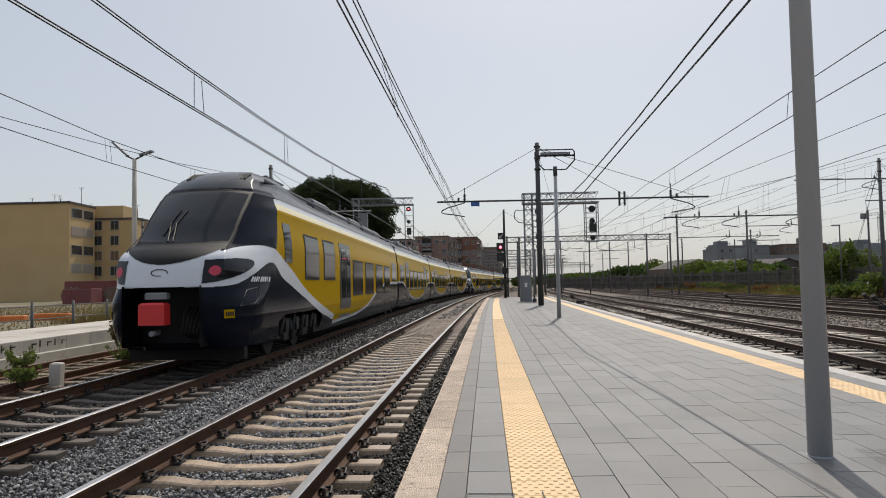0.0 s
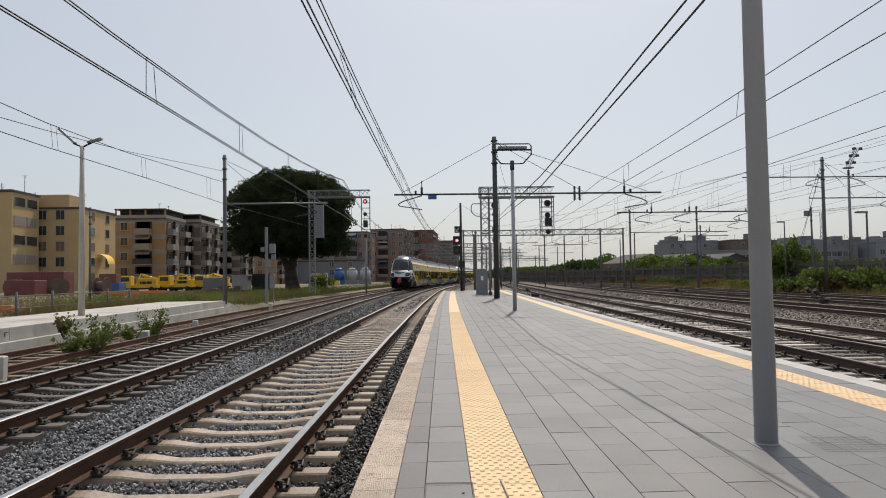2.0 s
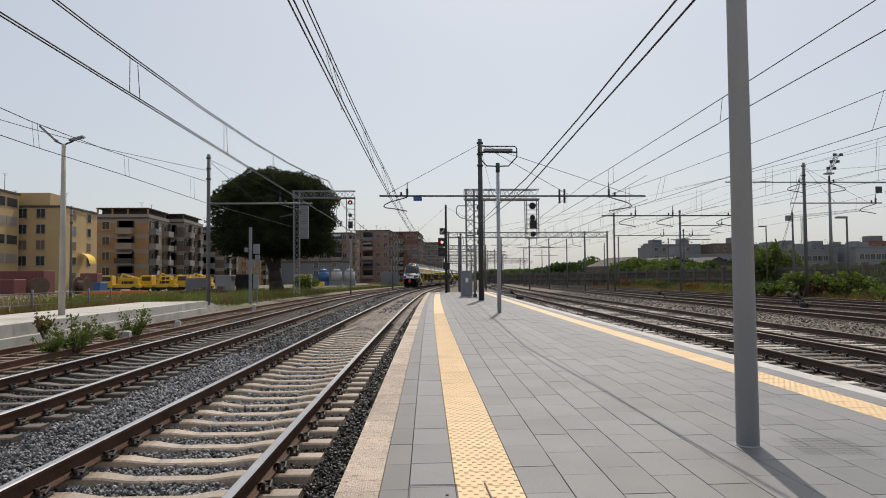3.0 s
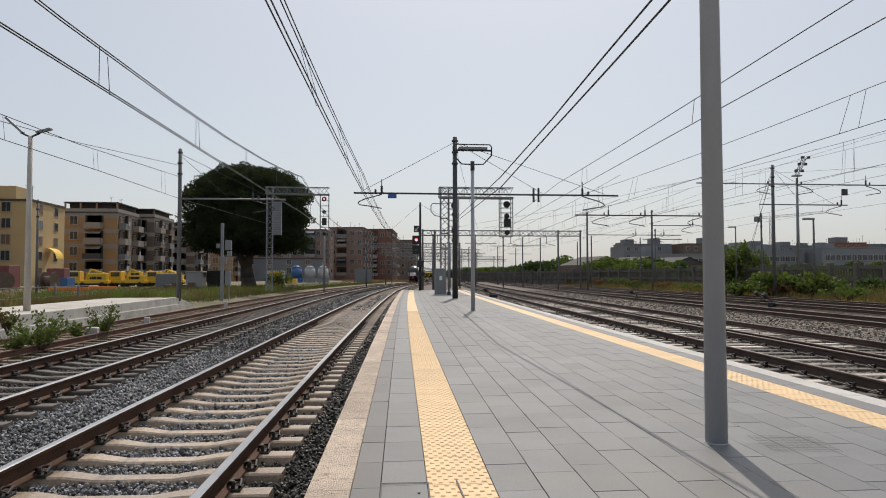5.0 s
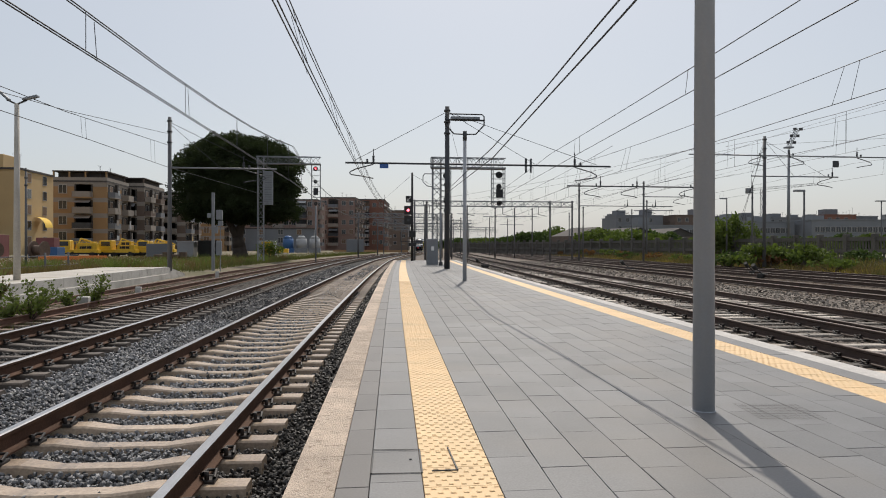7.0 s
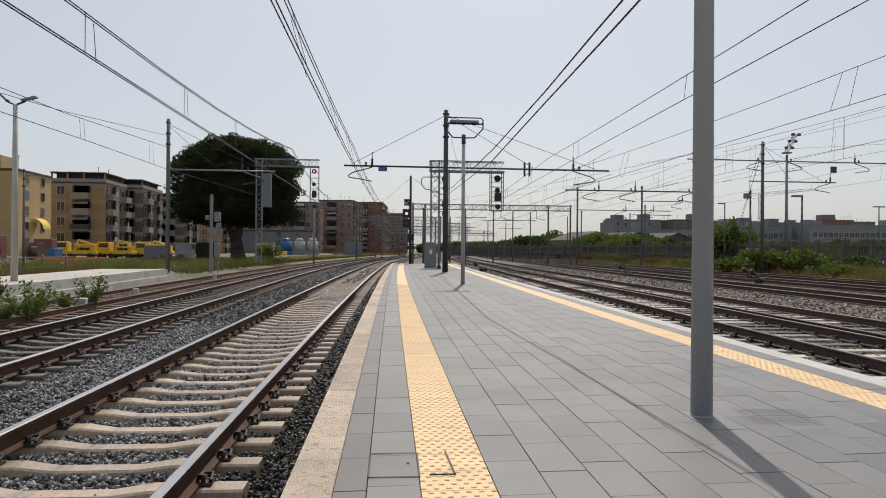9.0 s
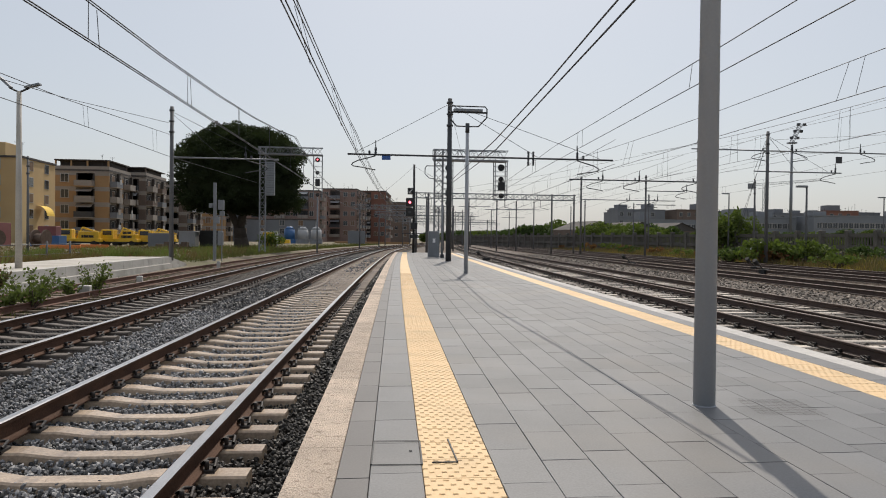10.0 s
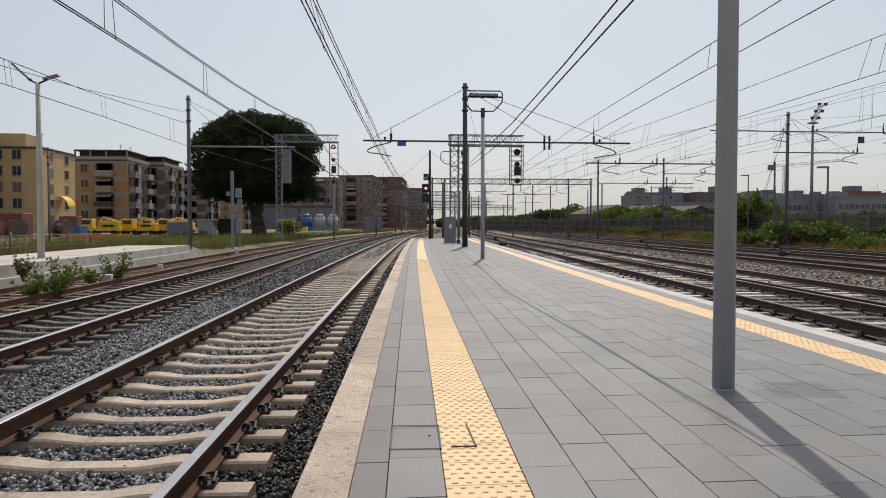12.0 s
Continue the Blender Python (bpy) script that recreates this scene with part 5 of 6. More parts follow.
def far_block(x, y, w, h, wall, storeys, gap, label):
    """A distant flat-roofed building with rows of windows and roof huts."""
    th = block("far_building", x, y, rg.uniform(-8, 2), w, 12, h, wall, label, storeys, [1.6 + gap * k for k in range(int((w - 1.6) / gap))], (), seed=int(x * 7), shade=M_PANE, base_h=0.8, roof=wall)
    u = 1.0
    while u < w - 5:
        d = rg.uniform(2.5, 5.0)
        if rg.random() < 0.55:
            Shape().box(u, u + d, 2, 7, h + 0.3, h + rg.uniform(1.4, 2.8)).put("roof_hut", rg.choice((wall, M_GREYW)), th)
        u += d + rg.uniform(1.5, 6)
    return th


# long pale workshops and offices along the far side of the depot
for x, y, w, h in ((80, 196, 24, 7.4), (105, 192, 20, 8.4), (126, 184, 26, 8.8), (154, 178, 30, 7.8), (186, 172, 30, 7.4)):
    far_block(x, y, w, h, M_OFFICE, 2, 1.5, "long pale two-storey building with ribbon windows beyond the depot")
# a closed row of town blocks behind them
x = 98
while x < 265:
    w = rg.uniform(11, 19)
    yy = 268 - 0.2 * (x - 84) + rg.uniform(-5, 8)
    wall = M_REDW if 163 < x < 178 else M_BROWN if 188 < x < 202 else rg.choice(DULL)
    far_block(x, yy, w, rg.uniform(11.8, 13.8) + (1.2 if wall in (M_REDW, M_BROWN) else 0), wall, 4, 3.1, "flat-roofed town building in the hazy distance east of the yard")
    x += w + rg.choice((0.3, 0.3, 1.5, 3))
for x, y, w, h in ((128, 350, 30, 16.0), (175, 345, 30, 17.0), (215, 330, 26, 16)):
    far_block(x, y, w, h, M_GREYW, 4, 3.1, "grey town building in the far distance")
sh = base("depot_shed", 43, 136, 0, 14, "low dark workshop shed with a pitched roof", "shed")
Shape().box(0, 30, 0, 10, 0, 3.6).put("wall", M_BROWN, sh)
rf = Shape()
for k in range(3):
    x0 = k * 10
    rf.quad([(x0, -0.3, 3.6), (x0 + 5, -0.3, 5.4), (x0 + 5, 10.3, 5.4), (x0, 10.3, 3.6)]).quad([(x0 + 5, -0.3, 5.4), (x0 + 10, -0.3, 3.6), (x0 + 10, 10.3, 3.6), (x0 + 5, 10.3, 5.4)])
    rf.quad([(x0, -0.01, 3.6), (x0 + 10, -0.01, 3.6), (x0 + 5, -0.01, 5.4)])
rf.put("roof", M_ROOFD, sh)


def street_lamp(x, y, z, h, twin=False):
    th = base("street_lamp", x, y, z, 0, "grey street lamp post with a flat lamp head", "lamp post", "street lamps")
    Shape().tube((0, 0, 0), (0, 0, h), 0.1, 0.06, n=8).put("post", M_MASTG, th)
    for s in ((-1, 1) if twin else (-1,)):
        Shape().box(min(0, s * 0.75), max(0, s * 0.75), -0.15, 0.15, h - 0.02, h + 0.12, bev=0.03).put("lamp_head", M_GALV, th)


street_lamp(31.4, 46.7, 0.05, 5.3)
street_lamp(64, 80, 0.05, 7.0, True)
street_lamp(40.0, 73, 0.05, 6.6)
fl = base("floodlight_mast", 121, 187, 0, 0, "tall floodlight mast with a tilted ladder of lamps", "floodlight mast")
Shape().tube((0, 0, 0), (0, 0, 29), 0.5, 0.3, n=10).put("mast", M_GALV, fl)
Shape().box(-1.1, 1.1, -0.8, 0.8, 29.4, 29.8).put("platform", M_GALV, fl)
fr = lattice(Shape(), (0, 0, 30), (2.6, 0, 35), 0.8, 0.1, 6).put("lamp_frame", M_GALV, fl)
for k in range(3):
    for s in (-0.9, 0.9):
        Shape().box(0.7 + k * 1.0 + s - 0.38, 0.7 + k * 1.0 + s + 0.38, -0.4, 0.2, 30.7 + k * 1.9, 31.4 + k * 1.9).put("lamp", M_MAST, fr)
cr = base("tower_crane", 230, 380, 0, 0, "distant pale tower crane above the roofs", "crane")
lattice(Shape(), (0, 0, 0), (0, 0, 34), 1.8, 0.2, 14).put("tower", M_WHITEW, cr)
lattice(Shape(), (-10, 0, 34), (34, 0, 38), 1.2, 0.14, 18).put("jib", M_WHITEW, cr)
Shape().box(-10, -7, -1, 1, 32, 35).put("counterweight", M_GREYW, cr)
# ground signals and point levers
for x, y in ((20.6, 34), (17.5, 44), (22.5, 38), (9.4, 52)):
    th = base("point_lever", x, y, -0.2, 25, "dark point lever with a weight beside the track", "point lever", "point levers")
    Shape().box(-0.25, 0.25, -0.15, 0.15, 0, 0.25, bev=0.03).put("housing", M_UNDER0, th)
    Shape().tube((0, 0, 0.2), (-0.7, 0, 0.6), 0.03, n=6).tube((-0.62, 0, 0.5), (-0.82, 0, 0.7), 0.11, n=10).put("weighted_lever", M_UNDER0, th)
slab_thing("parked_car", [(0, 4.2, 0, 1.7, 0.25, 0.85), (0.7, 3.4, 0.1, 1.6, 0.85, 1.4)], M_WHITEP, "white car parked beyond the fence", "car", at=pose(40.5, 68, 0.05, 0, 0, 10))

# ---- the train ----
M_YEL = mat("yellow_train_paint", (0.43, 0.265, 0.0015), 0.2, 0, 0.06, 0.6, 30, 0.006, spec=0.03)
for m in (M_YEL,):   # thin clear lacquer
    m.node_tree.nodes["Principled BSDF"].inputs["IOR"].default_value = 1.2
M_CREAM = mat("cream_stripe", (0.78, 0.70, 0.42), 0.3, 0, 0.05, 1, 30, 0.03)
M_GREYT = mat("slate_train_paint", (0.008, 0.011, 0.019), 0.12, 0.0, 0.08, 0.6, 30, 0.004, spec=0.07)
M_MASK = mat("pale_grey_mask", (0.62, 0.65, 0.70), 0.25, 0, 0.05, 1, 30, 0.03)
M_ROOF = mat("train_roof", (0.085, 0.093, 0.108), 0.4, 0.2, 0.12, 0.8, 30, 0.05)
M_CAP = mat("slate_roof_cap", (0.03, 0.035, 0.045), 0.25, 0.0, 0.1, 0.8, 30, 0.01, spec=0.4)
M_UNDER = mat("underframe", (0.018, 0.018, 0.018), 0.7, 0.2, 0.4, 3, 30, 0.2)
M_GLASS = mat("tinted_glass", (0.012, 0.014, 0.018), 0.05, 0, 0.1, 1, 5, 0, spec=0.25)
M_SCREEN = mat("grey_windscreen", (0.02, 0.023, 0.029), 0.05, 0, 0.15, 1, 5, 0, spec=0.22)
M_GLASS_V = mat("violet_tinted_glass", (0.04, 0.028, 0.032), 0.08, 0, 0.2, 1, 5, 0, spec=0.15)
M_DOORT = mat("dark_train_door", (0.05, 0.055, 0.06), 0.3, 0.1, 0.1, 1, 30, 0.03)
M_REDBOX = mat("red_coupler_cover", (0.62, 0.03, 0.03), 0.45, 0, 0.15, 3, 30, 0.05)
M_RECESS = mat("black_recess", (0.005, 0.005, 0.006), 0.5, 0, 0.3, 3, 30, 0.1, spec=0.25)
CAR_END, CAR_MID = 26.1, 21.0   # lengths of an end car and a middle car


def lerp_table(t, table):
    for (a, va), (b, vb) in zip(table, table[1:]):
        if t <= b:
            return va + (vb - va) * max(0.0, (t - a) / (b - a))
    return table[-1][1]


def smooth_table(t, table):
    for (a, va), (b, vb) in zip(table, table[1:]):
        if t <= b:
            u = max(0.0, (t - a) / (b - a))
            u = u * u * (3 - 2 * u)
            return va + (vb - va) * u
    return table[-1][1]


def cubic_table(t, table):
    """A smooth curve through the table's points."""
    n = len(table)
    if t <= table[0][0]:
        return table[0][1]
    for i in range(n - 1):
        (a, va), (b, vb) = table[i], table[i + 1]
        if t <= b:
            p, q = table[max(i - 1, 0)], table[min(i + 2, n - 1)]
            m0 = (vb - p[1]) / (b - p[0])
            m1 = (q[1] - va) / (q[0] - a)
            u, h = (t - a) / (b - a), b - a
            return va * (2 * u ** 3 - 3 * u * u + 1) + m0 * h * (u ** 3 - 2 * u * u + u) + vb * (3 * u * u - 2 * u ** 3) + m1 * h * (u ** 3 - u * u)
    return table[-1][1]


W_TAB = [(0.4, 1.28), (0.7, 1.38), (1.0, 1.41), (2.4, 1.41), (3.2, 1.33), (3.55, 1.22), (3.8, 1.02), (3.95, 0.8), (4.05, 0.5), (4.1, 0.02)]
# the nose, level by level: centre line, half width of the face, and where the cheek meets the flank
YC_TAB = [(0.4, 0.5), (0.6, 0.24), (0.9, 0.06), (1.5, 0.0), (1.8, 0.07), (2.1, 0.24), (2.28, 0.5), (2.42, 0.86), (3.0, 1.52), (3.5, 2.14), (3.68, 2.42), (3.82, 2.78), (3.95, 3.3), (4.05, 4.0), (4.1, 4.8)]
XC_TAB = [(0.4, 0.76), (1.5, 0.76), (1.7, 0.9), (1.9, 1.02), (2.15, 1.0), (2.4, 0.94), (3.7, 0.97), (4.1, 0.9)]
YF_TAB = [(0.4, 1.75), (1.2, 1.75), (1.7, 2.3), (2.2, 2.5), (2.6, 2.7), (3.3, 3.35), (3.7, 3.9), (4.1, 5.2)]
TOPM = [(0.0, 2.1), (0.5, 2.2), (1.0, 2.31), (1.6, 2.39), (2.1, 2.41), (2.6, 2.36), (3.14, 2.2), (4.0, 1.93), (5.2, 1.51), (7.0, 1.06), (9.0, 0.68)]
LOWM = [(0.0, 1.57), (0.4, 1.57), (0.9, 1.63), (1.5, 1.82), (2.2, 2.05), (2.6, 2.02), (3.12, 1.77), (4.0, 1.55), (5.2, 1.26), (7.0, 0.84), (8.8, 0.55)]
WAVE = [(9.0, 0.5), (11.6, 0.56), (13.5, 0.63), (15.4, 0.82), (17.0, 1.12), (18.7, 1.45), (20.5, 1.63), (22.8, 1.7), (26.2, 1.72)]
GREY_MID = [(0.0, 1.75), (2.4, 1.7), (4.2, 1.3), (6.5, 0.85), (9.0, 0.68), (13.0, 0.68), (15.0, 0.95), (17.0, 1.35), (18.8, 1.7), (21.0, 1.75)]


def zone(x, y, z, cab):
    """Which paint the car wears at a place: index into the paint list."""
    ax = abs(x)
    if cab and z > 3.69 and y < 5.2:
        return 5
    if cab and y < 3.45 and z > 3.3:
        if y > 2.75 + 0.55 * (z - 2.5) and z < 3.55:
            return 1 if z < 3.42 else 3
        return 2
    if z > 3.55:
        return 4
    if cab and y < 9.0:
        if ax < 0.9 and y < 1.5:
            top = 1.99 + 0.3 * (ax / 0.9) ** 2
        else:
            top = cubic_table(y, TOPM)
        low = cubic_table(y, LOWM)
        if low < z < top:
            return 3
        if z <= low:
            return 2
        if y < 2.75 + 0.55 * (z - 2.5):
            return 2
    else:
        g = cubic_table(y, WAVE if cab else GREY_MID)
        if z < g - 0.11:
            return 2
        if z < g:
            return 3
    if z > 3.42:
        return 3
    return 1 if z > 3.27 else 0


def width_at(z):
    return smooth_table(z, W_TAB) if z > 2.4 else lerp_table(z, W_TAB)


def cab_roof(p):
    """The roof cap over the cab stands higher than the roof behind it."""
    x, y, z = p
    g = min(1.0, max(0.0, (z - 3.62) / 0.48))
    f = min(1.0, max(0.0, (7.5 - y) / 3.0))
    return (x, y, z + 0.27 * g * (1.4 - 0.4 * g) * f * f * (3 - 2 * f))


def nose_point(z, u):
    """A place on the nose: u 0 to 1 over the face, 1 to 2 over the cheek."""
    w = width_at(z)
    xc = min(cubic_table(z, XC_TAB), 0.8 * w)
    yc, yf = cubic_table(z, YC_TAB), lerp_table(z, YF_TAB)
    bow = 0.26 * min(1.0, xc / 0.9) + 0.16 * math.exp(-((z - 1.9) / 0.3) ** 2)
    if u <= 1:
        return (xc * u, yc + bow * u * u, z)
    k = u - 1
    flat = 0.08 if z < 1.3 else 0.08 + 0.62 * min(1.0, (z - 1.3) / 0.9)
    sx = (1 - flat) * math.sin(math.pi / 2 * k) + flat * k
    sy = (1 - flat) * (1 - math.cos(math.pi / 2 * k)) + flat * k
    y1 = yc + bow
    return (xc + (w - xc) * sx, y1 + max(0.05, yf - y1) * sy, z)


def shell(cab, long):
    """Contours of the car body level by level."""
    step = 0.0125 if cab else 0.05
    zs = [0.4 + step * i for i in range(round(3.58 / step) + 1)] + [4.02, 4.05, 4.075, 4.09, 4.1]
    rows = []
    for z in zs:
        w = width_at(z)
        if cab:
            row = [cab_roof(nose_point(z, i / 75)) for i in range(151)]
            y0 = row[-1][1]
            ys = [y0 + (long - y0) * (i / 330) ** 1.3 for i in range(1, 331)]
        else:
            row = [(0, 0, z), (w, 0, z)]
            ys = [long * i / 130 for i in range(1, 131)]
        row += [cab_roof((w, y, z)) if cab else (w, y, z) for y in ys] + [(0, long, z)]
        rows.append(row)
    return rows


def car(cab, label):
    th = base("train_car", 0, 0, 0, 0, label, "train car", "cars of the train")
    CAR = CAR_END if cab else CAR_MID
    body = Shape()
    for sgn in (1, -1):
        rows = [[(x * sgn, y, z) for x, y, z in r] for r in shell(cab, CAR)]
        if sgn < 0:
            rows = [list(reversed(r)) for r in rows]
        k0 = len(body.f)
        body.grid(rows)
        for i in range(k0, len(body.f)):
            c = [sum(body.v[j][q] for j in body.f[i]) / 4 for q in range(3)]
            body.mi[i] = zone(*c, cab) if not (c[1] > CAR - 0.02 or (not cab and c[1] < 0.02)) else 2
    # opening in the skirt over the bogie
    def open_side(f):
        c = [sum(body.v[j][q] for j in f) / 4 for q in range(3)]
        return cab and c[2] < 0.92 - 0.25 * max(0, abs(c[1] - 5.0) - 1.6) and 2.9 < c[1] < 7.3 and abs(c[0]) > 1.0
    def open_front(f):
        c = [sum(body.v[j][q] for j in f) / 4 for q in range(3)]
        return cab and 0.52 < c[2] < 1.56 and abs(c[0]) < 0.71 and c[1] < 0.9
    keep = [i for i, f in enumerate(body.f) if not open_side(f) and not open_front(f)]
    body.f, body.s, body.mi = [body.f[i] for i in keep], [body.s[i] for i in keep], [body.mi[i] for i in keep]
    if cab:
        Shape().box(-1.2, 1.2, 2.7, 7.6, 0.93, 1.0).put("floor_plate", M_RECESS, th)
        for s in (-1, 1):
            for k in range(4):
                gy = 3.5 + k * 0.95
                gear = Shape().tube((s * 1.24, gy, 0.45), (s * 1.24, gy + 0.3, 0.85), 0.05, n=8)
                gear.box(s * 1.2 - 0.09, s * 1.2 + 0.09, gy + 0.35, gy + 0.62, 0.5, 0.82, bev=0.03)
                gear.put("suspension", M_UNDER, th)
        # added black box that stands in for the deep shadow under the nose
        Shape().box(-1.15, 1.15, 1.3, 1.5, 0.14, 0.6, bev=0.05).put("under_nose_shade_box", M_RECESS, th)
    skin = body.put("body", [M_YEL, M_CREAM, M_GREYT, M_MASK, M_ROOF, M_CAP], th)

    def onside(y0, y1, z0, z1, material, nm, thick=0.012, lab=""):
        for s in (-1, 1):
            sh = Shape()
            def wx(z):
                return (smooth_table(z, W_TAB) if z > 2.4 else lerp_table(z, W_TAB)) + thick
            n = 6
            rows = []
            for i in range(n + 1):
                z = z0 + (z1 - z0) * i / n
                rows.append([(s * wx(z), y0, z), (s * wx(z), y1, z)] if s > 0 else [(s * wx(z), y1, z), (s * wx(z), y0, z)])
            sh.grid(rows)
            for y in (y0, y1):
                sh.grid([[(s * wx(z0 + (z1 - z0) * i / n), y, z0 + (z1 - z0) * i / n), (s * (wx(z0 + (z1 - z0) * i / n) - 0.03), y, z0 + (z1 - z0) * i / n)] for i in range(n + 1)], smooth=False)
            sh.put(nm, material, th, lab)

    if cab:
        onside(3.36, 3.98, 2.1, 3.0, M_GLASS, "driver_window")
        for y in (5.3, 7.5):
            onside(y - 0.06, y + 1.54, 1.72, 2.88, M_UNDER, "window_rim", 0.008)
            onside(y, y + 1.48, 1.78, 2.82, M_GLASS_V, "window", 0.016)
        onside(9.85, 11.7, 0.55, 2.92, M_DOORT, "door")
        onside(10.0, 10.7, 1.15, 2.75, M_GLASS, "door_glass", 0.02)
        onside(10.85, 11.55, 1.15, 2.75, M_GLASS, "door_glass", 0.02)
        for y in (12.2, 15.0, 17.85, 20.6):
            onside(y - 0.06, y + 2.11, 1.2, 2.46, M_UNDER, "window_rim", 0.008)
            onside(y, y + 2.05, 1.26, 2.4, M_GLASS_V, "window", 0.016)
        onside(23.5, 25.4, 1.75, 2.7, M_GLASS_V, "window")
        # windscreen, lamps and the front recess, laid on the nose
        pieces = {"tail": Shape(), "frame": Shape(), "windscreen": Shape(), "lamp_cover": Shape(), "brow": Shape()}
        for sgn in (1, -1):
            rows = shell(True, CAR)
            for a, b in zip(rows, rows[1:]):
                for j in range(190):
                    q = [a[j], a[j + 1], b[j + 1], b[j]]
                    x, y, z = [sum(p[k] for p in q) / 4 for k in range(3)]
                    key = None
                    brow = 1.99 + 0.3 * min(1, x / 0.9) ** 2
                    along = (y - 0.1) / 1.45
                    if y > 3.2:
                        continue
                    if 2.44 + 0.05 * x * x < z < 3.62 - 0.1 * x * x and x < 0.9:
                        key = "windscreen"
                    elif 2.4 < z < 3.69 - 0.1 * x * x and x < 0.96:
                        key = "frame"
                    elif (x - 0.9) ** 2 + (z - 1.87) ** 2 < 0.0085 and y < 0.8:
                        key = "tail"
                    elif brow < z <= 2.44 and x < 0.95 and y < 1.5:
                        key = "brow"
                    elif x > 0.72 and 0 < along < 1 and abs(z - 1.82 - 0.22 * along) < 0.215 * math.sqrt(1 - along ** 1.6):
                        key = "lamp_cover"
                    if not key:
                        continue
                    o = {"tail": 0.014, "frame": 0.006, "windscreen": 0.01, "brow": 0.012, "lamp_cover": 0.01}[key]
                    pts = [((p[0] + o * 0.4) * sgn if p[0] > 0 else 0.0, p[1] - o, p[2]) for p in q]
                    if sgn < 0:
                        pts.reverse()
                    pieces[key].quad(pts, True)
        pieces["windscreen"].put("windscreen", M_SCREEN, th, "dark tinted windscreen")
        pieces["brow"].put("brow", M_RECESS, th)
        well = Shape()
        well.quad([(-0.74, 0.95, 0.48), (0.74, 0.95, 0.48), (0.74, 0.95, 1.6), (-0.74, 0.95, 1.6)])
        for s in (-1, 1):
            well.quad([(s * 0.72, 0.14, 0.48), (s * 0.72, 0.95, 0.48), (s * 0.72, 0.95, 1.6), (s * 0.72, 0.14, 1.6)])
        well.quad([(-0.72, 0.02, 1.575), (0.72, 0.02, 1.575), (0.72, 0.95, 1.575), (-0.72, 0.95, 1.575)])
        well.quad([(-0.72, 0.2, 0.5), (0.72, 0.2, 0.5), (0.72, 0.95, 0.5), (-0.72, 0.95, 0.5)])
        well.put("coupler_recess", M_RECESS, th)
        hose = Shape()
        for k in range(5):
            hx = 0.34 + 0.07 * k
            hose.path([(hx, 0.7, 1.2), (hx + 0.02, 0.35, 1.1 - 0.05 * k), (hx - 0.02, 0.3, 0.75), (hx + 0.03, 0.5, 0.62)], 0.022, n=6)
        hose.put("brake_hose", M_UNDER, th)
        lamp = pieces["lamp_cover"].put("lamp_cover", M_GLASS, th)
        pieces["frame"].put("windscreen_frame", M_RECESS, th)
        pieces["tail"].put("tail_lamp", M_TAIL, lamp, "lit red tail lamps")
        Shape().box(-0.27, 0.2, -0.16, 0.1, 0.9, 1.3, bev=0.04).put("coupler_cover", M_REDBOX, th, "bright red coupler cover")
        Shape().box(-0.2, 0.2, -0.05, 0.1, 1.36, 1.48, bev=0.02).put("coupler_top", M_GALV, th)
        Shape().tube((-0.05, -0.12, 0.75), (-0.05, 0.2, 0.75), 0.05, n=10).put("coupler_hook", M_GALV, th)
        def nose(x, z):
            xc = cubic_table(z, XC_TAB)
            p = nose_point(z, min(1.0, abs(x) / xc))
            return (x, p[1] - 0.04, z)
        for x0, x1, x2 in ((-0.2, -0.34, -0.44), (-0.1, -0.22, -0.3)):
            Shape().path([nose(x0, 2.46), nose((x0 + x1) / 2, 2.66), nose(x1, 2.86)], 0.018, n=5).path([nose(x2 + 0.06, 2.6), nose(x2 + 0.1, 2.85), nose(x2 + 0.18, 3.15)], 0.014, n=5).put("wiper", M_BLACK, th)
        bars = Shape()
        plate = Shape()
        marks = Shape()

        def on_cheek(sh, s, u0, u1, z0, z1, o=0.008):
            q = [nose_point(z, u) for u, z in ((u0, z0), (u1, z0), (u1, z1), (u0, z1))]
            q = [((p[0] + o) * s, p[1] - o, p[2]) for p in q]
            sh.quad(q if s > 0 else list(reversed(q)))
        for s in (-1, 1):
            for i, wd in enumerate((0.028, 0.028, 0.028, 0.016, 0.028, 0.028, 0.028, 0.014, 0.028)):
                on_cheek(bars, s, 1.62 + i * 0.04, 1.62 + i * 0.04 + wd, 1.66, 1.76)
            on_cheek(plate, s, 1.32, 1.47, 0.98, 1.14)
            for i in range(4):
                on_cheek(marks, s, 1.345 + i * 0.03, 1.365 + i * 0.03, 1.02, 1.1, 0.012)
        tagged(bars.put("number_mark", M_MASK, th), kind="stuff")
        tagged(marks.put("plate_mark", M_BLACK, plate.put("yellow_plate", M_YEL, th)), kind="stuff")
        # door seam and a maker's plate on the cheek
        seam = Shape()
        for s in (-1, 1):
            q = [nose_point(z, u) for u, z in ((1.56, 1.2), (1.62, 1.5), (1.8, 1.55), (1.86, 1.36), (1.8, 1.24), (1.56, 1.2))]
            seam.path([((p[0] + 0.004) * s, p[1] - 0.004, p[2]) for p in q], 0.008, n=4)
        seam.put("hatch_seam", M_BLACK, th)
        # emblem on the nose
        em = Shape()
        for i in range(16):
            a0, a1 = -0.3 + i * 0.33, -0.3 + (i + 1) * 0.33
            p, q = nose(0.15 * math.cos(a0), 1.84 + 0.06 * math.sin(a0)), nose(0.15 * math.cos(a1), 1.84 + 0.06 * math.sin(a1))
            em.bar((p[0], p[1] + 0.03, p[2]), (q[0], q[1] + 0.03, q[2]), 0.014)
        em.put("emblem", M_MAST, th)
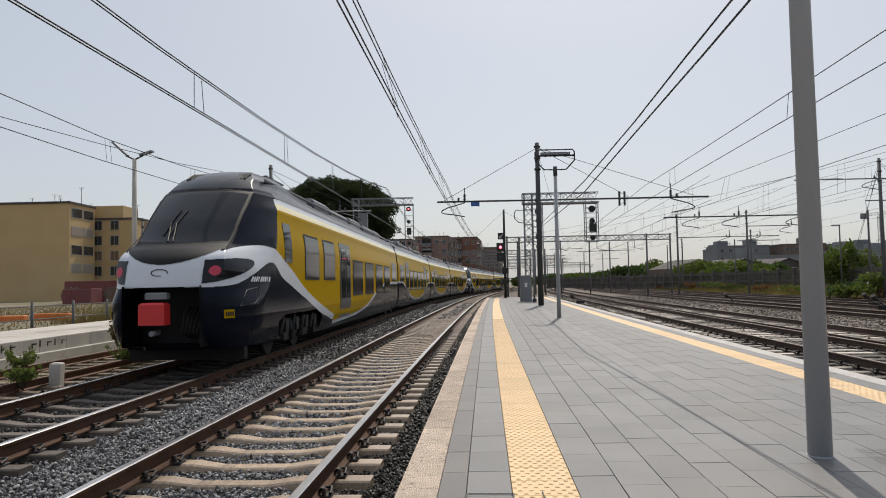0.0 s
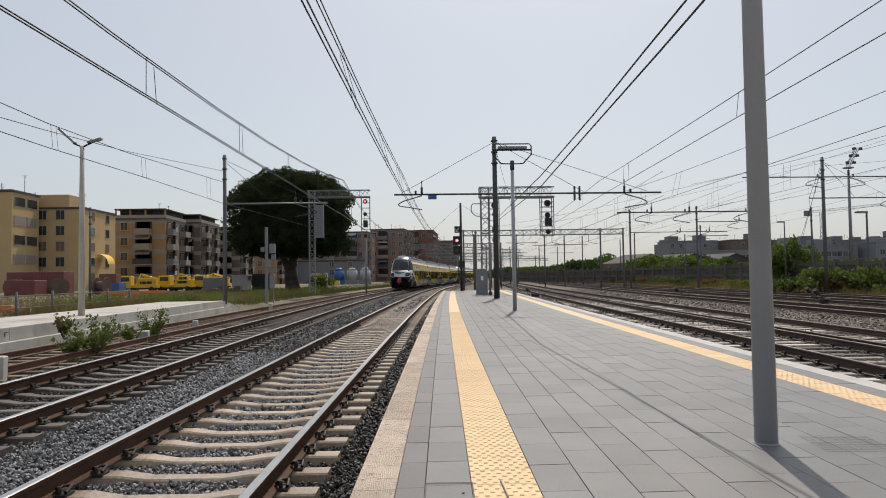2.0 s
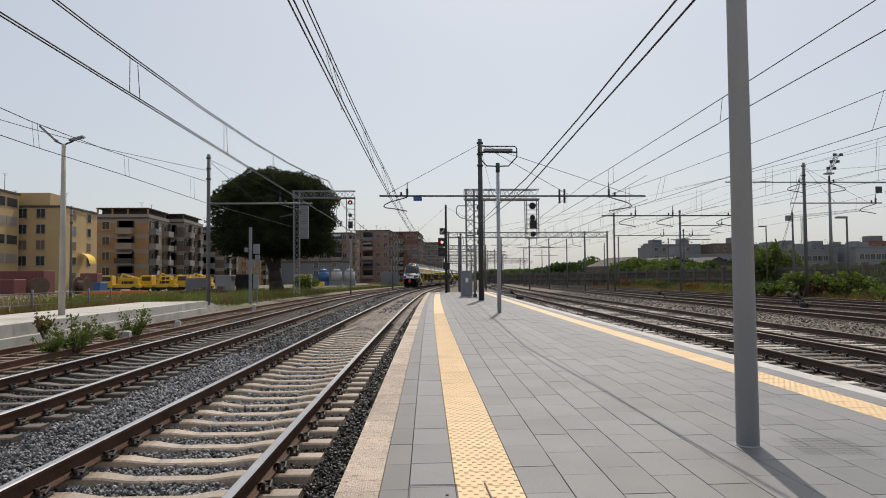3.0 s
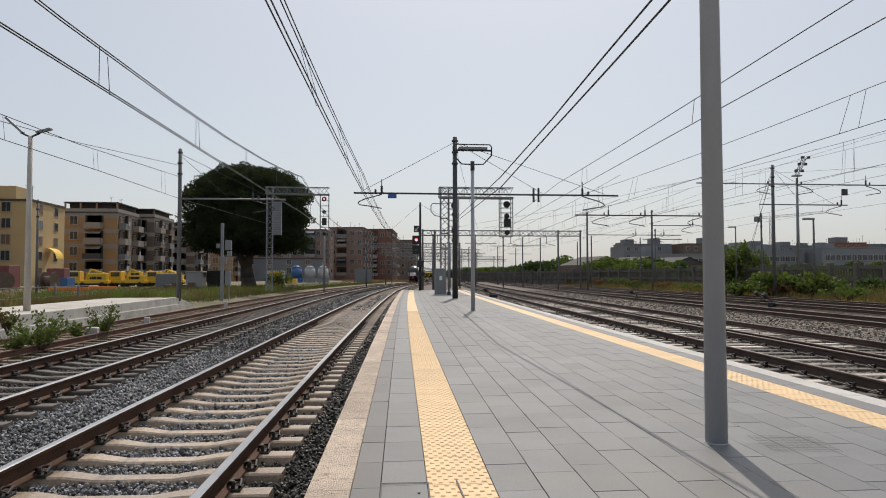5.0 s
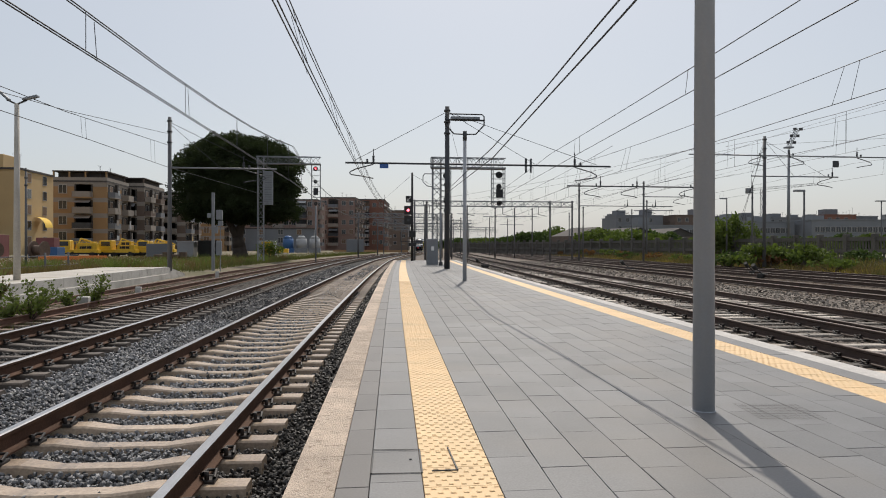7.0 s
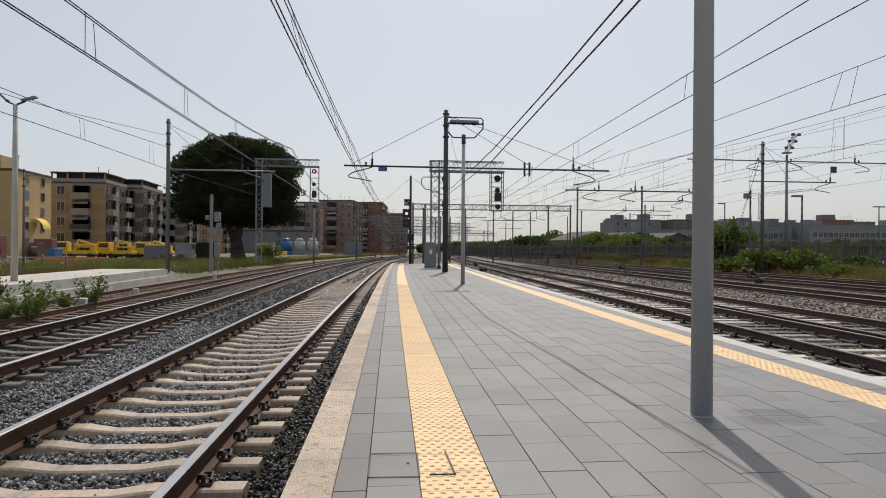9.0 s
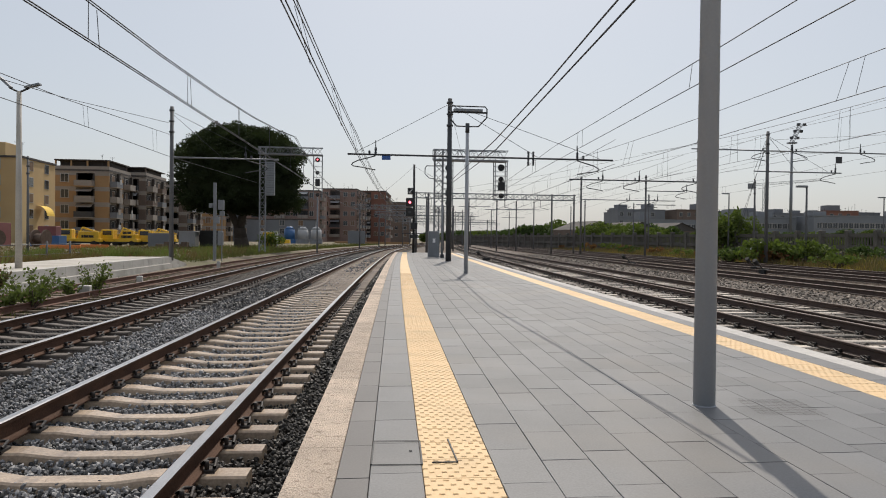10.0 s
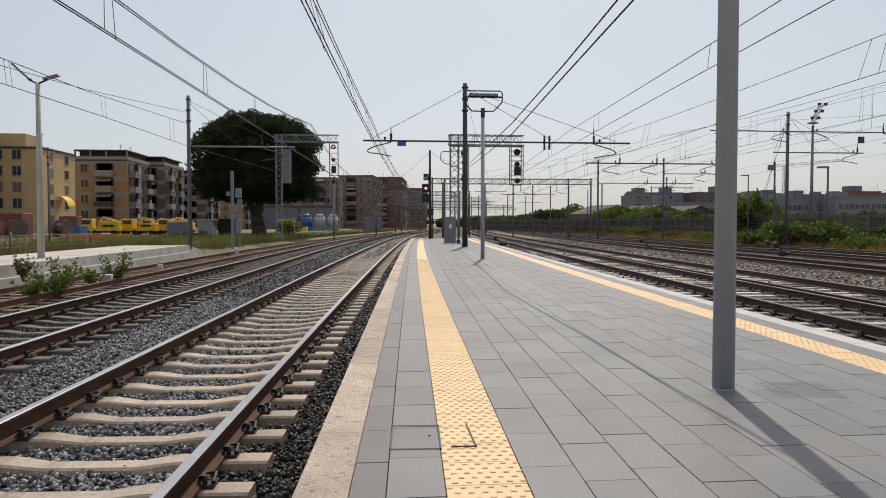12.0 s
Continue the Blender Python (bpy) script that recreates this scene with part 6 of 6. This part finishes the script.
        # roof cap: grilles and the ridge between cap and pillars
        for s in (-1, 1):
            g = Shape()
            for i in range(4):
                gx = s * (0.42 + i * 0.075)
                g.path([cab_roof((gx, y, z + 0.02)) for y, z in ((2.9, 3.8), (3.1, 3.86), (3.35, 3.92))], 0.022, n=5)
            g.put("roof_grille", M_UNDER, th)
            pillar = Shape().path([(lambda p: ((p[0] + 0.004) * s, p[1] - 0.004, p[2]))(nose_point(z, 1.0)) for z in (2.3, 2.6, 3.0, 3.4, 3.65, 3.75)], 0.009, n=6)
            pillar.put("pillar_seam", M_UNDER, th)
    else:
        onside(0.9, 2.8, 1.75, 2.7, M_GLASS_V, "window")
        onside(3.5, 5.2, 0.55, 2.9, M_DOORT, "door")
        onside(3.65, 4.25, 1.15, 2.75, M_GLASS, "door_glass", 0.02)
        onside(4.45, 5.05, 1.15, 2.75, M_GLASS, "door_glass", 0.02)
        for y in (5.7, 8.1, 10.5, 12.9):
            onside(y - 0.06, y + 1.96, 1.2, 2.46, M_UNDER, "window_rim", 0.008)
            onside(y, y + 1.9, 1.26, 2.4, M_GLASS_V, "window", 0.016)
        onside(15.4, 17.1, 0.55, 2.9, M_DOORT, "door")
        onside(15.55, 16.15, 1.15, 2.75, M_GLASS, "door_glass", 0.02)
        onside(16.35, 16.95, 1.15, 2.75, M_GLASS, "door_glass", 0.02)
        onside(17.9, 19.8, 1.75, 2.7, M_GLASS_V, "window")
    # roof gear
    rg = 5.2 if cab else 0.8
    for i, (ln, hh, ww) in enumerate(((2.4, 0.2, 0.75), (2.2, 0.26, 0.85), (3.2, 0.22, 0.8), (2.4, 0.28, 0.8), (3.0, 0.22, 0.85), (2.2, 0.26, 0.8))):
        Shape().box(-ww, ww, rg + 0.6, rg + 0.6 + ln, 3.85, 3.98 + hh, bev=0.1).put("roof_unit", M_ROOF, th)
        rg += ln + 0.5
    for k in range(3):
        py = (5.0 if cab else 3.0) + k * 6.0
        g = Shape()
        for s in (-1, 1):
            g.tube((s * 0.5, py, 4.1), (s * 0.5, py, 4.35), 0.06, n=6)
            g.bar((s * 0.5, py, 4.33), (s * 0.5, py + 1.6, 4.33), 0.03)
        g.bar((-0.5, py, 4.33), (0.5, py, 4.33), 0.03).bar((-0.5, py + 1.6, 4.33), (0.5, py + 1.6, 4.33), 0.03)
        g.put("roof_insulator", M_MAST, th)
    pipe = Shape()
    for s in (-1, 1):
        pipe.tube((s * 0.95, 3.4 if cab else 0.5, 3.98), (s * 0.95, CAR - 0.6, 3.98), 0.035, n=6)
    pipe.put("roof_pipe", M_GALV, th)
    # running gear
    for by in ((5.0,) if cab else ()) + (CAR + 0.2,):
        bg = Shape().box(-1.15, 1.15, by - 1.5, by + 1.5, 0.35, 0.65, bev=0.05)
        for s in (-1, 1):
            for d in (-0.9, 0.9):
                bg.box(s * 1.12 - 0.1, s * 1.12 + 0.1, by + d - 0.22, by + d + 0.22, 0.3, 0.6, bev=0.04)
                bg.tube((s * 1.2, by + d * 0.45, 0.3), (s * 1.2, by + d * 0.7, 0.8), 0.07, n=8)
        bogie = bg.put("bogie", M_UNDER, th)
        for d in (-1.15, 1.15):
            for s in (-1, 1):
                Shape().tube((s * 0.74, by + d, 0.43), (s * 0.87, by + d, 0.43), 0.43, n=20).put("wheel", M_UNDER, bogie)
    Shape().box(-1.2, 1.2, (7.0 if cab else 1.9), CAR - 1.8, 0.28, 0.7, bev=0.05).put("underframe", M_UNDER, th)
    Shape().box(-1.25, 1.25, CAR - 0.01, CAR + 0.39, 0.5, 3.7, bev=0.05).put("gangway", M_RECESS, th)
    return th


CARS = [car(True, "rear cab car of the yellow and slate train, tail lamps lit"), car(False, "yellow and grey middle car of the train")]
CARS.append(copy_thing(CARS[1], pose(0, 0, 0)))
CARS.append(copy_thing(CARS[0], pose(0, 0, 0)))
for i in range(4):
    CARS.append(copy_thing(CARS[i], pose(0, 0, 0)))
for c in CARS[3:]:
    tagged(c, "yellow and slate grey car of the long train")
# the distance of the rear nose along the line at each time
RUN = [(0, 11.75), (0.5, 28.6), (1, 46.4), (1.5, 64), (2, 81), (2.5, 97.5), (3, 113.5), (3.5, 129), (4, 143.5), (4.5, 157.5), (5, 171), (5.5, 184), (6, 197), (6.5, 210),
       (7, 223), (8, 249), (9, 275), (10, 301), (11, 327), (12, 353)]
TS = 0.93   # size of the cars
STARTS = [0.0]
for i in range(7):
    STARTS.append(STARTS[-1] + (CAR_MID if i % 4 in (1, 2) else CAR_END) + (0.8 if i == 3 else 0.4))


def run_at(t):
    return lerp_table(t, RUN)


def motions():
    for i, c in enumerate(CARS):
        back = i % 4 == 3
        rows = []
        for k in range(25):
            t = k * 0.5
            y0 = run_at(t) + STARTS[i] * TS
            y1 = y0 + (CAR_MID if i % 4 in (1, 2) else CAR_END) * TS
            a = math.degrees(math.atan2(t2(y1) - t2(y0), y1 - y0))
            if back:
                rows.append((t, pose(t2(y1), y1, 0, 0, 0, 180 - a)))
            else:
                rows.append((t, pose(t2(y0), y0, 0, 0, 0, -a)))
        c.scale = (TS, TS, TS)
        walk(c, rows)

# ---- pieces of the platform and of the tracks ----
for ci in range(len(COLINFO)):
    step, material, nm = COLINFO[ci]
    rest = Shape()
    for y0, y1 in slab_rows(ci, 1.2, PLAT_END - 1):
        near = {"paving_tile": 9.6, "tactile_tile": 13.0, "kerb_stone": 40.0}[nm]
        if y0 < near:
            slab(Shape(), ci, y0, y1).put(nm, material, platform)
        else:
            slab(rest, ci, y0, y1)
    for y0, y1 in slab_rows(ci, -8, 1.2 - step):
        slab(rest, ci, y0, y1)
    tagged(rest.put("paving_rest", material, platform), kind="stuff")

# concrete sleepers, dipped in the middle
sl = Shape()
prof = [(-1.17, -0.15, 0.1), (-0.98, -0.165, 0.1), (-0.55, -0.172, 0.1), (-0.3, -0.205, 0.085), (0.3, -0.205, 0.085), (0.55, -0.172, 0.1), (0.98, -0.165, 0.1), (1.17, -0.15, 0.1)]
prof = [(x, -0.175 if abs(x) > 0.5 else -0.21, w) for x, _, w in prof]
rows = [[(x, -w - 0.02, -0.36), (x, -w, z - 0.015), (x, -w + 0.015, z), (x, w - 0.015, z), (x, w, z - 0.015), (x, w + 0.02, -0.36)] for x, z, w in prof]
sl.grid(rows, smooth=False)
for r in (rows[0], rows[-1]):
    sl.quad(r)
ME_SLEEPER = sl.mesh("sleeper", M_SLEEPER)
ME_SLEEPER_D = sl.mesh("sleeper", mat("oily_sleeper", (0.085, 0.068, 0.056), 0.7, 0, 0.35, 3, 40, 0.35, 0.6))
cl = Shape()
for s in (-1, 1):
    x0 = s * 0.085
    cl.box(x0 - 0.055, x0 + 0.055, -0.07, 0.07, -0.18, -0.15, bev=0.008)
    cl.tube((x0, -0.05, -0.15), (x0, -0.05, -0.095), 0.017, n=6)
    cl.path([(x0 + s * 0.05, -0.05, -0.14), (x0 + s * 0.04, 0.05, -0.115), (x0 - s * 0.02, 0.06, -0.118), (x0 - s * 0.045, 0.0, -0.13), (x0 - s * 0.02, -0.05, -0.11)], 0.013, n=6)
ME_CLIP = cl.mesh("rail_fastening", M_CLIP)
wood = Shape().box(-1.25, 1.25, -0.11, 0.11, -0.4, -0.165, bev=0.012)
ME_WOOD = wood.mesh("sleeper", M_SLEEPER_W)
ME_WOOD_D = wood.mesh("sleeper", M_TIMBER)
beam = Shape().box(-1.25, 3.3, -0.11, 0.11, -0.4, -0.165, bev=0.012)
ME_BEAM = beam.mesh("sleeper", M_SLEEPER_W)
PITCH = 0.555


# service hatch, cut into the paving, and a drain grate
hatch = base("service_hatch", edge_l(3.55) + 0.5, 3.55, PZ + 0.0035, -3, "flush grey service hatch with a dark seam in the paving", "hatch")
fr = Shape()
for a in ((-0.125, 0.125, -0.2, -0.192), (-0.125, 0.125, 0.192, 0.2), (-0.125, -0.117, -0.2, 0.2), (0.117, 0.125, -0.2, 0.2)):
    fr.box(*a, 0, 0.002)
fr.put("seam", M_BLACK, hatch)
Shape().tube((0.07, 0.02, 0.0), (0.07, 0.02, 0.003), 0.008, n=8).put("lifting_hole", M_BLACK, hatch)
notch = Shape().box(0.25, 0.257, 3.36, 3.75, PZ + 0.003, PZ + 0.009).box(0.13, 0.257, 3.36, 3.367, PZ + 0.003, PZ + 0.009).put("paving_cut", M_BLACK)
notch.matrix_basis = pose(edge_l(3.55) + 0.53, 0, 0)
tagged(notch, "thin dark cut in the yellow tactile strip", "cut")
grate = base("drain_grate", 2.75, 4.34, PZ + 0.004, -8, "flush grey drain grate set in the paving", "grate")
for i in range(10):
    Shape().box(-0.21, 0.21, -0.21 + i * 0.046, -0.2075 + i * 0.046, 0, 0.0008).put("bar", M_TILE_DARK, grate)
    Shape().box(-0.21 + i * 0.046, -0.2085 + i * 0.046, -0.21, 0.21, 0, 0.0006).put("bar", M_TILE_DARK, grate)


def lay(track, curve, me, y0, y1, pitch, z=0.0, clips_to=0.0, jitter=0.0):
    y = y0
    while y < y1:
        a = math.atan2(curve(y + 1) - curve(y - 1), 2)
        jit = jitter * (random.random() - 0.5)
        ob = new("sleeper", me)
        ob.parent = track
        ob.matrix_basis = pose(curve(y) + jit, y + jit, z, 0, 0, -math.degrees(a) + jit * 8)
        if y < clips_to:
            for s in (-1, 1):
                c = new("rail_fastening", ME_CLIP)
                c.parent = track
                c.matrix_basis = pose(curve(y) + s * HALF, y, z, 0, 0, -math.degrees(a))
        y += pitch
    return y


def lay_rest(track, curve, y0, y1, pitch, material, z=0.0):
    sh = Shape()
    y = y0
    while y < y1:
        sh.box(curve(y) - 1.17, curve(y) + 1.17, y - 0.09, y + 0.09, -0.36 + z, -0.185 + z)
        y += pitch
    tagged(sh.put("sleepers_far", material, track), kind="stuff")


random.seed(5)
SY0 = 2.12
y = lay(TRACKS[0], t1, ME_SLEEPER, SY0 - 14 * PITCH, 60, PITCH, 0, 24)
lay_rest(TRACKS[0], t1, y, 200, PITCH, M_SLEEPER)
y = lay(TRACKS[1], t2, ME_SLEEPER_D, 6.0 - 21 * PITCH, 60, PITCH, 0, 26)
lay_rest(TRACKS[1], t2, y, 200, PITCH, ME_SLEEPER_D.materials[0])
lay(TRACKS[2], t3, ME_WOOD_D, -5, 60, 0.65, -0.17, 0, 0.05)
y = lay(TRACKS[3], t4, ME_BEAM, -5.5, 45, 0.62, -0.005, 32, 0.14)
lay_rest(TRACKS[3], t4, y, 150, 0.62, M_SLEEPER_W)
for tk, cv in ((TRACKS[5], t6), (TRACKS[6], t7), (TRACKS[7], t8)):
    y = lay(tk, cv, ME_WOOD_D, -5, 60, 0.65, -0.02, 0, 0.06)
    lay_rest(tk, cv, y, 150, 0.65, M_TIMBER, -0.02)


# ---- loose ballast stones ----
GOLD = (1 + math.sqrt(5)) / 2
ICO_V = [(a, b * GOLD, 0) for a in (-1, 1) for b in (1, -1)] + [(0, a, b * GOLD) for a in (-1, 1) for b in (1, -1)] + [(b * GOLD, 0, a) for a in (-1, 1) for b in (1, -1)]
ICO_F = [f for f in itertools.combinations(range(12), 3) if all(abs(math.dist(ICO_V[p], ICO_V[q]) - 2) < 0.01 for p, q in itertools.combinations(f, 2))]
ICO_F = [f if (Vector(ICO_V[f[1]]) - Vector(ICO_V[f[0]])).cross(Vector(ICO_V[f[2]]) - Vector(ICO_V[f[0]])).dot(Vector(ICO_V[f[0]])) > 0 else f[::-1] for f in ICO_F]


def stones(name, spots, sizes, material, label, fine=False):
    """Many small angular stones in one mesh; spots: n x 3, sizes: n."""
    n = len(spots)
    rng = np.random.default_rng(7)
    if fine:
        body, f = np.array(ICO_V, float) * 0.62, np.array(ICO_F)
    else:
        body = np.array([[-1, -1, -1], [1, -1, -1], [1, 1, -1], [-1, 1, -1], [-1, -1, 1], [1, -1, 1], [1, 1, 1], [-1, 1, 1]], float)
        f = np.array([[0, 3, 2, 1], [4, 5, 6, 7], [0, 1, 5, 4], [1, 2, 6, 5], [2, 3, 7, 6], [3, 0, 4, 7]])
    k, c = len(body), f.shape[1]
    v = body[None] * (0.45 + 0.72 * rng.random((n, k, 3)))
    q = rng.normal(size=(n, 4))
    q /= np.linalg.norm(q, axis=1)[:, None]
    w, x, yy, z = q.T
    rot = np.stack([1 - 2 * (yy * yy + z * z), 2 * (x * yy - z * w), 2 * (x * z + yy * w), 2 * (x * yy + z * w), 1 - 2 * (x * x + z * z), 2 * (yy * z - x * w),
                    2 * (x * z - yy * w), 2 * (yy * z + x * w), 1 - 2 * (x * x + yy * yy)], 1).reshape(n, 3, 3)
    v = np.einsum('nij,nkj->nki', rot, v * np.array([1, 0.8, 0.65])) * sizes[:, None, None] + spots[:, None]
    faces = (f[None] + k * np.arange(n)[:, None, None]).reshape(-1, c)
    me = bpy.data.meshes.new(name)
    me.vertices.add(n * k)
    me.vertices.foreach_set("co", v.reshape(-1))
    me.loops.add(len(faces) * c)
    me.loops.foreach_set("vertex_index", faces.reshape(-1))
    me.polygons.add(len(faces))
    me.polygons.foreach_set("loop_start", np.arange(len(faces)) * c)
    me.materials.append(material)
    me.polygons.foreach_set("use_smooth", np.zeros(len(faces), bool))
    me.update(calc_edges=True)
    return tagged(new(name, me), label, "ballast", kind="stuff")


def stone_mat(name, dark, light, rough=0.75):
    m = bpy.data.materials.new(name)
    m.use_nodes = True
    n, ln = m.node_tree.nodes, m.node_tree.links
    g = n.new("ShaderNodeNewGeometry")
    r = n.new("ShaderNodeValToRGB")
    r.color_ramp.elements[0].color = (*dark, 1)
    r.color_ramp.elements[1].color = (*light, 1)
    ln.new(g.outputs["Random Per Island"], r.inputs[0])
    no = n.new("ShaderNodeTexNoise")
    no.inputs["Scale"].default_value = 40
    mr = n.new("ShaderNodeMapRange")
    mr.inputs["To Min"].default_value, mr.inputs["To Max"].default_value = 0.6, 1.4
    ln.new(no.outputs[0], mr.inputs["Value"])
    sc = n.new("ShaderNodeVectorMath")
    sc.operation = 'SCALE'
    ln.new(r.outputs[0], sc.inputs[0])
    ln.new(mr.outputs[0], sc.inputs["Scale"])
    ln.new(sc.outputs[0], n["Principled BSDF"].inputs["Base Color"])
    n["Principled BSDF"].inputs["Roughness"].default_value = rough
    return m


def ballast_spots(y0, y1, cell, left, right, z, rng, lump=0.02):
    ys = np.arange(y0, y1, cell)
    pts = []
    for y in ys:
        xs = np.arange(left(y), right(y), cell)
        pts.append(np.stack([xs + (rng.random(len(xs)) - 0.5) * cell, y + (rng.random(len(xs)) - 0.5) * cell, z + lump * (rng.random(len(xs)) - 0.4)], 1))
    return np.concatenate(pts)


rng = np.random.default_rng(3)
M_STONES = stone_mat("crushed_stone", (0.022, 0.022, 0.022), (0.30, 0.298, 0.305), 0.62)
# darker than crushed_stone; takes its place from y = 16 onwards
M_STONES_F = stone_mat("far_dark_stone", (0.016, 0.015, 0.0145), (0.17, 0.162, 0.158), 0.7)
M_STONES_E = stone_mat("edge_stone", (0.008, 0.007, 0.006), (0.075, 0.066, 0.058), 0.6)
M_STONES_D = stone_mat("sooty_stone", (0.009, 0.008, 0.0075), (0.05, 0.044, 0.04), 0.7)
M_STONES_B = stone_mat("brown_stone", (0.05, 0.04, 0.032), (0.3, 0.255, 0.21))
for y0, y1, cell, size in ((-7.5, 2.2, 0.085, 0.045), (2.2, 8, 0.031, 0.0225), (8, 16, 0.042, 0.029), (16, 34, 0.075, 0.04), (34, 60, 0.15, 0.075)):
    sp = ballast_spots(y0, y1, cell, lambda y: max(t2(y) - 1.9, -y * 0.78 - 0.8) if y > 2.2 else t2(y) - 1.9, lambda y: edge_l(y) + 0.02, -0.262 if y0 < 10 else -0.288, rng, 0.06)
    sooty = np.array([p[0] < t2(p[1]) + 0.95 for p in sp])
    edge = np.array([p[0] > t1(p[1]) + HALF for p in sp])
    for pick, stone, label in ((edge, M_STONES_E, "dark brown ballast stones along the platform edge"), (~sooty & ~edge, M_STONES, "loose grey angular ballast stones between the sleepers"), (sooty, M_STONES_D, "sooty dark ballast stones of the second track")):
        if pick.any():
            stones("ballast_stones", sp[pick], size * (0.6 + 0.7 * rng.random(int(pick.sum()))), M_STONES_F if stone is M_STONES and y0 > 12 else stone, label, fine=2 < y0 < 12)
for y0, y1, cell, size in ((7, 16, 0.10, 0.035), (16, 34, 0.16, 0.05), (34, 75, 0.3, 0.075)):
    sp = ballast_spots(y0, y1, cell, lambda y: edge_r(y) + 0.05, lambda y: min(t6(y) + 2.5, y * 0.9 + 2), -0.228, rng, 0.04)
    stones("gravel_stones", sp, size * (0.5 + 0.8 * rng.random(len(sp))), M_STONES_B, "loose brownish gravel stones beside the yard tracks")

motions()
